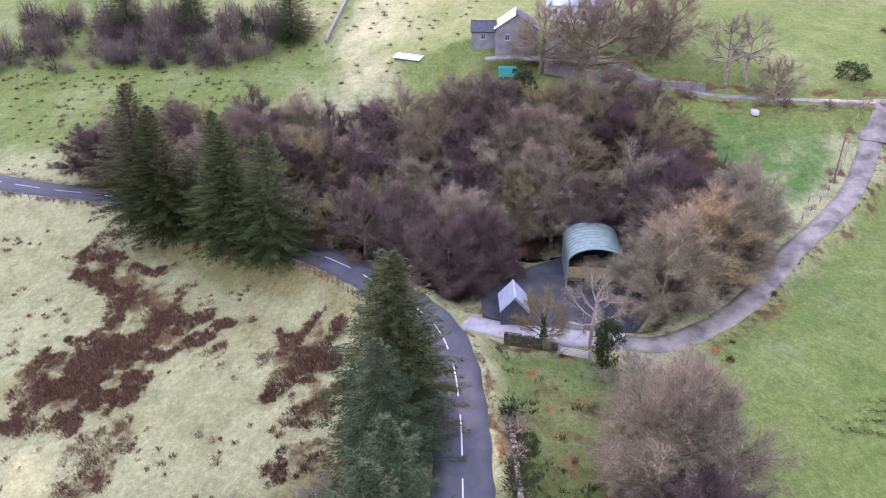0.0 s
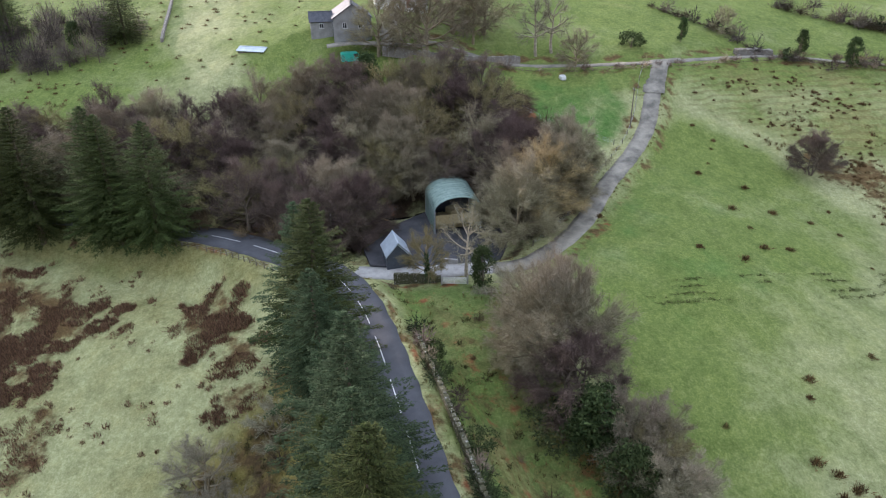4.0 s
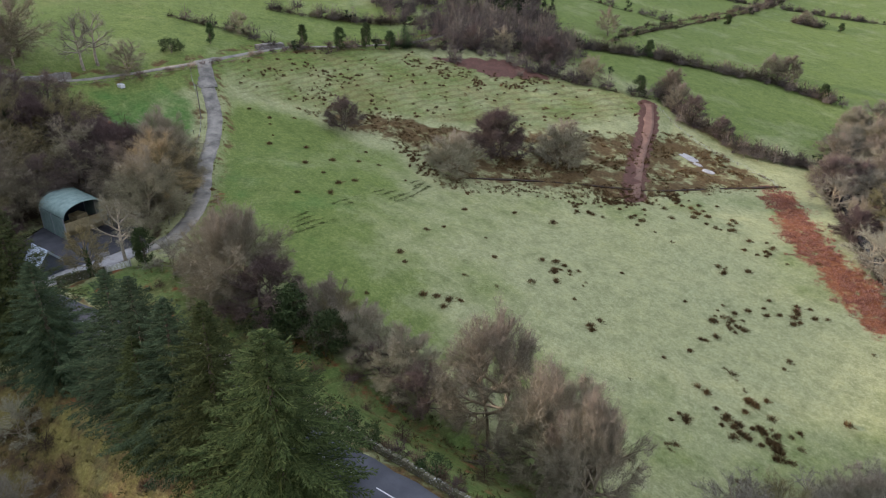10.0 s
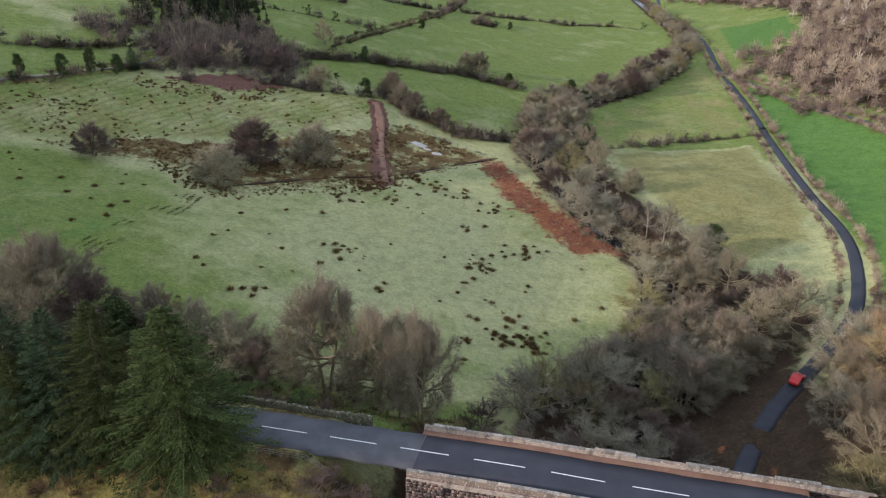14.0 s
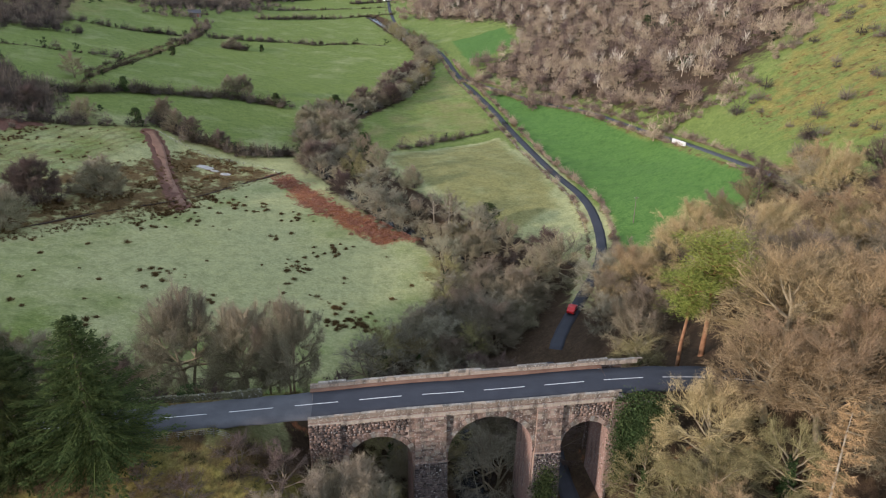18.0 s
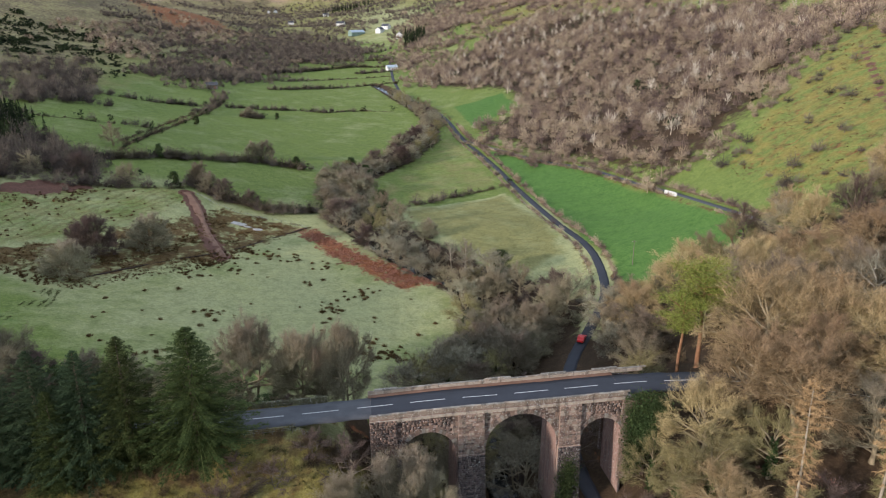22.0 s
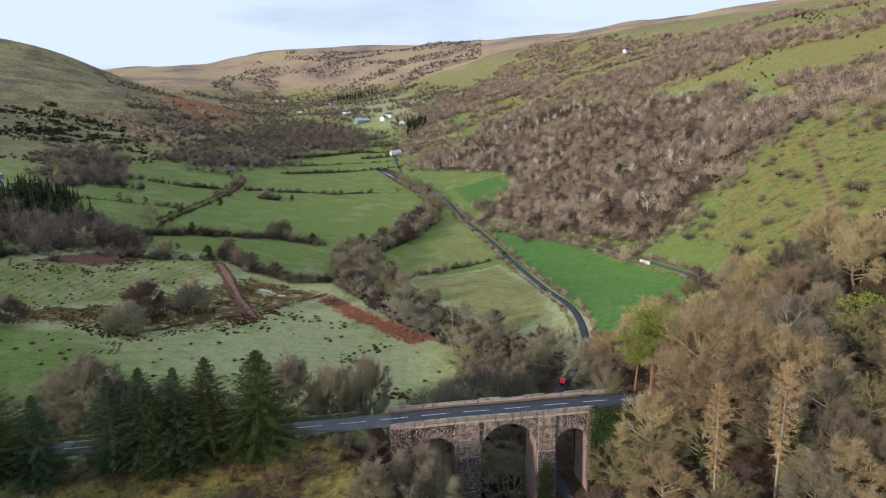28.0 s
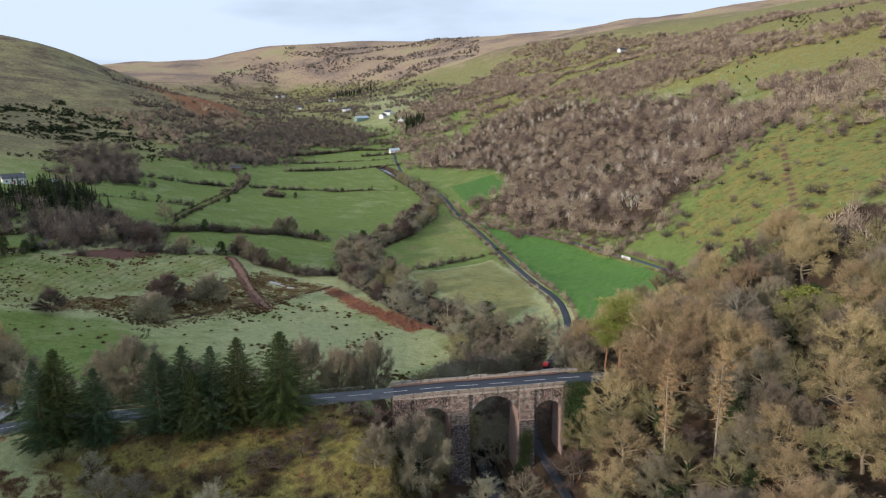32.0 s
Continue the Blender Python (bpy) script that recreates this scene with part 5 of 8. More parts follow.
# single trees that stand out
for k, x, y, tall, w in (("maple", -88.5, 19, 17, 0.78), ("dome2", -90, 16, 8, 1.0), ("dome2", -97, 21, 11, 0.9), ("alder2", -83, 19, 12, 1.0), ("dome2", -75, 24, 10.5, 0.95), ("holly", -78, 20.5, 9, 1.2), ("holly", -72, 21, 8, 1.1), ("dome2", -68, 25, 9.5, 1.0), ("ivy", -72.5, 25, 9, 1.1), ("scrub", -64, 24, 7, 1.2), ("gorse", -80, 17, 5, 1.2),
                         ("maple", -44.5, 26, 20.5, 0.66), ("scrub", -40, 21, 6, 1.1), ("maple2", -34.5, 23.5, 19, 0.68), ("maple", -26, 17, 18, 0.5), ("maple2", -30, 20, 14, 0.5), ("dome2", -60, 26, 10, 1.0), ("alder2", -55, 24, 8, 1.1), ("scrub", -19, 30, 6, 1.0),
                         ("white", -112.5, 13, 12, 0.8), ("ivy", -112.8, 7, 9.5, 0.8), ("holly", -108.5, 14.5, 7, 0.8), ("greybush", -104, 17, 6, 1.1),
                         ("dome2", -2, 50, 10, 1.0), ("dome", 5, 42, 10, 1.0), ("dome2", 15, 48, 12, 1.0), ("dome2", 10, 60, 11, 1.1), ("dome", 24, 62, 12, 1.2), ("ash2", 31, 72, 12, 1.1),
                         ("willow", 21, 101, 12, 1.15), ("ivy", 8, 78, 10, 1.2), ("ash", 16, 92, 10, 1.1), ("ash2", 38, 76, 13, 1.2), ("white", 14, 112, 13, 0.6), ("white", 10, 116, 11, 0.5),
                         ("pine", 43, 12, 23, 1.5), ("pine", 38.5, 11, 19, 1.45), ("willow", 37, 38, 9, 1.0), ("dome", 41, 32, 11, 1.1), ("ash2", 37, 24, 9, 1.2), ("dome", 41, 48, 10, 1.0), ("willow", 43.5, 58, 11, 1.2), ("ash", 50, 64, 11, 1.2), ("beech", 47, 47, 12, 1.2), ("ash2", 56, 56, 12, 1.2), ("ivy", 33, 14, 10, 1.1), ("beech", 30, 10, 9, 1.1),
                         ("larch", 47.8, -31, 29, 0.62), ("larch", 37, -29, 28, 0.6), ("beech", 33, -10, 16, 1.0), ("beech", 46, -14, 17, 1.1), ("ash2", 54, -22, 15, 1.1), ("ivy", 31, -17, 13, 1.1), ("beech", 62, -8, 18, 1.1), ("beech", 50, 2, 21, 1.0), ("beech", 59, -2, 20, 1.1), ("beech", 42, -8, 17, 1.0),
                         ("white", 74, 6, 17, 1.1), ("beech", 66, -14, 16, 1.0), ("ivy", 90, -10, 15, 1.0), ("laurel", 92, 4, 13, 1.3), ("laurel", 98, -2, 10, 1.2), ("ivy", 84, -4, 14, 1.1), ("holly", 100, 10, 9, 1.2), ("ivy", 70, -26, 13, 1.1), ("dome", 53, -36, 12, 1.1), ("ivy", 46, -40, 10, 1.1), ("dome", 62, -30, 13, 1.1), ("scrub", 42, -44, 7, 1.2), ("beech", 56, -46, 11, 1.1), ("scrub", 47, -34, 6, 1.3), ("ivy", 52, -31, 9, 1.1), ("scrub", 58, -40, 6, 1.2), ("dome", 66, -36, 10, 1.0), ("scrub", 44, -27, 7, 1.2), ("ivy", 39, -28, 9, 1.0), ("scrub", 61, -50, 6, 1.2), ("holly", 69, -44, 6, 1.0), ("beech", 76, -40, 11, 1.1), ("holly", 50, -42, 6, 1.1), ("ivy", 40, -18, 12, 1.1), ("beech", 52, -10, 15, 1.0), ("ivy", 64, -44, 10, 1.1), ("gorse", 36, -36, 5, 1.2), ("dome", 34, -32, 10, 1.1), ("ash", 64, -22, 15, 1.1), ("beech", 76, -34, 15, 1.1), ("beech", 58, -36, 13, 1.1), ("ivy", 88, -28, 12, 1.1), ("beech", 70, -48, 13, 1.1), ("ash2", 82, -46, 13, 1.1), ("holly", 57, -24, 8, 1.2), ("ivy", 40, -34, 11, 1.1), ("beech", 30, -22, 12, 1.1), ("beech", 25, -30, 11, 1.1), ("ivy", 27, -14, 11, 1.0),
                         ("weep", -17.5, -12, -0.8 - float(height([(-17.5, -12)])[0]), 0.72), ("scrub", -26, -9, 7, 1.1), ("scrub", -37, -11, 5, 1.1), ("scrub", -31, -7, 4, 1.2), ("scrub", -43, -9, 4, 1.0), ("ivy", -12.5, -8.5, 13, 0.9), ("dome", -27, -17, 10, 0.9), ("willow", 14, -44, 12, 1.3), ("ivy", 20, -38, 11, 1.1),
                         ("dome2", -103.6, 95.5, 10.5, 1.35), ("alder2", -102, 112.5, 13.5, 1.0), ("alder2", -106, 116, 10, 1.0), ("dome2", -87.8, 123.5, 12, 1.15), ("alder2", -135.5, 89, 9, 1.1), ("scrub", -98, 118, 7, 1.1),
                         ("ash2", -109, 181, 8.5, 1.1), ("ash2", -112, 182, 6.5, 1.0), ("holly", -93, 185, 6.5, 0.95), ("ash", -131, 238, 11.5, 1.0), ("holly", -70, 399, 5, 1.0), ("dome2", -89, 403, 6.5, 1.2), ("dome2", -66, 272, 9, 1.1), ("dome2", -72, 270, 8, 1.0), ("holly", -49, 255, 6.5, 0.9), ("holly", -108, 228, 7, 0.8), ("holly", -113, 340, 5.5, 1.1), ("dome", -85, 192, 10, 1.0), ("dome2", -80, 187, 8.5, 1.0), ("alder2", -74, 184, 8, 1.1), ("alder2", -63, 180, 7, 1.1), ("gorse", -179.7, 69, 4, 1.1), ("holly", -182, 83, 6, 0.6)):
    plant(k, x, y, tall, w)


def scatter(poly, n, kinds, tall, gap, seed, group, keep=None):
    r = random.Random(seed)
    lo, hi = np.min(poly, 0), np.max(poly, 0)
    put, tries = 0, 0
    while put < n and tries < 40 * n:
        tries += 1
        p = (r.uniform(lo[0], hi[0]), r.uniform(lo[1], hi[1]))
        if not inside(np.array([p]), poly)[0] or (keep and not keep(*p)):
            continue
        if any((p[0] - a) ** 2 + (p[1] - b) ** 2 < gap * gap for a, b in PLANTED):
            continue
        if min(reach(np.array([p]), w[::4])[0][0] for w in (MAIN_W, MAIN_E, DECK, LANE)) < 5.0 or reach(np.array([p]), GLEN_ROAD[::4])[0][0] < (8 if p[1] < 75 else 5) or reach(np.array([p]), RIVER[::2])[0][0] < 2.6:
            continue
        plant(r.choice(kinds), *p, r.uniform(*tall), r.uniform(0.9, 1.25), group)
        put += 1


scatter(GULLY_WOOD, 96, ["alder", "alder2", "dome", "alder", "alder2", "ash", "ivy", "dome"], (9.5, 15), 3.6, 31, "trees of the wooded gully", keep=lambda x, y: x > -168 and not (x < -138 and y > 30) and not (-142 < x < -116 and -2 < y < 25))
scatter(LANE_WOOD, 9, ["dome", "alder2", "beech", "dome"], (10, 15), 4.0, 32, "trees beside the lane")
scatter(EAST_WOOD, 82, ["beech", "beech", "ash", "beech", "alder", "dome", "ivy", "beech"], (12, 18), 5.0, 33, "trees of the east wood", keep=lambda x, y: y > -70 and x < 135)
scatter(RIVER_WOOD, 52, ["willow", "dome2", "alder2", "ash2", "ivy", "willow", "holly"], (7, 12), 4.0, 34, "riverside trees")

# trees that lean over both banks of the river
_bank = random.Random(77)
for k in range(10, len(RIVER) - 24, 3):
    for side in (-1, 1):
        a, b = RIVER[k], RIVER[k + 1]
        d = (b - a)[:2] / np.linalg.norm((b - a)[:2])
        x, y = a[:2] + np.array([-d[1], d[0]]) * side * _bank.uniform(3.2, 5.0) + np.array([_bank.uniform(-1.5, 1.5), _bank.uniform(-1.5, 1.5)])
        if (y > 10 or y < -12) and reach(np.array([(x, y)]), GLEN_ROAD[::4])[0][0] > (7 if y < 75 else 3.5) and not any((x - p) ** 2 + (y - q) ** 2 < 12 for p, q in PLANTED):
            plant(_bank.choice(["willow", "dome2", "alder2", "ash2", "ivy", "willow", "ash"]), x, y, _bank.uniform(7, 10.5), _bank.uniform(1.0, 1.25), "riverside trees")


# ---- woods and hedges seen from afar ----
def grove_material(name, stops):
    """Winter twigs of many trees: tone by tree, by stand and by single twig."""
    m, n, l, b = material(name, 0.95, 0.1)
    isl = n.new("ShaderNodeNewGeometry").outputs["Random Per Island"]
    a = n.new("ShaderNodeAttribute")
    a.attribute_name = "tone"
    f = maths(n, l, "ADD", maths(n, l, "MULTIPLY", a.outputs["Fac"], 0.5), maths(n, l, "MULTIPLY", noise_tex(n, l, 0.035, 4, 0.6, place_co(n)), 0.4))
    l.new(ramp(n, l, maths(n, l, "ADD", f, maths(n, l, "MULTIPLY", isl, 0.1)), stops), b.inputs["Base Color"])
    return m


GROVE_BROWN = grove_material("grove_brown", [(0.20, (0.105, 0.075, 0.068)), (0.38, (0.20, 0.147, 0.122)), (0.54, (0.32, 0.248, 0.178)), (0.70, (0.43, 0.345, 0.235)), (0.85, (0.57, 0.49, 0.36))])
GROVE_PALE = grove_material("grove_pale", [(0.3, (0.40, 0.34, 0.26)), (0.7, (0.70, 0.63, 0.51))])
GROVE_GREY = grove_material("grove_grey", [(0.22, (0.062, 0.05, 0.046)), (0.45, (0.125, 0.102, 0.086)), (0.65, (0.20, 0.165, 0.125)), (0.82, (0.29, 0.25, 0.19))])
GROVE_HEDGE = grove_material("grove_hedge", [(0.25, (0.055, 0.045, 0.03)), (0.5, (0.13, 0.105, 0.068)), (0.8, (0.24, 0.20, 0.125))])
GROVE_BANK = grove_material("grove_bank", [(0.2, (0.045, 0.032, 0.022)), (0.5, (0.115, 0.08, 0.048)), (0.8, (0.22, 0.165, 0.095))])
GROVE_DARK = grove_material("grove_evergreen", [(0.25, (0.014, 0.020, 0.012)), (0.75, (0.055, 0.075, 0.03))])


def small_tree(seed, twigs, fat, evergreen=False, pale=False, centre=6.2, limbs=6):
    """A far tree, 10 m tall, of few pieces: stem, some limbs and a lumpy dome of fanning twigs, or clumps of leaves."""
    rng = np.random.default_rng(seed)
    p = Pile()
    p.add(*tube([(0, 0, -0.5), (0.15, 0.1, 4), (0, 0.2, 8)], [0.2, 0.13, 0.04], 3))
    for k in range(limbs):
        a, zz_ = k * 2.4 + rng.uniform(0, 1), rng.uniform(2.0, 4.5)
        w = 0.17 if pale else 0.08
        p.add(*tube([(0.1, 0.1, zz_), (math.cos(a) * 1.3, math.sin(a) * 1.3, zz_ + 1.9), (math.cos(a) * 2.4, math.sin(a) * 2.4, zz_ + 4.2)], [w, w * 0.8, 0.03], 3))
    if evergreen:
        lobes = rng.normal(size=(9, 3)) * (1.7, 1.7, 1.5) + (0, 0, centre)
        o = unit(rng.normal(size=(twigs, 3)))
        q = lobes[rng.integers(9, size=twigs)] + o * rng.uniform(0.4, 1.7, (twigs, 1)) * (1, 1, 0.85)
        q[:, 2] = np.clip(q[:, 2], 0.2 if centre < 5 else 1.0, 10.3)
        p.add(np.repeat(q, 3, 0) + rng.normal(size=(3 * twigs, 3)) * fat * 1.7, np.arange(3 * twigs))
    else:
        root = np.array([0, 0, centre * 0.42])
        az, rise = rng.uniform(0, 6.28, twigs), rng.uniform(-0.28, 1.0, twigs)
        flat_ = np.sqrt(1 - rise**2)
        o = np.c_[flat_ * np.cos(az), flat_ * np.sin(az), rise]
        up = np.where(rise > 0, 9.9 - root[2], root[2] * 0.85)
        r = 1 / np.sqrt(flat_**2 / 3.3**2 + rise**2 / up**2) * (1 + 0.13 * np.sin(3 * az + seed) + 0.1 * np.sin(5 * az + 6 * rise + 2 * seed))
        far = rng.uniform(0.6, 1.04, (twigs, 1)) * r[:, None]
        tip = root + o * far + rng.normal(size=(twigs, 3)) * 0.3
        base = root + o * np.maximum(far - rng.uniform(0.9, 2.2, (twigs, 1)), 0.3) + rng.normal(size=(twigs, 3)) * 0.3
        p.slivers(base, tip, rng.uniform(0.6, 1.3, twigs) * fat, rng)
    return np.concatenate(p.v), np.concatenate(p.t)


BUSH_FAR = [small_tree(s, 210, 0.22, centre=4.4, limbs=0) for s in (21, 22, 23, 24)]
BARE_FAR = [small_tree(s, 230, 0.2, centre=5.2, limbs=2) for s in (1, 2, 3, 8)]
BARE_NEAR = [small_tree(s, 420, 0.09, centre=4.8, limbs=4) for s in (11, 12, 13)]
BARE_PALE = [small_tree(s, 90, 0.16, pale=True) for s in (14, 15)]
BARE_FARTHER = [small_tree(s, 84, 0.5, centre=4.9, limbs=0) for s in (4, 5, 9)]
GREEN_FAR = [small_tree(s, 110, 0.34, True, limbs=0) for s in (6, 7)]


def small_conifer(seed, twigs=150):
    """A far conifer, 10 m: a cone of drooping sprays."""
    rng = np.random.default_rng(seed)
    p = Pile()
    p.add(*tube([(0, 0, -0.5), (0, 0, 9.5)], [0.2, 0.03], 3))
    h, a = 1.0 + 8.8 * rng.uniform(0, 1, twigs) ** 1.3, rng.uniform(0, 6.28, twigs)
    r = (10 - h) * 0.27 * rng.uniform(0.5, 1.1, twigs)
    tip = np.c_[r * np.cos(a), r * np.sin(a), h - 0.25 * r]
    p.slivers(tip * (0.25, 0.25, 1) + (0, 0, 0.35), tip, rng.uniform(0.35, 0.75, twigs), rng)
    return np.concatenate(p.v), np.concatenate(p.t)


CONIFER_FAR = [small_conifer(s) for s in (51, 52)]
GORSE_FAR = [small_tree(s, 60, 0.45, True, centre=4.2, limbs=0) for s in (31, 32)]


def gather(name, label, spots, tall, shapes, mat, seed, category="woodland", wide=(0.85, 1.3)):
    """One object of many trees, each with its own size and turn."""
    r = np.random.default_rng(seed)
    spots = np.asarray(spots, float)
    z = height(spots)
    big = Pile()
    for (x, y), zz_ in zip(spots, z):
        v, t = shapes[r.integers(len(shapes))]
        s, a, w = r.uniform(*tall) / 10, r.uniform(0, 6.28), r.uniform(*wide)
        m = np.array([[math.cos(a) * w, -math.sin(a) * w, 0], [math.sin(a) * w, math.cos(a) * w, 0], [0, 0, 1]]) * s
        big.add(v @ m.T + (x, y, zz_ - 0.2), t, r.uniform(0, 1))
    ob = new(name, big.mesh(name, mat, True))
    return tagged(ob, label, category, kind="stuff")


def sown(poly, n, seed, soft=1.0):
    r = np.random.default_rng(seed)
    lo, hi = np.min(poly, 0), np.max(poly, 0)
    p = r.uniform(lo, hi, (n * 8, 2))
    return p[inside(p, poly)][:n]


def ragged(poly, n, seed, soft=40.0, scale=22.0):
    """Points of a polygon whose edge is eaten into and spills out."""
    r = np.random.default_rng(seed)
    q = np.asarray(poly, float)
    p = r.uniform(q.min(0) - soft / 2, q.max(0) + soft / 2, (n * 8, 2))
    k = np.array([noise.noise(Vector((a / scale, b / scale, seed))) for a, b in p])
    return p[blur_inside(p, poly, soft) + 0.75 * k > 0.5][:n]


def outside(p, polys):
    p = np.asarray(p)
    for q in polys:
        p = p[~inside(p, q)]
    return p


def clumpy(p, scale, keep, seed):
    """Keeps the points where a wide noise is high, for groves with gaps."""
    return np.array([q for q in p if noise.noise(Vector((q[0] / scale, q[1] / scale, seed))) > keep])


UPPER_WOOD = [(67, 709), (60, 780), (132, 880), (232, 935), (268, 756), (262, 600), (244, 440), (214, 265), (229, 220), (247, 198), (235, 157), (287, 222), (304, 408), (330, 600), (348, 760), (276, 1107), (129, 1034), (60, 900)]
TOE = [(39, 809), (54, 945), (106, 1085), (151, 986), (118, 735), (72, 611), (43, 557), (39, 639)]
GLADES = [[(58, 556), (136, 580), (147, 631), (89, 600)], [(158, 621), (223, 598), (232, 646), (171, 659)], [(248, 821), (390, 863), (432, 953), (331, 950)], [(255, 505), (254, 336), (269, 292), (291, 325), (275, 451)], [(324, 362), (383, 336), (420, 381), (372, 396)]]
gather("hillside_wood", "bare brown birch and ash wood on the hillside", outside(ragged(HILL_WOOD, 2900, 41), [SMALL_FIELD] + GLADES[:2]), (6, 11), BARE_FAR, GROVE_BROWN, 1)
gather("hillside_birches", "pale bare birches and ashes standing out of the hillside wood", outside(clumpy(ragged(HILL_WOOD, 420, 71), 45, -0.1, 1.5), [SMALL_FIELD]), (7, 11), BARE_PALE, GROVE_PALE, 31, wide=(0.7, 1.1))
gather("hillside_evergreens", "scattered dark evergreens in the hillside wood", sown(HILL_WOOD, 70, 42), (4, 7.5), GREEN_FAR, GROVE_DARK, 2)
gather("toe_wood", "bare brown wood at the foot of the far slope", ragged(TOE, 900, 68, 30, 30), (5, 9), BARE_FARTHER, GROVE_BROWN, 43, wide=(1.0, 1.5))
gather("upper_scrub", "bands of bare scrub and hedgerow trees on the upper slope", outside(clumpy(ragged(UPPER_SLOPE, 9000, 43, 80, 60), 48, -0.22, 3.3), STRIPS + GLADES), (6, 11), BARE_FARTHER, GROVE_BROWN, 3, wide=(1.0, 1.6))
gather("upper_wood", "bare brown wood climbing the slope above the glen", outside(clumpy(ragged(UPPER_WOOD, 3600, 67, 50, 40), 60, -0.3, 4.3), GLADES), (6, 11), BARE_FARTHER, GROVE_BROWN, 41, wide=(1.0, 1.5))
gather("upper_thorns", "dark thorn and gorse bushes on the upper slope", clumpy(sown(UPPER_SLOPE, 1100, 44), 40, 0.02, 8.1), (2.2, 4.8), GORSE_FAR, GROVE_DARK, 4, "bushes")
FRINGE = [(60, 600), (75, 665), (150, 750), (225, 742), (330, 720), (430, 580), (430, 420), (400, 310), (300, 255), (236, 236), (285, 390), (262, 550), (225, 735), (150, 742), (76, 652)]
gather("hillside_fringe", "thinning edge of the bare hillside wood", outside(clumpy(ragged(FRINGE, 2000, 65), 38, -0.2, 6.0), STRIPS + GLADES), (5, 9.5), BARE_FAR[:2], GROVE_BROWN, 22)
gather("edge_scrub", "ragged bare scrub at the wood's lower edge", clumpy(sown([(60, 350), (80, 245), (92, 218), (106, 172), (122, 152), (172, 180), (240, 228), (232, 246), (166, 196), (122, 172)], 420, 66), 14, -0.1, 6.0), (3, 7), BUSH_FAR, GROVE_BROWN, 23, "scrub")
gather("slope_bushes", "grey bare bushes dotted over the steep pasture", np.vstack([sown(NEAR_SLOPE, 110, 45), np.array([(121, 145), (137, 160), (134, 109), (116, 96), (167, 151), (166, 137), (109, 90), (119, 95), (145, 111), (136, 91), (124, 90), (120, 112), (130, 141), (160, 166), (151, 139)], float)]), (3, 6.5), BARE_NEAR, GROVE_GREY, 5, "bushes", (1.3, 1.9))
gather("slope_thickets", "rounded grey bare thorn bushes on the steep pasture", [(135, 152), (121, 144), (134, 108), (117, 98), (109, 90), (125, 107)], (5.5, 8), BARE_NEAR, GROVE_GREY, 42, "bushes", (1.3, 1.7))
gather("slope_trees", "pale bare trees at the top of the steep pasture", sown([(205, 150), (225, 240), (330, 300), (360, 200), (260, 110)], 150, 46), (6, 11), BARE_FAR, GROVE_BROWN, 6)
gather("slope_wood", "bare wood on the slope beside the steep pasture", sown([(126, 58), (172, 64), (240, 90), (300, 60), (320, -60), (240, -140), (136, -70)], 620, 47), (8, 14), BARE_FAR, GROVE_BROWN, 7)
BRAKE = [(-380, 600), (-349, 695), (-270, 700), (-198, 640), (-186, 535), (-262, 510), (-330, 455)]
gather("gorse_brake", "dark gorse brakes on the lower moorland slope", clumpy(clumpy(ragged(BRAKE, 3600, 73, 50, 20), 46, -0.12, 2.2), 13, 0.06, 4.4), (1.8, 4.0), GORSE_FAR, GROVE_DARK, 33, "bushes", (1.1, 2.0))
gather("block_wood", "dense bare wood above the fields", ragged([(-243, 400), (-262, 484), (-242, 527), (-199, 438), (-170, 352), (-206, 308)], 330, 75, 30, 20), (6, 10.5), BARE_FAR, GROVE_GREY, 34)
gather("farm_pines", "dark pines sheltering the upper farm", ragged([(-222, 235), (-200, 196), (-160, 213), (-180, 290), (-214, 292)], 150, 76, 16, 10), (5.5, 9.5), CONIFER_FAR, GROVE_DARK, 35, wide=(1.0, 1.6))
gather("field_scrub", "bushy bare scrub between the lane and the pines", ragged([(-176, 195), (-158, 150), (-121, 169), (-122, 205), (-162, 235)], 190, 77, 16, 10), (4, 8.5), BUSH_FAR, GROVE_GREY, 36, "scrub")
gather("lane_end_wood", "bare trees about the lane end", ragged([(-178, 563), (-160, 466), (-135, 480), (-103, 560), (-60, 700), (-115, 690)], 330, 78, 30, 20), (5, 9.5), BARE_FARTHER, GROVE_GREY, 37)
gather("glen_wood", "bare trees filling the glen beyond the fields", clumpy(ragged([(-181, 968), (-122, 703), (-40, 745), (20, 880), (-41, 960), (-128, 1058)], 620, 79, 50, 30), 50, -0.2, 3.0), (6, 10.5), BARE_FARTHER, GROVE_GREY, 38)
LEFT_BAND = [(-200, 508), (-180, 720), (-110, 900), (-20, 900), (30, 800), (-63, 750), (-102, 575), (-172, 508)]
FLANK = [(-300, 700), (-262, 820), (-232, 930), (-134, 935), (-60, 800), (-106, 600), (-176, 585), (-236, 590)]
gather("flank_wood", "dense purplish bare wood on the hill's flank", clumpy(ragged(FLANK, 1500, 72, 60, 40), 60, -0.22, 2.6), (5, 9.5), BARE_FARTHER, GROVE_BROWN, 32)
gather("flank_scrub", "purplish thorn scrub on the moorland flank", clumpy(ragged([(-300, 830), (-249, 905), (-175, 800), (-118, 714), (-147, 640), (-204, 655)], 900, 69, 50, 30), 40, -0.15, 3.1), (4, 7.5), BARE_FARTHER, GROVE_GREY, 44, "scrub", (1.0, 1.6))
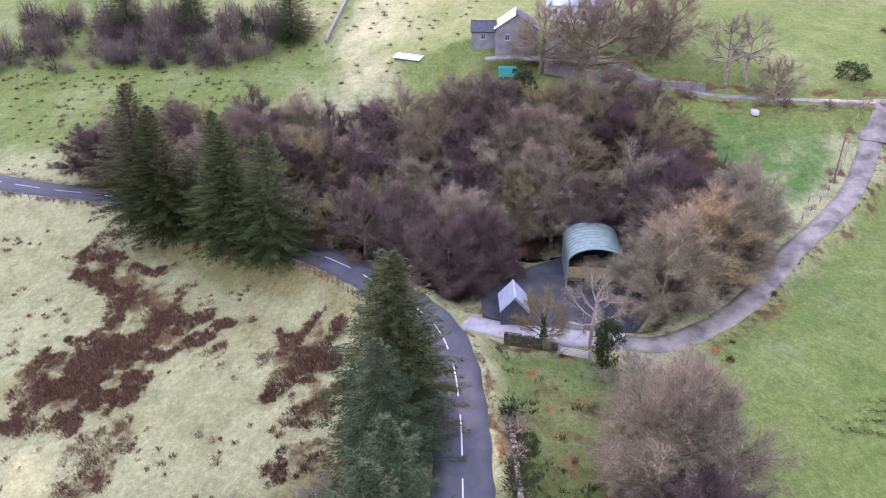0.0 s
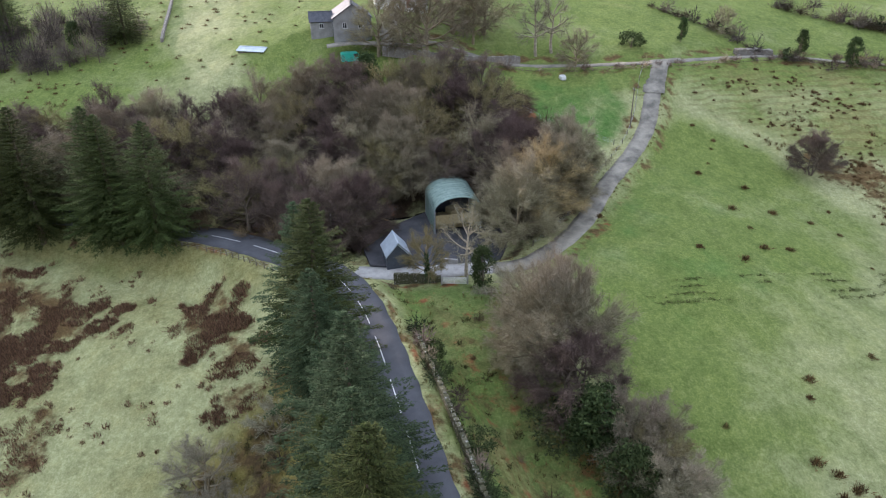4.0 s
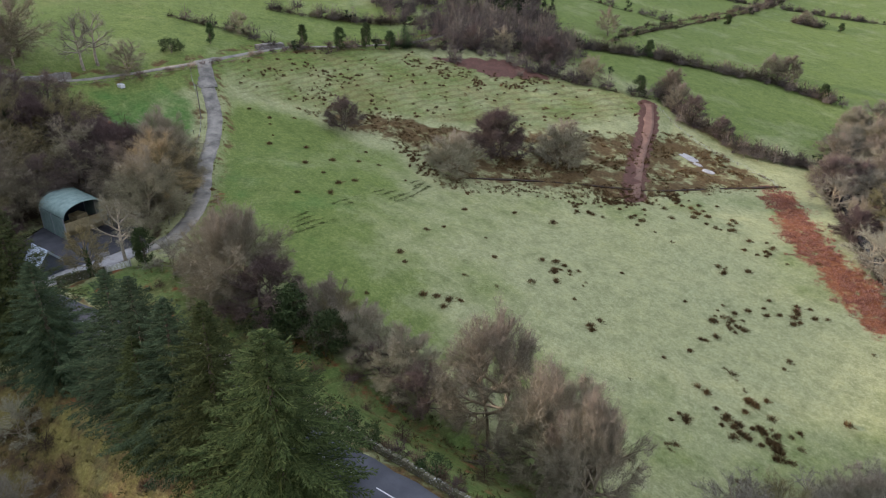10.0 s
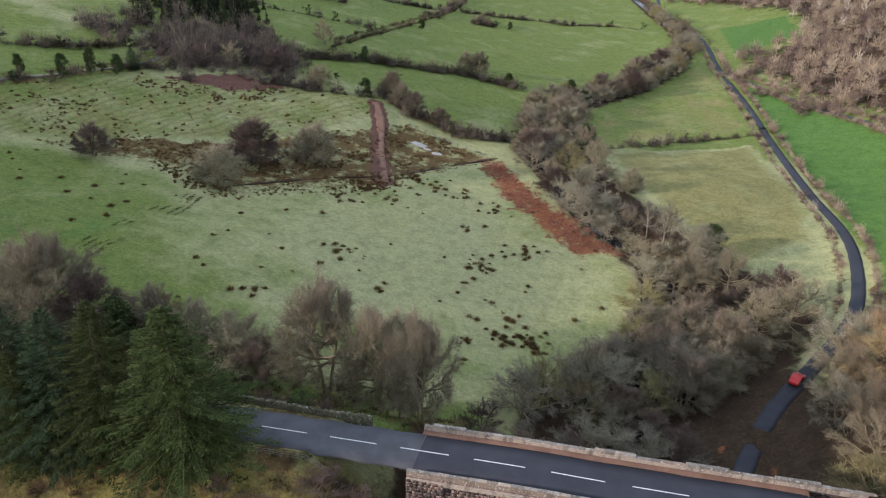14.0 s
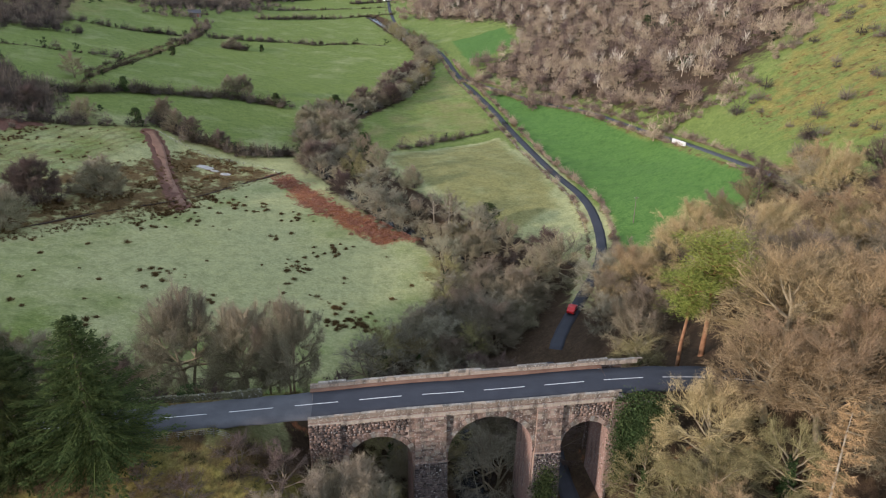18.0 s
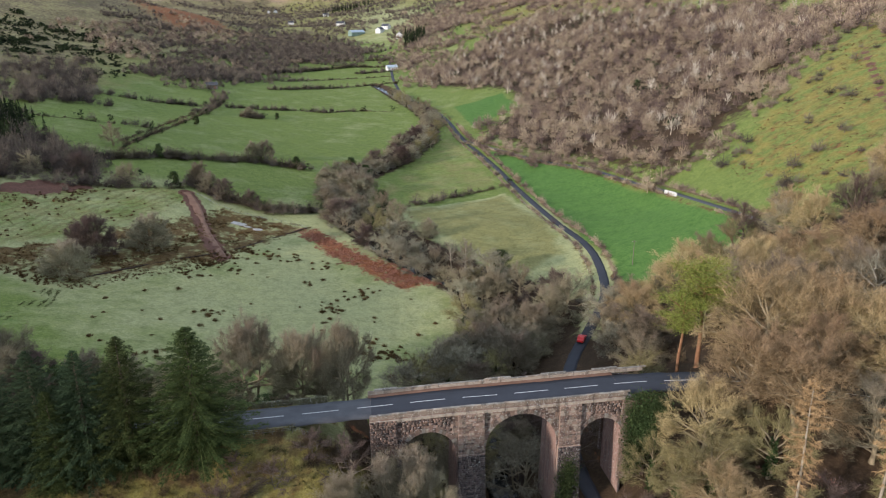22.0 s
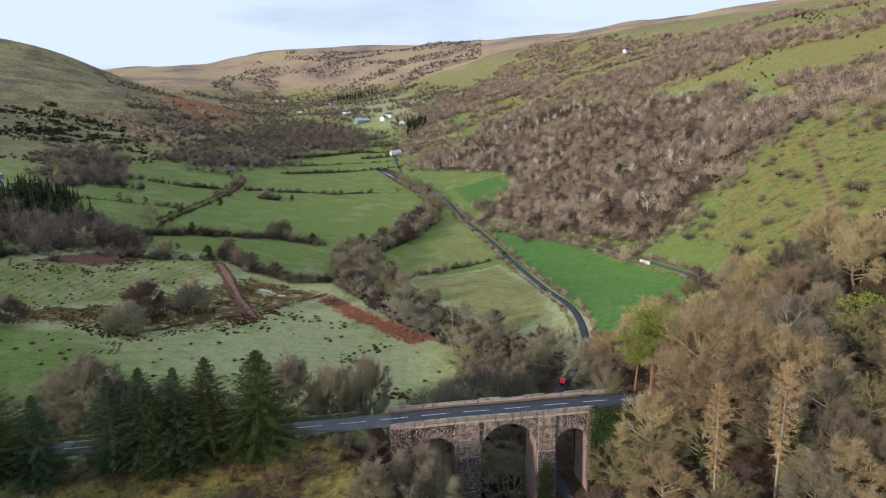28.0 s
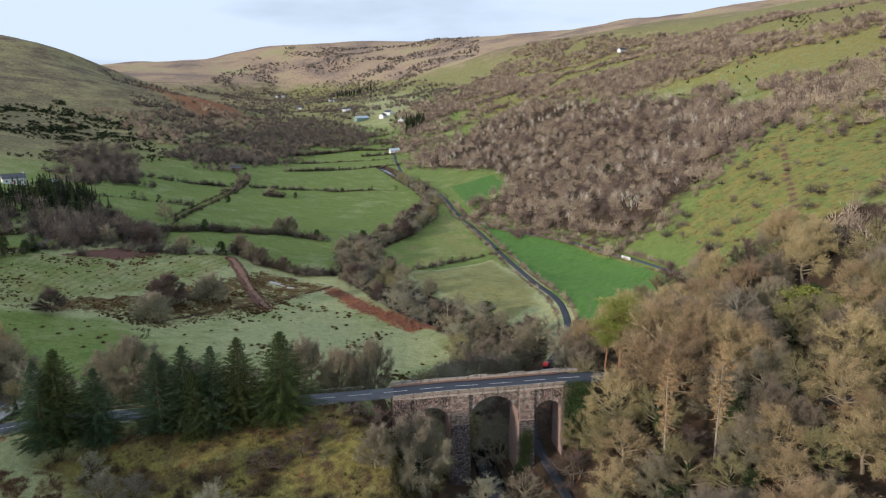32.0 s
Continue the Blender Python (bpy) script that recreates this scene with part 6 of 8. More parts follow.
gather("valley_copses", "bare copses among the far fields of the glen", clumpy(ragged([(-150, 880), (-70, 1020), (-1, 890), (44, 824), (30, 737), (-35, 722), (-93, 738), (-146, 736)], 700, 70, 40, 30), 36, -0.1, 5.1), (6, 11), BARE_FARTHER, GROVE_GREY, 45)
gather("foot_wood", "bare grey-brown wood along the foot of the far hill", clumpy(sown(LEFT_BAND, 1700, 48), 70, -0.25, 1.0), (6, 11), BARE_FARTHER, GROVE_GREY, 8)
gather("left_wood", "bare trees and scrub beside the upper fields", sown([(-206, 200), (-200, 280), (-163, 240), (-134, 204), (-150, 176), (-172, 162), (-205, 170)], 190, 49), (6, 10), BARE_FAR, GROVE_GREY, 9)
gather("left_pines", "block of dark pines beside the farm", sown([(-208, 228), (-200, 276), (-172, 250), (-168, 228)], 90, 50), (8, 13), CONIFER_FAR, GROVE_DARK, 10, wide=(0.9, 1.4))
gather("knoll_wood", "bare trees on the knoll above the fields", sown([(-226, 347), (-208, 470), (-180, 372), (-204, 315)], 150, 51), (6, 10), BARE_FAR, GROVE_GREY, 11)
gather("hill_gorse", "dark gorse patches on the moorland hill", clumpy(sown([(-420, 640), (-330, 680), (-240, 640), (-185, 560), (-195, 480), (-215, 400), (-300, 360), (-420, 420)], 1500, 52), 20, 0.12, 5.5), (1.6, 3.6), GORSE_FAR, GROVE_DARK, 12, "bushes", (1.4, 2.2))
gather("hill_scrub", "bare thorn scrub climbing the moorland hill", clumpy(sown([(-420, 1090), (-264, 1250), (-130, 900), (-190, 560), (-260, 700)], 1000, 53), 80, 0.0, 7.0), (4, 7), BARE_FARTHER, GROVE_GREY, 13)
gather("far_valley_trees", "bare trees and hedgerows far up the glen", clumpy(sown([(-160, 820), (80, 860), (230, 1250), (60, 2000), (-400, 2200), (-300, 1400), (-150, 1000)], 4600, 54), 75, -0.22, 2.0), (6, 11), BARE_FARTHER, GROVE_GREY, 14)
gather("far_valley_pines", "dark conifers near the far houses", np.vstack([sown([(60, 820), (90, 850), (95, 900), (66, 890)], 60, 55), sown([(-60, 1700), (60, 1760), (80, 1850), (-50, 1800)], 60, 56)]), (10, 16), CONIFER_FAR, GROVE_DARK, 15, wide=(0.9, 1.3))
gather("far_hill_woods", "dark wooded folds of the distant moor", clumpy(sown([(-500, 2000), (-100, 1750), (350, 1750), (520, 2600), (-300, 2800)], 4200, 57), 120, 0.0, 4.0), (8, 14), BARE_FARTHER, GROVE_GREY, 16)
gather("bank_scrub", "brown scrub and brambles on the road banks", np.vstack([clumpy(sown(SOUTH_BANK, 520, 58), 9, -0.02, 3.0), sown(NORTH_BANK, 30, 59)]), (1.0, 3.4), BARE_NEAR, GROVE_BANK, 17, "scrub", (1.2, 2.0))
gather("gully_understorey", "bare undergrowth filling the wooded gully", sown(GULLY_WOOD, 210, 60), (3, 7), BARE_NEAR, GROVE_BANK, 18, "scrub")
gather("east_understorey", "bare undergrowth of the east wood", [p for p in sown(EAST_WOOD, 230, 61) if reach(np.array([p]), MAIN_E[::4])[0][0] > 5], (2.5, 6.5), BARE_NEAR, GROVE_BANK, 19, "scrub")
gather("river_understorey", "bare undergrowth along the river", [p for p in sown(RIVER_WOOD, 230, 62) if reach(np.array([p]), GLEN_ROAD[::4])[0][0] > (7 if p[1] < 75 else 4) and reach(np.array([p]), RIVER[::2])[0][0] > 2], (3, 6.5), BARE_NEAR, GROVE_GREY, 20, "scrub")
gather("house_trees", "bare trees and scrub behind the farmhouse fields", np.vstack([sown([(-200, -130), (-198, -60), (-212, -46), (-232, -70), (-226, -130)], 190, 63), sown([(-168, 150), (-143, 178), (-120, 188), (-130, 214), (-172, 200)], 120, 64)]), (4.5, 10.5), BARE_NEAR, GROVE_GREY, 21)


def hedge(line, tall, label, seed, mat=None, thick=1.3, per=20, trees=0):
    """A hedgerow: a thin, gappy band of bare twigs with an uneven top, and bushes and small trees grown out of it."""
    r = np.random.default_rng(seed)
    q = smooth_line(np.c_[np.asarray(line, float), np.zeros(len(line))], 0.7)
    z = height(q)
    n = len(q) * per
    k = r.integers(len(q), size=n)
    p = Pile()
    rough_ = np.array([noise.noise(Vector((a * 0.11, b * 0.11, seed))) for a, b in q[:, :2]])
    top = tall * np.clip(0.55 + 0.75 * rough_, 0.16, 1.0)
    base = np.c_[q[k, :2] + r.normal(size=(n, 2)) * thick * 0.3, z[k] - 0.2 + r.uniform(0, 0.5, n) * top[k]]
    tip = base + np.c_[r.normal(size=(n, 2)) * 0.35, r.uniform(0.3, 0.9, n) * top[k] * 0.75]
    p.slivers(base, tip, r.uniform(0.06, 0.17, n), r, np.clip(0.5 + rough_[k], 0, 1))
    for _ in range(trees * 4 + len(q) // 5):
        v, t = BUSH_FAR[r.integers(4)]
        i = r.integers(len(q))
        p.add(v * (r.uniform(0.35, 1.05) ** 1.2 * min(tall + 1.4, 5.4) / 8 * np.array([1.5, 1.5, 1])) + (q[i, 0] + r.normal() * 0.4, q[i, 1] + r.normal() * 0.4, z[i]), t, r.uniform(0, 1))
    return tagged(new("hedge", p.mesh("hedge", mat or GROVE_HEDGE, True)), label, "hedge", kind="stuff")


def beside(way, off, a=0.0, b=1.0, step=6):
    d = np.gradient(way[:, :2], axis=0)
    d /= np.linalg.norm(d, axis=1, keepdims=True)
    q = way[:, :2] + np.c_[-d[:, 1], d[:, 0]] * off
    return q[int(a * len(q)) : max(2, int(b * len(q)))][::step]


HEDGES = [([(-119, 490), (-113, 436), (-117, 385), (-121, 338), (-124, 291), (-126, 251), (-126, 230)], 2.4, 9), ([(-124, 480), (-118, 436), (-122, 385), (-126, 338), (-129, 291), (-131, 251)], 1.6, 3),
          ([(-200, 288), (-180, 286), (-166, 294), (-151, 297), (-132, 302)], 1.2, 3), ([(-200, 398), (-188, 401), (-162, 402), (-142, 407), (-123, 416)], 1.8, 6), ([(-107, 426), (-89, 434), (-58, 445), (-34, 446), (-9, 456), (14, 448)], 1.9, 8),
          ([(-94, 395), (-80, 398)], 3.2, 3), ([(-150, 190), (-144, 194), (-130, 208), (-113, 224)], 4.2, 12), ([(-109, 229), (-90, 242), (-72, 254), (-60, 256), (-46, 255)], 4.0, 14), ([(-124, 172), (-110, 175), (-93, 183), (-87, 186)], 1.2, 3),
          ([(-88, 193), (-82, 186), (-74, 181), (-67, 180), (-60, 178)], 4.5, 9), ([(-56, 176), (-46, 178), (-37, 180)], 4.0, 6), ([(-88, 539), (-58, 562), (-37, 575), (16, 598), (30, 596)], 3.0, 10),
          ([(-95, 599), (-35, 638), (30, 648)], 1.6, 4), ([(-87, 664), (-35, 706), (-7, 722), (36, 716)], 5, 14), ([(-8, 678), (33, 684)], 2.2, 4), ([(-4, 188), (25, 208), (54, 222)], 1.6, 2), ([(-76, 742), (-5, 771), (39, 767)], 4, 10),
          ([(-206, 87), (-190, 98), (-176, 106), (-169, 135), (-158, 158), (-141, 180), (-110, 192)], 1.6, 4), ([(-208, 125), (-190, 145), (-179, 165), (-173, 188)], 3.2, 5)]
_h = np.random.default_rng(8)
gather("hedgerow_trees", "bare trees and bushes standing in the field hedges", np.vstack([smooth_line(np.c_[np.array(line, float), np.zeros(len(line))], 2.0)[:, :2][_h.integers(0, 8 * len(line), size=5 * n + 4) % max(2, len(smooth_line(np.c_[np.array(line, float), np.zeros(len(line))], 2.0)))] + _h.normal(size=(5 * n + 4, 2)) * 1.5 for line, tall, n in HEDGES]), (3, 7.5), BUSH_FAR + BARE_FAR, GROVE_GREY, 39, "trees", (0.9, 1.4))
gather("hedgerow_hollies", "dark hollies in the field hedges", np.vstack([np.array(line, float)[1:] + (2, 1) for line, tall, n in HEDGES]), (2.5, 5.5), GREEN_FAR, GROVE_DARK, 40, "trees", (0.8, 1.2))
for k, (line, tall, n) in enumerate(HEDGES):
    hedge(line, tall, "bare winter hedgerow between green fields", 70 + k, trees=n)
for k, (way, off, a, b, tall) in enumerate(((GLEN_ROAD, 3.4, 0.18, 0.62, 1.9), (GLEN_ROAD, -3.6, 0.16, 0.55, 2.3), (HILL_ROAD, 3.6, 0.03, 0.97, 2.6), (HILL_ROAD, -3.2, 0.03, 0.62, 2.6), (HILL_ROAD, -3.2, 0.70, 0.95, 2.0), (TOP_ROAD, -2.6, 0.0, 0.5, 1.0))):
    hedge(beside(way, off, a, b), tall, "brown roadside hedge", 90 + k, GROVE_BROWN, per=16, trees=9 if tall > 2 else 1)
hedge([(-56, 5.6), (-48, 5.5), (-40, 5.5), (-31, 5.6)], 1.1, "brown brambles and dead fern behind the low wall", 98, GROVE_BANK, 1.6, 22, 2)
for k, off in enumerate((4.4, 4.8)):
    hedge([(-98, 2.4), (-96, 2.8), (-92, 3.2), (-80, 4), (-66, 4.6), (-55, 5.0)], 1.7, "dark brambles grown over the roadside wall", 96 + k, GROVE_DARK if k else GROVE_BROWN, 1.6, 14)


# ---- rushes, bracken and tussocks ----
def tufts(name, label, spots, tall, mat, seed, blades=18, spread=0.32, thick=0.09, category="rushes"):
    """Rounded tussocks: blades that rise from one root and lean outwards."""
    r = np.random.default_rng(seed)
    spots = np.asarray(spots, float)
    n = len(spots)
    z = height(spots)
    s = r.uniform(0.6, 1.35, n)
    blades = int(blades * 1.6)
    k = np.repeat(np.arange(n), blades)
    lean = r.normal(size=(len(k), 2))
    base = np.c_[spots[k] + lean * spread * s[k, None] * 0.5, z[k] - 0.08]
    up = np.clip(1.05 - 0.32 * np.hypot(*lean.T), 0.22, 1)
    tip = base + np.c_[(lean * 0.16 + r.normal(size=(len(k), 2)) * 0.26) * spread * s[k, None], r.uniform(0.6, 1.1, len(k)) * up * tall * s[k]]
    p = Pile()
    p.slivers(base, tip, r.uniform(0.6, 1.4, len(k)) * thick * 0.8, r)
    return tagged(new(name, p.mesh(name, mat)), label, category, kind="stuff")


CLUSTERS = [(-13.6, 61.4, 16, 2.2), (-19.5, 60.3, 14, 1.8), (-30.2, 88.4, 16, 2.0), (-49, 128.8, 10, 3), (-42, 126, 8, 2.4), (-61, 112, 7, 1.8), (-73, 110, 16, 3.2), (-31.4, 119, 8, 1.8), (-19.2, 100.3, 7, 1.6), (-70, 47.2, 5, 1.2),
            (-61.8, 76.7, 12, 1.8), (-15, 46.5, 5, 1.2), (-26.2, 54.2, 4, 0.8), (-26.5, 45.4, 4, 0.9), (-24.5, 71.4, 4, 0.8), (-20, 67.2, 9, 1.2), (-12, 58, 9, 1.4), (-31.4, 79.2, 3, 0.8), (-24, 97, 5, 1.5), (-37, 108, 5, 2), (-57, 124, 8, 3)]
r_ = np.random.default_rng(5)
field_spots = [(-72.7, 68.2), (-62.9, 66.7), (-86.4, 69.1), (-74.2, 95.3), (-116.3, 81.3), (-117.9, 64.4), (-112, 63.6), (-112.6, 52), (-47.5, 62.7), (-39.2, 87.9), (-6, 73.8), (-0.2, 80.7), (4.2, 82.9), (-5.8, 95.8), (-152, 71.3), (-147.5, 74), (-140.6, 69.1), (-18, 69.7)]
field_spots += [tuple(np.array((x, y)) + r_.normal(size=2) * s * 1.15) for x, y, n, s in CLUSTERS for _ in range(n)]
field_spots += [tuple(p) for p in sown(FIELD, 55, 81)]
tufts("field_rushes", "dark brown rush clumps dotted over the pasture", field_spots, 0.8, RUSH, 1, 80, 0.66, 0.13)
edge = smooth_line(np.c_[np.array([(-138, 100), (-120, 95), (-101, 88.7), (-87, 104), (-69, 115.6), (-58, 134)], float), np.zeros(6)], 0.5)[:, :2]
tufts("ditch_rushes", "thick brown rushes along the wet ditch", edge[r_.integers(len(edge), size=420)] + r_.normal(size=(420, 2)) * 1.5, 0.65, RUSH, 2, 30, 0.45, 0.12)
_ditch = smooth_line(np.c_[np.array([(-100, 96), (-91, 107), (-80, 117), (-65, 129), (-53, 146), (-40, 161)], float), np.zeros(6)], 0.4)[:, :2]
tufts("bank_rushes", "dark rushes grown over the ditch bank", _ditch[r_.integers(len(_ditch), size=330)] + r_.normal(size=(330, 2)) * 0.7, 0.5, RUSH, 14, 24, 0.45, 0.1)
tufts("rough_rushes", "brown rushes and dead grass of the boggy ground", clumpy(sown(ROUGH_PATCH, 2600, 82), 9, -0.12, 2.0), 0.75, RUSH, 3, 20, 0.6, 0.14)
tufts("upper_rushes", "rush clumps in the upper field", np.vstack([sown(UPPER_FIELD, 190, 83), clumpy(sown([(-160, 138), (-150, 150), (-136, 152), (-122, 168), (-112, 166), (-128, 148), (-148, 134)], 260, 99), 6, -0.1, 1.0), clumpy(sown([(-166, 84), (-150, 86), (-134, 110), (-150, 120), (-168, 108)], 260, 84), 10, 0.0, 3.0)]), 0.75, RUSH, 4, 26, 0.5, 0.16)
tufts("marsh_rushes", "dark red-brown rush swathes in the pale rough field", np.vstack([clumpy(ragged(SW_ROUGH, 3000, 85, 9, 5), 3.5, -0.16, 9.0), clumpy(ragged(SW_ROUGH2, 1100, 86, 8, 5), 3.5, -0.12, 9.5), clumpy(sown(SW_ROUGH3, 190, 98), 3, -0.1, 4.5), clumpy(sown(SW_FIELD, 1500, 87), 6, 0.08, 2.0)]), 0.8, MARSH, 5, 20, 0.6, 0.15)
tufts("bracken", "rust-red dead bracken beside the river bank", ragged(BRACKEN, 1500, 88, 7, 4), 0.6, FERN, 6, 14, 0.5, 0.12, "bracken")
tufts("bank_grass", "long tawny grass on the road banks", np.vstack([sown(SOUTH_BANK, 2600, 89), sown(NORTH_BANK, 500, 90)]), 0.6, TUSSOCK, 7, 12, 0.45, 0.10, "grass")
verge = np.vstack([np.vstack([beside(MAIN_W, o, 0, 1, 1) for o in (3.4, 3.8, -3.4, -3.8)]), np.vstack([beside(LANE, o, 0.1, 1, 1) for o in (2.2, -2.2)])])
tufts("verge_grass", "tawny grass fringe along the road edges", verge[r_.integers(len(verge), size=1500)] + r_.normal(size=(1500, 2)) * 0.35, 0.4, TUSSOCK, 8, 10, 0.3, 0.08, "grass")

tufts("slope_tussocks", "brown fern and rush tufts on the steep pasture", np.vstack([clumpy(sown(NEAR_SLOPE, 1500, 101), 16, 0.0, 5.0), sown(NEAR_SLOPE, 150, 102)]), 0.7, RUSH, 9, 12, 0.7, 0.2, "bracken")
tufts("wood_bracken", "rust-brown bracken on the floor of the east wood", clumpy(sown([(24, -14), (60, -18), (110, -40), (130, -90), (60, -110), (26, -70)], 1500, 103), 12, -0.1, 2.0), 0.7, FERN, 10, 12, 0.7, 0.14, "bracken")
BRAMBLE = twig("bramble_leaves", (0.035, 0.045, 0.014), (0.13, 0.125, 0.045), 0.03, 0.2)
tufts("bank_brambles", "dull green brambles and ferns over the road banks", np.vstack([clumpy(sown(SOUTH_BANK, 1300, 104), 7, 0.0, 6.0), sown(NORTH_BANK, 160, 105)]), 0.7, BRAMBLE, 11, 18, 0.7, 0.18, "brambles")
tufts("paddock_rushes", "brown rush clumps in the fields behind the farm", np.vstack([sown([(-184, -10), (-184, -60), (-200, -130), (-260, -120), (-260, -10), (-215, -5)], 260, 106), sown([(-160, -95), (-176, -60), (-196, -60), (-206, -110), (-180, -140)], 200, 107)]), 0.7, RUSH, 12, 20, 0.6, 0.16)
for k, (line, o) in enumerate(((smooth_line(on_land([(-104, 40), (-104, 54), (-104.5, 70), (-105, 88)]), 0.5), 0.8), (smooth_line(on_land([(-101, 38), (-100.5, 55), (-100.5, 71), (-103, 84)]), 0.5), 0.8))):
    tread = np.vstack([beside(line, o, 0, 1, 1), beside(line, -o, 0, 1, 1)])
    tufts("wheel_ruts", "dark trodden grass of old wheel ruts", tread[r_.integers(len(tread), size=420)] + r_.normal(size=(420, 2)) * 0.2, 0.16, BRAMBLE, 13 + k, 8, 0.4, 0.1, "wheel ruts")


# ---- buildings ----
SLATE = plain("slate", (0.035, 0.038, 0.048), (0.09, 0.095, 0.11), 1.2, 0.6, 0.4, bumps=0.3, fine=14)
RENDER_GREY = plain("grey_render", (0.20, 0.20, 0.19), (0.34, 0.34, 0.33), 0.8, 0.9, bumps=0.2)
WHITEWASH = plain("whitewash", (0.62, 0.62, 0.60), (0.82, 0.82, 0.80), 0.6, 0.85)
GLASS = plain("window_glass", (0.02, 0.022, 0.026), (0.05, 0.055, 0.062), 0.7, 0.08, 0.6)
FRAME_WHITE = plain("white_frame", (0.65, 0.65, 0.63), (0.8, 0.8, 0.78), 3, 0.5)
DOOR_PAINT = plain("door_paint", (0.20, 0.05, 0.04), (0.30, 0.08, 0.06), 2, 0.5)
TIN_GREEN = plain("green_tin", (0.17, 0.26, 0.22), (0.33, 0.44, 0.39), 0.9, 0.45, 0.5, 0.3, 0.2)
TIN_BLUE = plain("pale_tin", (0.40, 0.47, 0.53), (0.58, 0.66, 0.72), 0.9, 0.4, 0.5, 0.4)
TIN_DARK = plain("dark_cladding", (0.045, 0.055, 0.068), (0.09, 0.105, 0.125), 0.9, 0.6, 0.4)
CONCRETE = plain("concrete", (0.30, 0.29, 0.27), (0.52, 0.51, 0.48), 0.8, 0.9, bumps=0.2)
TIMBER = plain("weathered_timber", (0.10, 0.085, 0.065), (0.25, 0.22, 0.17), 2.5, 0.9, bumps=0.3)
HAY = plain("straw", (0.28, 0.22, 0.11), (0.46, 0.38, 0.2), 2.0, 0.95, bumps=0.6)
PEAT = plain("peaty_earth", (0.022, 0.014, 0.010), (0.085, 0.058, 0.038), 1.2, 0.95, bumps=0.6, fine=6)
YARD_STONE = plain("yard_surface", (0.040, 0.042, 0.048), (0.095, 0.095, 0.10), 0.5, 0.85, bumps=0.3)
STEEL = plain("galvanised_steel", (0.35, 0.37, 0.38), (0.55, 0.57, 0.58), 2.0, 0.4, 0.5, 0.6)
RUBBER = plain("rubber", (0.012, 0.012, 0.012), (0.03, 0.03, 0.03), 3, 0.8)


def poly_mesh(name, polys, mat):
    """A mesh of separate flat faces, given by corners."""
    v, f = [], []
    for p in polys:
        f.append(tuple(range(len(v), len(v) + len(p))))
        v += p
    return mesh_from(name, v, f, mat)


def slab(a, b, c, d, thick):
    """A thick sheet on four corners."""
    q = [Vector(k) for k in (a, b, c, d)]
    n = (q[1] - q[0]).cross(q[3] - q[0]).normalized() * thick
    bm = bmesh.new()
    lo, hi = [bm.verts.new(k) for k in q], [bm.verts.new(k + n) for k in q]
    bm.faces.new(lo[::-1]), bm.faces.new(hi)
    for i in range(4):
        bm.faces.new((lo[i], lo[(i + 1) % 4], hi[(i + 1) % 4], hi[i]))
    return bm


def window_on(parent, x, y, z, w, h, axis_, out, lintel=True):
    """A window set on a wall: frame, pane and sill. axis_: the wall's normal, 'x' or 'y'; out: its sign."""
    def b(u0, v0, u1, v1, d0, d1):
        lo, hi = min(d0, d1), max(d0, d1)
        return box(x + lo, y + u0, z + v0, x + hi, y + u1, z + v1) if axis_ == "x" else box(x + u0, y + lo, z + v0, x + u1, y + hi, z + v1)
    win = part("window", b(-w / 2, 0, w / 2, h, -0.02 * out, 0.05 * out), parent, mat=FRAME_WHITE)
    for k in (-1, 1):
        part("pane", b(min(k * 0.04, k * (w / 2 - 0.07)), 0.08, max(k * 0.04, k * (w / 2 - 0.07)), h - 0.08, 0.05 * out, 0.056 * out), win, mat=GLASS)
    part("sill", b(-w / 2 - 0.1, -0.1, w / 2 + 0.1, 0, 0, 0.14 * out), win, mat=CONCRETE)


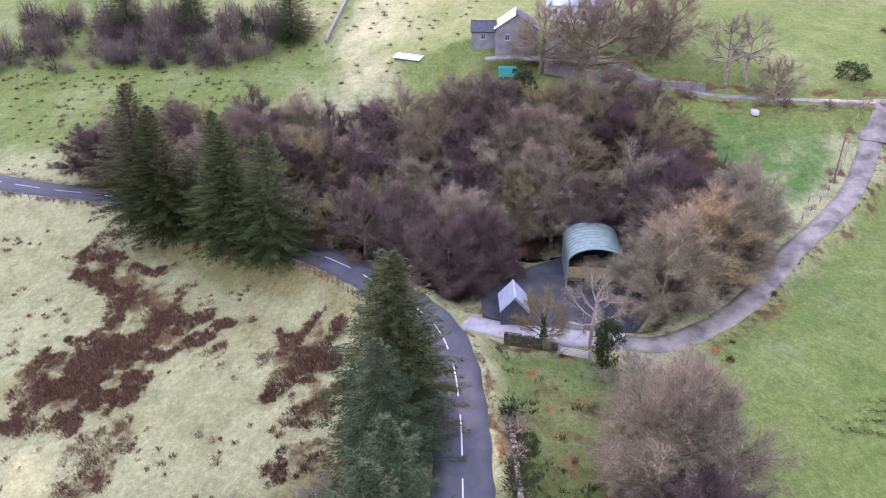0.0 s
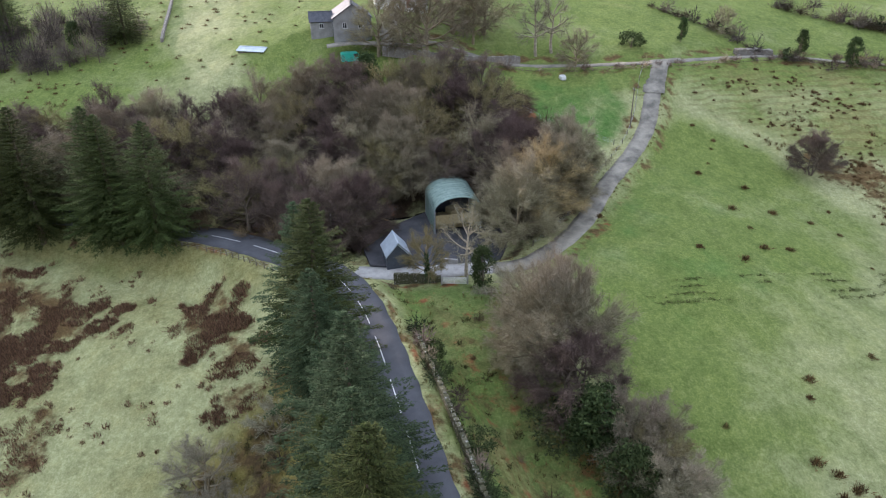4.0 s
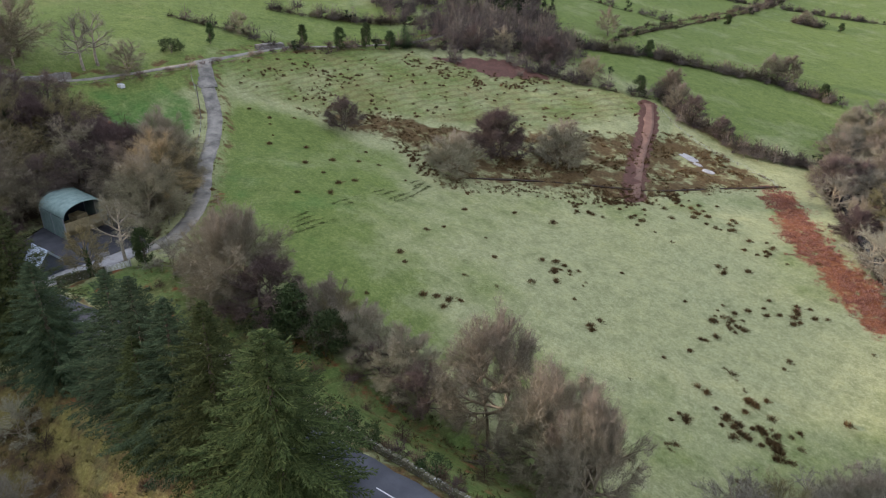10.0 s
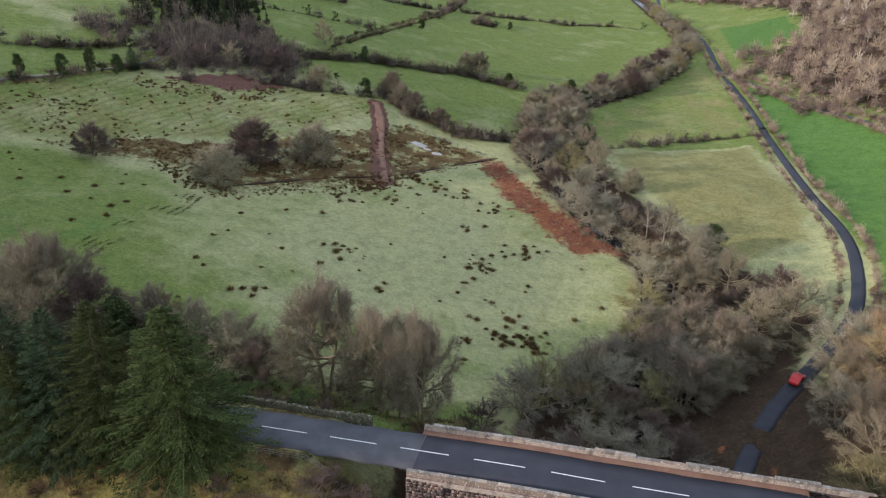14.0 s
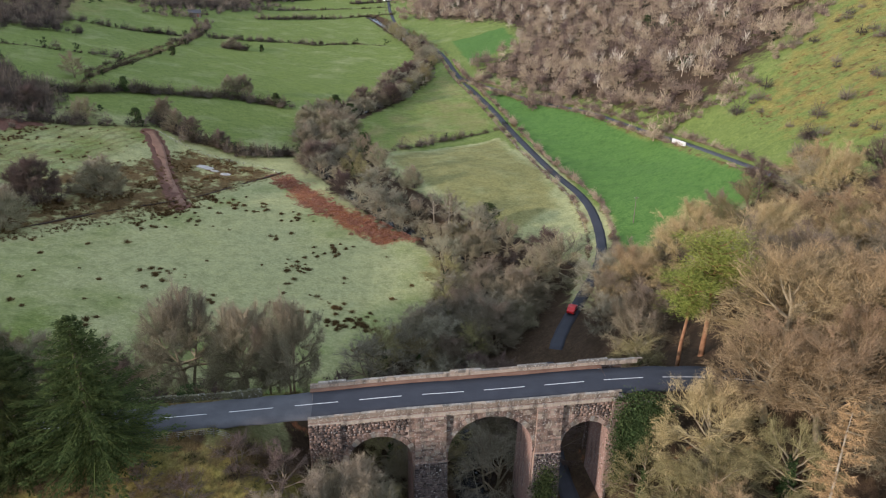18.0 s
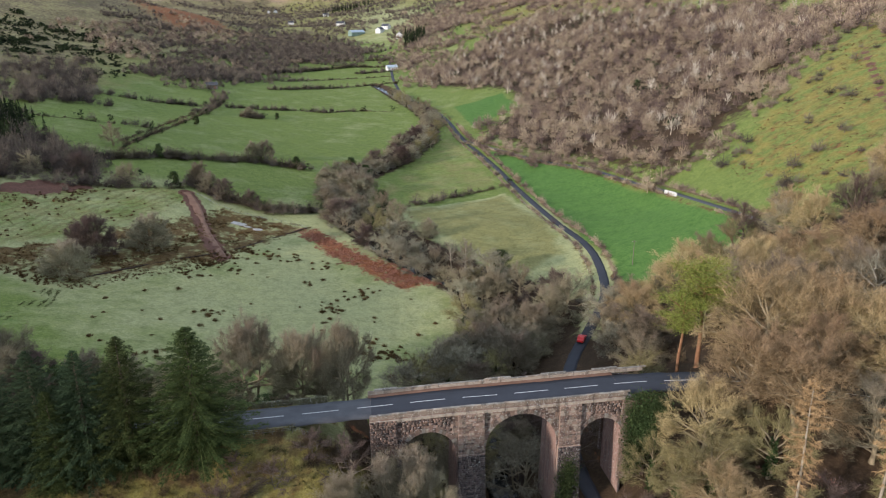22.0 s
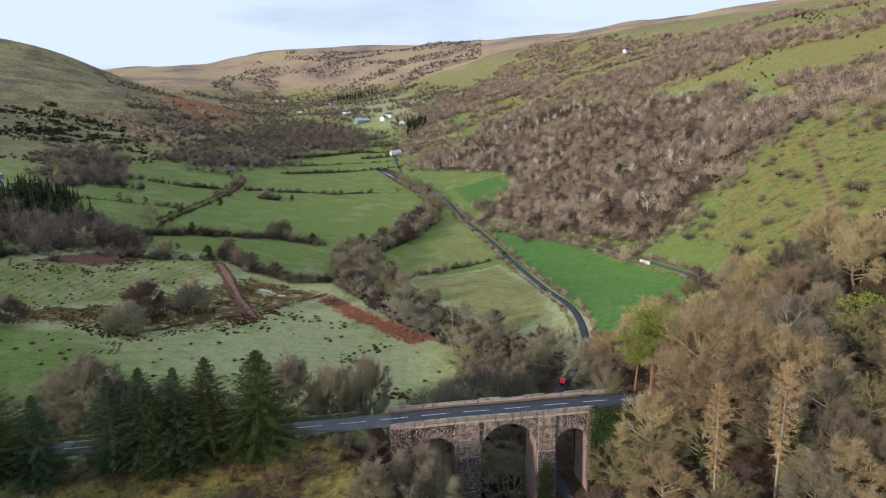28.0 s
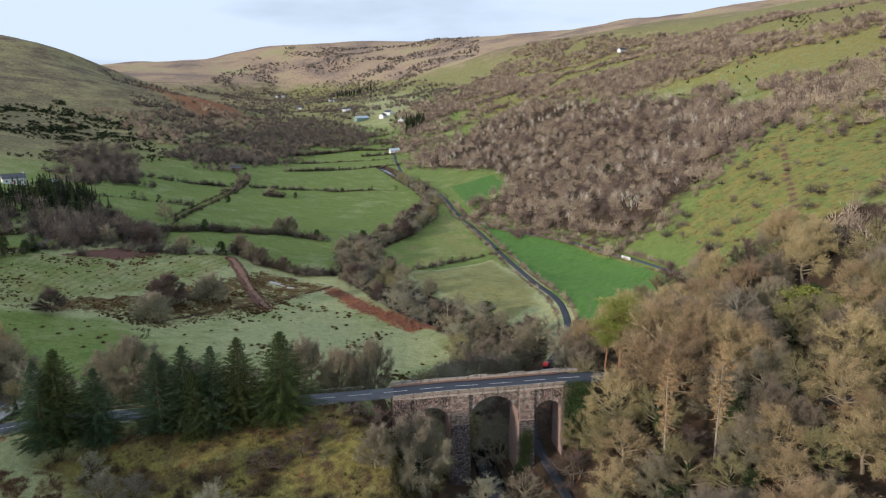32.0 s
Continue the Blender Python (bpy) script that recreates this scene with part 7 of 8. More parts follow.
def house(name, at, turn, length, width, eave, ridge, walls, roof, label, windows=2, chimneys=1, door=True, ends=0, category="house", size=1.0):
    """A gabled house: its ridge runs along local x."""
    h = thing(name, at, label, category, turn=turn, size=size)
    L, W = length / 2, width / 2
    faces = [[(-L, -W, -1.5), (L, -W, -1.5), (L, -W, eave), (-L, -W, eave)], [(L, W, -1.5), (-L, W, -1.5), (-L, W, eave), (L, W, eave)],
             [(L, -W, -1.5), (L, W, -1.5), (L, W, eave), (L, 0, ridge), (L, -W, eave)], [(-L, W, -1.5), (-L, -W, -1.5), (-L, -W, eave), (-L, 0, ridge), (-L, W, eave)]]
    part("wall", poly_mesh("wall", faces, walls), h)
    o, drop = 0.3, 0.3 * (ridge - eave) / W
    part("roof", slab((-L - o, -W - o, eave - drop), (L + o, -W - o, eave - drop), (L + o, 0, ridge), (-L - o, 0, ridge), 0.16), h, mat=roof)
    part("roof", slab((L + o, W + o, eave - drop), (-L - o, W + o, eave - drop), (-L - o, 0, ridge), (L + o, 0, ridge), 0.16), h, mat=roof)
    part("ridge_tile", box(-L - o, -0.14, ridge + 0.08, L + o, 0.14, ridge + 0.24, 0.04), h, mat=roof)
    for k in range(chimneys):
        x = (L - 0.6) * (1 if k == 0 else -1)
        c = part("chimney", box(x - 0.4, -0.35, ridge - 0.5, x + 0.4, 0.35, ridge + 1.0, 0.03), h, mat=walls)
        part("chimney_pot", box(x - 0.12, -0.12, ridge + 1.0, x + 0.12, 0.12, ridge + 1.4, 0.03), c, mat=CONCRETE)
    for side in (-1, 1):
        for k in range(windows):
            x = -L + (k + 0.5) * length / windows
            if not (door and side < 0 and k == windows // 2):
                window_on(h, x, side * W, eave * 0.4, 1.0, 1.15, "y", side)
    if door:
        x = -L + (windows // 2 + 0.5) * length / max(windows, 1)
        d = part("door", box(x - 0.48, -W - 0.06, 0.0, x + 0.48, -W + 0.02, 2.05), h, mat=DOOR_PAINT)
        part("door_handle", box(x + 0.34, -W - 0.12, 1.0, x + 0.4, -W - 0.06, 1.1), d, mat=STEEL)
    for k in range(ends):
        window_on(h, L, (k - (ends - 1) / 2) * width * 0.42, eave * 0.42, 1.0, 1.3, "x", 1)
    return h


def on(x, y):
    return float(height([(x, y)])[0])


house("farmhouse", (-191.5, 3.3, 21.6), 0, 11, 8.6, 3.9, 6.7, RENDER_GREY, SLATE, "grey rendered gabled farmhouse with slate roof", 3, 1, False, 2)
house("farmhouse_wing", (-191.3, -3.6, 21.9), 90, 5, 5, 2.7, 4.4, RENDER_GREY, SLATE, "low slate-roofed wing beside the grey farmhouse", 1, 0, False, 1)
house("white_farmhouse", (-205.5, 17, on(-205, 17)), 90, 13, 7, 3.2, 5.2, WHITEWASH, TIN_BLUE, "white single-storey farmhouse behind bare trees", 4, 2)
house("roadside_hut", (-190, -19.4, 17.2), 62, 6.5, 3.2, 1.5, 2.1, TIMBER, TIN_BLUE, "low hut with a pale tin roof beside the farm track", 0, 0, False, category="shed")
house("hill_farm", (474, 1061, on(474, 1061)), 20, 14, 8, 4, 7, WHITEWASH, SLATE, "small white farmhouse high on the slope", 3)
house("valley_house", (33, 696, on(33, 696)), 15, 12, 7, 3, 5.2, WHITEWASH, TIN_BLUE, "white house beside the glen road", 3)
house("stone_cottage", (-130, 503, on(-130, 503)), 10, 9, 6, 3, 5, STONE_GREY, SLATE, "ruinous grey stone cottage at the end of a lane", 2)
house("left_farm", (-226, 281, on(-226, 281)), 30, 12, 7, 3.4, 5.6, WHITEWASH, SLATE, "white farmhouse above the pines", 3)
house("left_shed", (-211, 299, on(-211, 299)), 60, 5, 4, 2.2, 3, TIN_BLUE, TIN_BLUE, "small pale blue tin shed", 0, 0, False, category="shed")
house("wood_shed", (-148.5, 195, on(-148, 195)), 100, 4, 3, 2, 2.6, WHITEWASH, TIN_DARK, "small white shed among scrub", 0, 0, False, category="shed")
for k, (x, y, L) in enumerate(((-122, 1449, 12), (-50, 1515, 12), (2, 957, 26), (36, 956, 14), (60, 904, 13), (-223, 2064, 14), (-205, 2075, 12), (46, 975, 12), (-20, 1120, 14))):
    house("far_house", (x, y, on(x, y)), 20 * k, L, 8, 4, 7, WHITEWASH if k != 2 else TIN_GREEN, SLATE if k != 2 else TIN_BLUE, "distant white house far up the glen" if k != 2 else "distant long green farm shed", 3, 1, False)

# dutch barn: a round tin roof on posts, with straw behind a front board
barn = thing("dutch_barn", (-129.5, 15.4, -3.4), "open-sided barn with a curved pale green tin roof", "barn")
R, rise, back = 4.1, 2.3, 9.0
prof = [(R * math.cos(math.pi * k / 18), 4.7 + rise * math.sin(math.pi * k / 18)) for k in range(19)]
bm = bmesh.new()
rows_ = []
for x in (0.6, 0.0, -back / 2, -back):
    rows_.append([[bm.verts.new((x, y * s, z + (s - 1) * 4)) for y, z in prof] for s in (1.0, 1.02)])
for a, b in zip(rows_[:-1], rows_[1:]):
    for s in range(2):
        for k in range(18):
            f = (a[s][k], a[s][k + 1], b[s][k + 1], b[s][k])
            bm.faces.new(f if s else f[::-1])
for end in (rows_[0], rows_[-1]):
    for k in range(18):
        bm.faces.new((end[0][k], end[0][k + 1], end[1][k + 1], end[1][k]))
roof = part("roof", bm, barn, mat=TIN_GREEN)
for k in range(0, 11):
    x = 0.55 - k * 1.0
    v, t = tube([(x, y * 1.022, z + 0.1) for y, z in prof], [0.035] * 19, 4)
    part("roof_rib", tri_mesh("roof_rib", v, t, TIN_GREEN), roof)
for x in (0, -back / 2, -back):
    for y in (-R, R):
        part("post", box(x - 0.1, y - 0.1, -0.5, x + 0.1, y + 0.1, 4.8), barn, mat=STEEL)
part("side_wall", box(-back, -R - 0.06, 0, 0, -R, 4.6), barn, mat=TIN_GREEN)
part("side_wall", box(-back, R, 0, 0, R + 0.06, 4.6), barn, mat=TIN_GREEN)
part("back_wall", poly_mesh("back_wall", [[(-back, y, z) for y, z in [(R, 0)] + prof + [(-R, 0)]]], TIN_DARK), barn)
part("front_board", box(-0.15, -R + 0.15, 1.9, 0.0, R - 0.15, 3.7, 0.02), barn, "pale straw-coloured boarding", mat=HAY)
for k, (x, y, z) in enumerate(((-3, -2.6, 0), (-3, 0, 0), (-3, 2.6, 0), (-3.2, -1.4, 1.25), (-3.2, 1.3, 1.25), (-3.1, 0, 2.5), (-6, -2, 0), (-6, 1.5, 0))):
    bale = tagged(new("straw_bale", None), "square straw bale stacked in the barn", "bale", "bales in the barn")
    bale.matrix_basis = pose(-129.5 + x, 15.4 + y, -3.4 + z, 0, 0, 3 * k)
    part("straw", box(-1.2, -1.2, 0, 1.2, 1.2, 1.2, 0.12), bale, mat=HAY)

shed = thing("garden_shed", (-120.6, 3.2, -3.1), "dark clad shed with a pale blue pitched tin roof", "shed", turn=4)
part("wall", poly_mesh("wall", [[(-2.2, -1.8, -0.5), (2.2, -1.8, -0.5), (2.2, -1.8, 2.4), (-2.2, -1.8, 2.4)], [(2.2, 1.8, -0.5), (-2.2, 1.8, -0.5), (-2.2, 1.8, 2.4), (2.2, 1.8, 2.4)],
                                [(2.2, -1.8, -0.5), (2.2, 1.8, -0.5), (2.2, 1.8, 2.4), (2.2, 0, 4.35), (2.2, -1.8, 2.4)], [(-2.2, 1.8, -0.5), (-2.2, -1.8, -0.5), (-2.2, -1.8, 2.4), (-2.2, 0, 4.35), (-2.2, 1.8, 2.4)]], TIN_DARK), shed)
for s in (-1, 1):
    q = [(-2.4, s * 2.0, 2.18), (2.4, s * 2.0, 2.18), (2.4, 0, 4.4), (-2.4, 0, 4.4)]
    roof = part("roof", slab(*(q if s < 0 else [q[1], q[0], q[3], q[2]]), 0.08), shed, mat=TIN_BLUE)
    for k in range(9):
        x = -2.3 + k * 0.575
        part("roof_rib", tri_mesh("roof_rib", *tube([(x, s * 2.0, 2.27), (x, s * 1.0, 3.38), (x, s * 0.04, 4.49)], [0.03] * 3, 4), TIN_BLUE), roof)
    part("barge_board", slab((2.4, s * 2.02, 2.05), (2.46, s * 2.02, 2.05), (2.46, 0, 4.3), (2.4, 0, 4.3), 0.16), shed, mat=TIN_BLUE)
part("ridge_cap", box(-2.42, -0.12, 4.42, 2.42, 0.12, 4.54, 0.03), shed, mat=TIN_BLUE)
part("door", box(2.2, -0.8, 0, 2.26, 0.8, 2.0), shed, mat=TIN_DARK)
for y in (-1.8, 1.8):
    part("corner_trim", box(2.16, y - 0.06, -0.4, 2.24, y + 0.06, 2.4), shed, mat=SLATE)

apron = np.c_[LANE[:, :2], LANE[:, 2] + 0.06][: np.argmin(np.abs(LANE[:, 1] - 19))]
strip("apron", apron, 1.9, CONCRETE, 0.0, "pale concrete apron of the farm entrance", "apron")
# the yard surface, its kerb and the concrete apron
yard_pts = [(-141, 14), (-135.5, 6), (-126, -1.5), (-120.5, -1), (-117.6, 5), (-116.9, 12), (-117.2, 19.5), (-123.5, 23), (-138, 23)]
bm = bmesh.new()
lo = [bm.verts.new((x, y, -3.6)) for x, y in yard_pts]
hi = [bm.verts.new((x, y, -3.05)) for x, y in yard_pts]
bm.faces.new(hi)
for i in range(len(lo)):
    bm.faces.new((lo[i], lo[(i + 1) % len(lo)], hi[(i + 1) % len(lo)], hi[i]))
bmesh.ops.recalc_face_normals(bm, faces=bm.faces[:])
me_ = bpy.data.meshes.new("yard")
bm.to_mesh(me_)
bm.free()
me_.materials.append(YARD_STONE)
tagged(new("yard", me_), "dark wet hard-standing of the farm yard", "yard", kind="structure")


def rough_wall(name, line, tall, thick, mat, label, seed, cope=True, step=1.0, base=0.0, kind="structure"):
    """A rubble wall with an uneven top, and its cope stones one by one."""
    r = random.Random(seed)
    q = smooth_line(np.asarray(line, float), step)
    d = np.gradient(q[:, :2], axis=0)
    d /= np.linalg.norm(d, axis=1, keepdims=True)
    nrm = np.c_[-d[:, 1], d[:, 0]] * thick / 2
    w = thing(name, (0, 0, 0), label, "wall", kind=kind)
    v, f = [], []
    tops = [tall * r.uniform(0.92, 1.05) for _ in q]
    for p, n, t in zip(q, nrm, tops):
        v += [(*(p[:2] - n * 1.15), p[2] - 1.2 + base), (*(p[:2] - n), p[2] + t + base), (*(p[:2] + n), p[2] + t + base), (*(p[:2] + n * 1.15), p[2] - 1.2 + base)]
    for k in range(len(q) - 1):
        a = 4 * k
        f += [(a, a + 1, a + 5, a + 4), (a + 1, a + 2, a + 6, a + 5), (a + 2, a + 3, a + 7, a + 6)]
    f += [(0, 3, 2, 1), (4 * len(q) - 4, 4 * len(q) - 3, 4 * len(q) - 2, 4 * len(q) - 1)]
    part("body", mesh_from("body", v, f, mat), w)
    if cope:
        for k in range(len(q) - 1):
            m = (q[k] + q[k + 1]) / 2
            ln = np.linalg.norm(q[k + 1] - q[k])
            bm = box(-ln / 2 * r.uniform(0.7, 0.98), -thick * r.uniform(0.4, 0.66), -0.05, ln / 2 * r.uniform(0.7, 0.98), thick * r.uniform(0.4, 0.66), r.uniform(0.08, 0.3), 0.05)
            s = part("cope_stone", bm, w, mat=mat)
            s.matrix_basis = pose(m[0], m[1], m[2] + base + (tops[k] + tops[k + 1]) / 2 - 0.02, r.uniform(-7, 7), r.uniform(-6, 6), math.degrees(math.atan2(d[k][1], d[k][0])) + r.uniform(-9, 9))
    return w


rough_wall("roadside_wall", [(-56, 4.6, -0.8), (-50, 4.5, -0.8), (-43, 4.5, -0.8), (-35.5, 4.5, -0.8), (-29, 4.7, -0.7)], 0.3, 0.45, STONE_MOSS, "low mossy stone wall along the road embankment", 3, True, 0.7)
rough_wall("verge_wall", [(-96, 2.6, -1.1), (-90, 3.2, -1.2), (-78, 4.0, -0.9), (-66, 4.5, -0.9), (-57, 4.6, -0.9)], 0.4, 0.5, STONE_MOSS, "mossy roadside wall grown over with brambles", 4, True, 0.8)
# the lane wall takes the dark mossy stone to paint its shaded side
rough_wall("lane_wall", [(-114.2, 2.0, -2.4), (-112.9, 6.5, -2.6), (-112.4, 9.2, -2.8)], 0.75, 0.4, STONE_MOSS, "low wall beside the farm lane, coloured dark for its shadow side", 5)
rough_wall("apron_wall", [(-117.9, 10.4, -3.2), (-117.0, 12.6, -3.2)], 1.3, 0.4, CONCRETE, "short pale concrete wall in the yard", 6, False)
rough_wall("bank_wall", on_land([(-179.5, 9), (-179.3, 16), (-179.6, 22), (-180.5, 30), (-182, 42)]), 1.0, 0.6, STONE_GREY, "tumbled drystone wall on the bank below the farm", 7)
rough_wall("field_wall", on_land([(-206, -42), (-214, -42), (-232, -42), (-260, -44)]), 0.9, 0.6, STONE_GREY, "drystone field wall", 8, False, 3)
_p = np.argmin(np.abs(HILL_ROAD[:, 1] - 143))
rough_wall("bridge_parapet", [(HILL_ROAD[k, 0] - 2.3, HILL_ROAD[k, 1], HILL_ROAD[k, 2] + 0.1) for k in (_p - 3, _p, _p + 3)], 1.0, 0.5, WHITEWASH, "short white parapet where the hill road crosses a burn", 9, False)
rough_wall("stone_pile", on_land([(-178, 96), (-178.6, 101), (-178, 106)]), 0.8, 1.6, STONE_GREY, "heap of grey field stones beside the lane", 10, True, 1.2, kind="")

rough_wall("ditch_bank", on_land([(-100, 96), (-91, 107), (-80, 117), (-65, 129), (-53, 146), (-40, 161)]), 0.16, 0.9, PEAT, "dark earth bank along the ditch of the boggy field", 12, False, 1.2)
for k, (x, y, long_, wide_) in enumerate(((-65.5, 160.5, 3.4, 1.7), (-58, 156.5, 2.0, 1.2), (-62, 158.5, 1.4, 0.8))):
    r = random.Random(50 + k)
    rim = [(x + long_ * math.cos(a) * f, y + wide_ * math.sin(a) * f) for a, f in ((i * 0.449, r.uniform(0.7, 1.1)) for i in range(14))]
    tops = height(rim) + 0.16
    bm = bmesh.new()
    hi, lo = [bm.verts.new((*p, h)) for p, h in zip(rim, tops)], [bm.verts.new((*p, h - 0.6)) for p, h in zip(rim, tops)]
    bm.faces.new(hi)
    for i in range(14):
        bm.faces.new((lo[i], lo[(i + 1) % 14], hi[(i + 1) % 14], hi[i]))
    me_ = bpy.data.meshes.new("gravel_patch")
    bm.to_mesh(me_)
    bm.free()
    me_.materials.append(CONCRETE)
    tagged(new("gravel_patch", me_), "pale bare gravel showing through the boggy ground", "gravel", kind="structure")

gate = thing("field_gate", (-110.9, 10.8, on(-110.9, 10.8)), "white metal field gate in the lane wall", "gate", turn=76)
for k in range(6):
    part("rail", box(-1.75, -0.03, 0.15 + 0.2 * k, 1.75, 0.03, 0.23 + 0.2 * k), gate, mat=FRAME_WHITE)
for x in (-1.75, 0, 1.75):
    part("upright", box(x - 0.03, -0.035, 0.1, x + 0.03, 0.035, 1.28), gate, mat=FRAME_WHITE)
for x in (-1.95, 1.95):
    part("gate_post", box(x - 0.12, -0.12, -0.4, x + 0.12, 0.12, 1.45, 0.02), gate, mat=CONCRETE)


def pole(x, y, tall, label, arm=True):
    p = thing("utility_pole", (x, y, on(x, y)), label, "utility pole", "utility poles")
    part("shaft", tri_mesh("shaft", *tube([(0, 0, -0.6), (0, 0, tall / 2), (0, 0, tall)], [0.14, 0.12, 0.09], 8), TIMBER), p)
    if arm:
        a = part("crossarm", box(-0.7, -0.06, tall - 0.5, 0.7, 0.06, tall - 0.38), p, mat=TIMBER)
        for k in (-0.6, 0, 0.6):
            part("insulator", box(k - 0.05, -0.05, tall - 0.38, k + 0.05, 0.05, tall - 0.2, 0.015), a, mat=CONCRETE)


pole(-152.5, 57.4, 8.5, "dark timber utility pole beside the lane")
pole(-128.3, -6.5, 8.5, "dark timber utility pole at the road bend")
pole(66, 96, 8, "timber utility pole in the green field")
pole(-190, 30, 8, "timber utility pole behind the farm")


def fence(line, gap, label, wires=3, tall=1.05, boards=False):
    """Posts with wires between them."""
    q = smooth_line(np.c_[np.asarray(line, float), np.zeros(len(line))], gap)
    z = height(q)
    f = thing("fence", (0, 0, 0), label, "fence")
    r = random.Random(len(q))
    post = None
    for (x, y, _), h in zip(q, z):
        if post is None:
            bm = box(-0.06, -0.06, -0.4, 0.06, 0.06, tall, 0.015)
            post = part("post", bm, f, mat=TIMBER)
        else:
            post = part("post", post.data, f)
        post.matrix_basis = pose(x, y, h, r.uniform(-4, 4), r.uniform(-4, 4), r.uniform(0, 90))
    for k in range(wires):
        part("wire", tri_mesh("wire", *tube([(x, y, h + tall * (0.3 + 0.3 * k)) for (x, y, _), h in zip(q, z)], [0.012] * len(q), 3), STEEL), f)


fence(beside(MAIN_W, -4.3, 0.0, 0.97, 2), 2.6, "weathered post and wire fence along the road verge")
fence(beside(LANE, 3.2, 0.3, 1.0, 4), 3.5, "post and wire fence along the farm lane")
fence([(-178, 30), (-170, 34), (-160, 40), (-148, 52)], 3.5, "post and wire fence below the farm paddock")
fence([(-86, 182), (-70, 172), (-50, 166), (-40, 160)], 4, "post and wire fence at the edge of the boggy field")
fence(beside(GLEN_ROAD, 4.2, 0.2, 0.5, 5), 4, "post and wire fence beside the glen road")


# ---- vehicles and small things ----
def vehicle(name, at, turn, length, width, tall, paint, label, category, van=False):
    """A small car or van: shaped body, glasshouse, wheels with tyres and rims, lamps."""
    c = thing(name, at, label, category, turn=turn)
    L, W = length / 2, width / 2
    side = ([(-L, 0.35), (-L, tall * 0.93), (-L + 0.2, tall), (L * 0.35, tall), (L * 0.72, tall * 0.58), (L * 0.97, tall * 0.5), (L, 0.4)] if van else
            [(-L, 0.35), (-L, tall * 0.6), (-L * 0.75, tall * 0.64), (-L * 0.5, tall), (L * 0.15, tall), (L * 0.48, tall * 0.62), (L * 0.95, tall * 0.54), (L, 0.4)])
    bm = bmesh.new()
    a, b = [bm.verts.new((x, -W, z)) for x, z in side], [bm.verts.new((x, W, z)) for x, z in side]
    bm.faces.new(a), bm.faces.new(b[::-1])
    for i in range(len(side)):
        bm.faces.new((a[i], b[i], b[(i + 1) % len(side)], a[(i + 1) % len(side)]))
    bmesh.ops.recalc_face_normals(bm, faces=bm.faces[:])
    bmesh.ops.bevel(bm, geom=bm.edges[:], offset=0.07, segments=2, affect="EDGES")
    body = part("body", bm, c, mat=paint)
    for s in (-1, 1):
        part("side_window", box((L * 0.05 if van else -L * 0.45), s * W - 0.01, tall * 0.66, L * (0.42 if van else 0.2), s * W + 0.01, tall * 0.9), body, mat=GLASS)
        part("headlight", box(L - 0.06, s * W * 0.7 - 0.14, 0.62, L + 0.02, s * W * 0.7 + 0.14, 0.76), body, mat=FRAME_WHITE)
        part("tail_light", box(-L - 0.02, s * W * 0.8 - 0.1, 0.7, -L + 0.04, s * W * 0.8 + 0.1, 0.9), body, mat=DOOR_PAINT)
        for x in (-L * 0.62, L * 0.62):
            v, t = tube([(x, s * (W - 0.18), 0.32), (x, s * W, 0.32), (x, s * (W + 0.01), 0.32)], [0.32, 0.32, 0.2], 14)
            wheel = part("wheel", tri_mesh("wheel", v, t, RUBBER), c)
            part("rim", tri_mesh("rim", *tube([(x, s * (W - 0.02), 0.32), (x, s * (W + 0.02), 0.32), (x, s * (W + 0.021), 0.32)], [0.2, 0.18, 0.001], 12), STEEL), wheel)
    part("windscreen", slab(*(((L * 0.37, -W * 0.85, tall * 0.96), (L * 0.70, -W * 0.85, tall * 0.62), (L * 0.70, W * 0.85, tall * 0.62), (L * 0.37, W * 0.85, tall * 0.96)) if van else
                              ((L * 0.18, -W * 0.85, tall * 0.97), (L * 0.45, -W * 0.85, tall * 0.67), (L * 0.45, W * 0.85, tall * 0.67), (L * 0.18, W * 0.85, tall * 0.97))), 0.03), body, mat=GLASS)


VAN_GREEN = plain("teal_paint", (0.02, 0.36, 0.26), (0.04, 0.48, 0.36), 0.8, 0.35, 0.5)
CAR_RED = plain("red_paint", (0.45, 0.015, 0.015), (0.6, 0.03, 0.03), 0.8, 0.3, 0.5)
vehicle("van", (-180.6, 2.5, on(-180.6, 2.5)), 95, 5.2, 2.0, 2.3, VAN_GREEN, "bright teal delivery van parked beside the farm", "van", True)
car_at = GLEN_ROAD[np.argmin(np.hypot(GLEN_ROAD[:, 0] - 34.3, GLEN_ROAD[:, 1] - 56.9))]
vehicle("red_car", (car_at[0] - 0.4, car_at[1], car_at[2] + 0.02), 58, 4.2, 1.75, 1.5, CAR_RED, "small red car on the glen road", "car")
tank = thing("white_trough", (-172.8, 49.5, on(-172.8, 49.5)), "small white plastic tank standing in the paddock", "tank")
part("body", box(-0.9, -0.6, 0, 0.9, 0.6, 1.0, 0.15), tank, mat=FRAME_WHITE)
part("lid", box(-0.4, -0.3, 1.0, 0.4, 0.3, 1.1, 0.03), tank, mat=STEEL)
bar = thing("timber_balk", (-139.5, 4.2, on(-139.5, 4.2)), "pale fallen timber beside the yard", "timber", turn=35)
part("beam", box(-2.2, -0.15, 0.05, 2.2, 0.15, 0.35, 0.03), bar, mat=TWIG_GOLD)
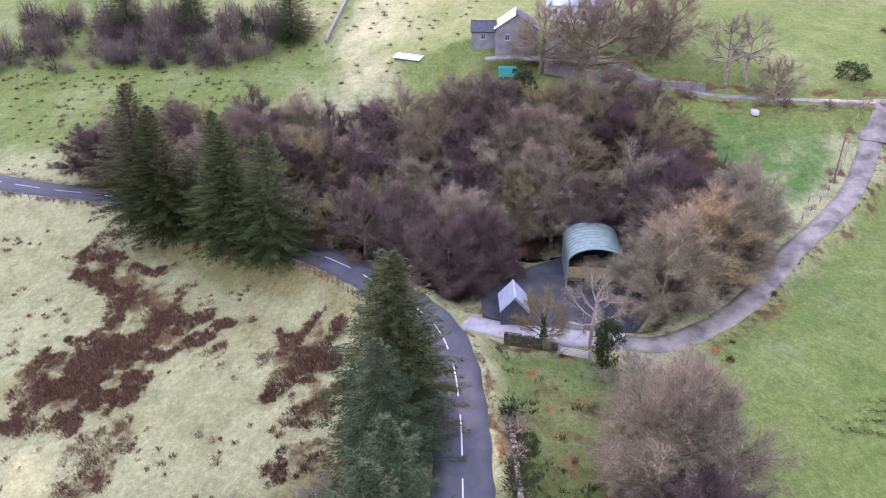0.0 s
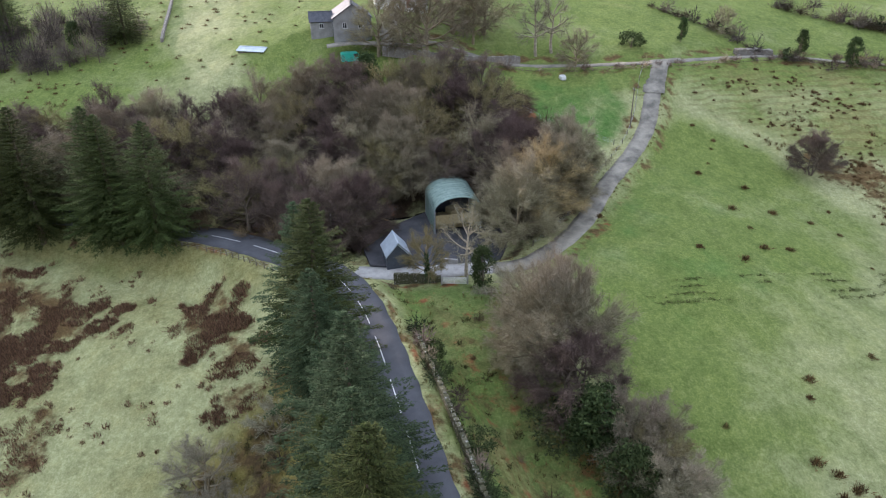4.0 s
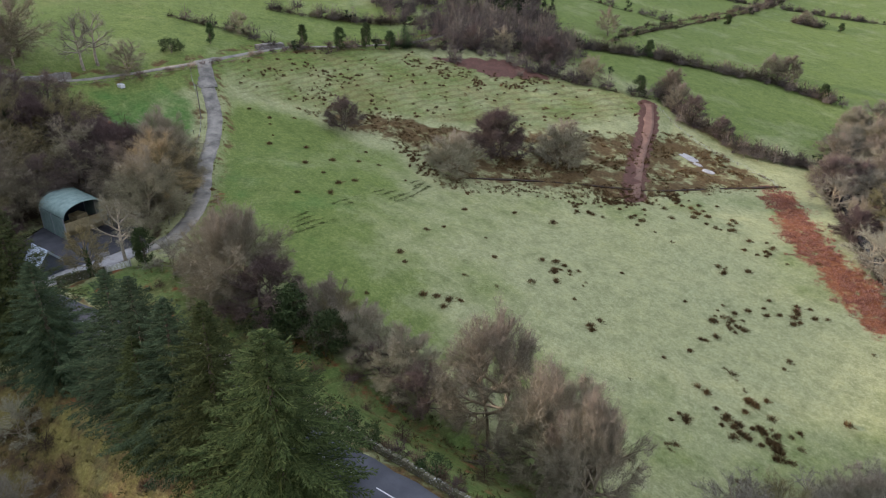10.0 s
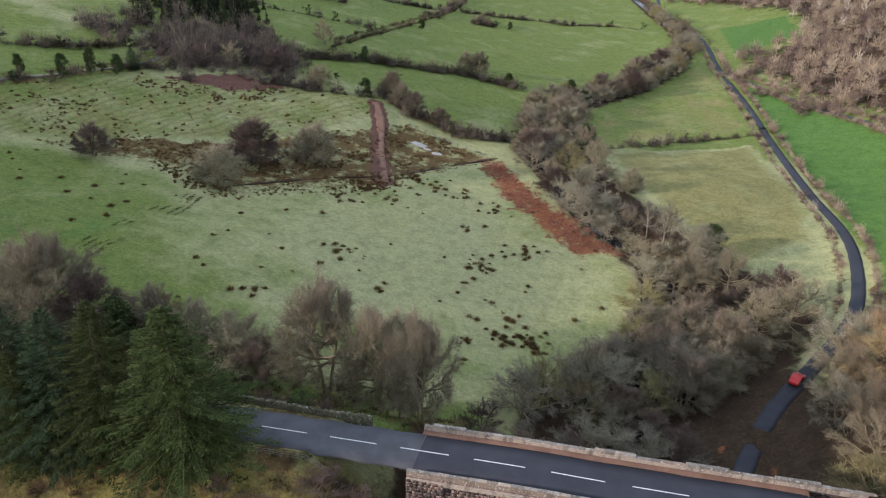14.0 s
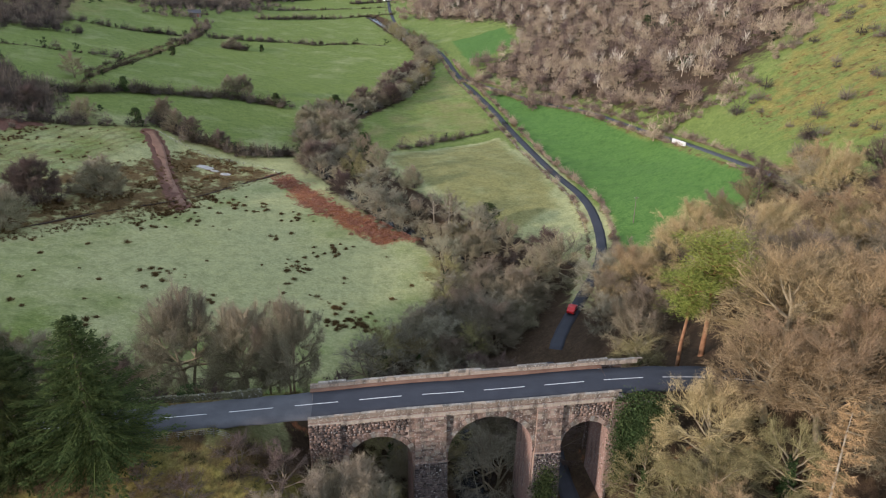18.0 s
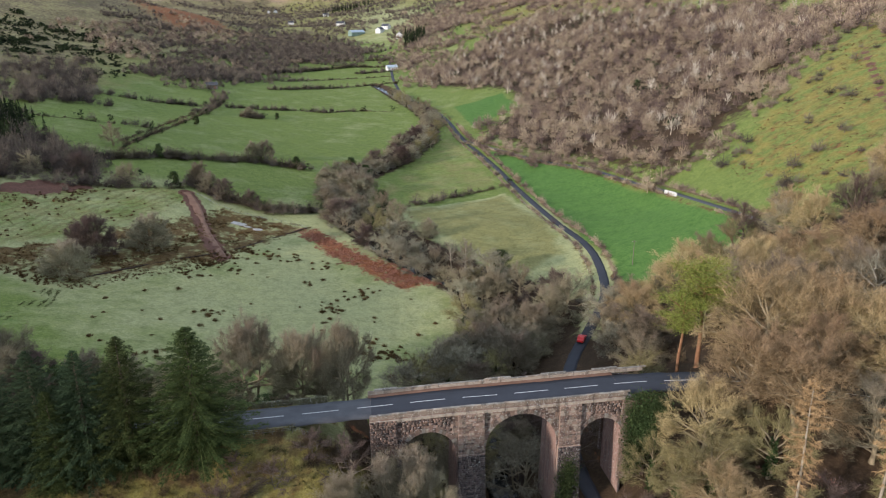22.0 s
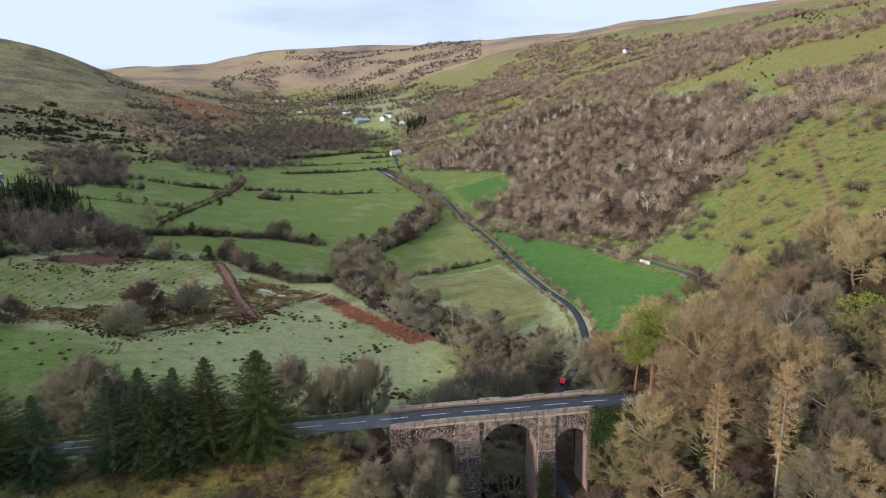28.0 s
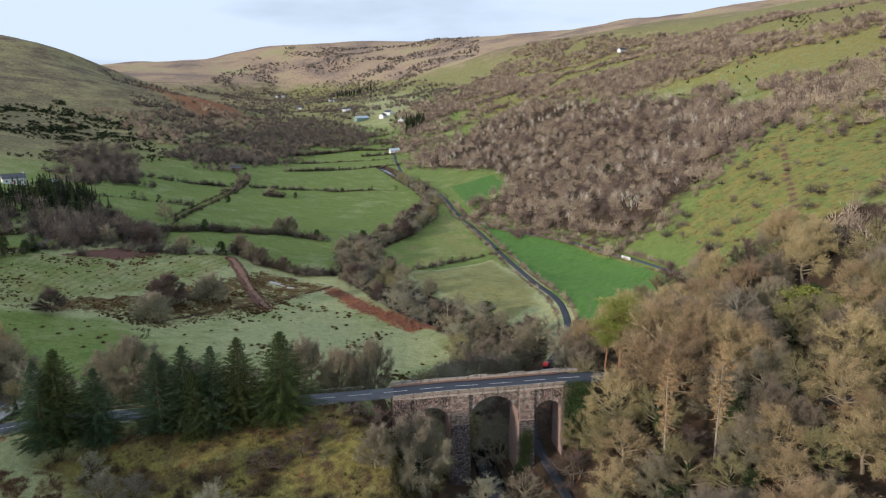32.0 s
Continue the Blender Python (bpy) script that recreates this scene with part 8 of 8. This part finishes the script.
# bare trees about the farmhouse, and evergreens along the top lane
for k, x, y, tall, w in (("ash", -181, 8.5, 15, 1.0), ("ash2", -180, 19.5, 17, 1.1), ("ash", -186, 15, 13, 0.9), ("ash2", -191, 27.5, 15, 1.1), ("ash", -193, 36, 16, 1.1), ("ash", -188, 32, 14, 0.9), ("white", -184, 46.5, 14, 0.9), ("white", -184.5, 50.5, 14, 0.9), ("ash2", -176.5, 54, 8.5, 1.1),
                         ("holly", -176.8, 113, 6.8, 0.7), ("holly", -170.5, 123, 7.4, 0.8), ("holly", -168.5, 133, 8.1, 0.7), ("holly", -163.5, 139, 6.8, 0.8), ("spruce2", -163, 147, 8, 1.1), ("ash2", -188, 98, 7, 1.1),
                         ("scrub", -170, 118, 4, 1.3), ("scrub", -158, 156, 7, 1.2), ("alder", -150, 168, 9, 1.2), ("ash", -143, 177, 9, 1.2), ("scrub", -136, 181, 7, 1.3), ("alder2", -128, 182, 9, 1.2),
                         ("spruce", -209, -51, 17, 1.0), ("spruce", -219, -80, 16, 1.0), ("spruce", -221, -99, 17, 1.1), ("holly", -209, -62, 7, 0.8), ("holly", -172.5, 4.5, 8, 1.2), ("ivy", -168, 22, 9, 1.2), ("holly", -160, 18, 8, 1.1)):
    plant(k, x, y, tall, w)
# trees low on both sides of the viaduct; darker kinds behind arches imitate shade
for k, x, y, tall, w in (("alder2", 11, 20, 9, 1.3), ("alder2", 13, 30, 9, 1.0), ("ivy", -10, 14, 9, 1.2), ("alder2", -16, 20, 9, 1.2), ("scrub", 6, 14, 6, 1.3), ("alder", -4, 26, 9, 1.2), ("scrub", 23, 14, 5, 1.1), ("scrub", 17, 9, 7, 1.2),
                         ("ivy", 25.5, -8, 11, 1.0), ("scrub", 21, -16, 8, 1.3), ("scrub", -36, -30, 6, 1.2), ("greybush", -62, -26, 6, 1.2), ("greybush", -72, -30, 5, 1.2), ("greybush", -78, -22, 6, 1.1), ("scrub", -44, -14, 6, 1.2), ("scrub", -52, -16, 5, 1.4), ("willow", -84, -24, 7, 1.0), ("greybush", -88, -16, 6, 0.9)):
    plant(k, x, y, tall, w)


# brambles and low bushes along the roadside wall
_bush = random.Random(91)
for x, y in [(-93 + 4.1 * k, 4.6 + 0.03 * k + _bush.uniform(-0.5, 1.4)) for k in range(15)]:
    plant(_bush.choice(["gorse", "scrub", "gorse"]), x, y, _bush.uniform(1.4, 2.8), _bush.uniform(0.8, 1.2), "bushes along the wall")
# ivy on the masonry
def wall_ivy(x, z, wide, tall, y, seed):
    r = np.random.default_rng(seed)
    n = int(wide * tall * 150)
    u = r.normal(size=(n, 2)) * (wide / 3.2, tall / 3.2)
    c = np.c_[x + u[:, 0], y - np.abs(r.normal(size=n)) * 0.22, z + u[:, 1]]
    p = Pile()
    p.add(np.repeat(c, 3, 0) + r.normal(size=(3 * n, 3)) * 0.13, np.arange(3 * n))
    e = thing("ivy", (0, 0, 0), "dark green ivy hanging on the viaduct's masonry", "ivy", "ivy on the viaduct")
    part("leaves", p.mesh("leaves", LEAF_DARK), e)


for k, (x, z, w, t, y) in enumerate(((11.6, -15, 2.6, 7, -5.0), (23.6, -6, 3.6, 9, -4.4), (26, -2.5, 6, 4.0, -4.9), (24.5, 0.2, 5, 1.2, -4.3), (25.5, -6, 4, 8, -5.0), (23.2, -11, 3, 7, -5.0), (-15.5, -12, 2.4, 5, -4.1), (10.6, -21, 3.2, 5, -5.2))):
    wall_ivy(x, z, w, t, y, 200 + k)
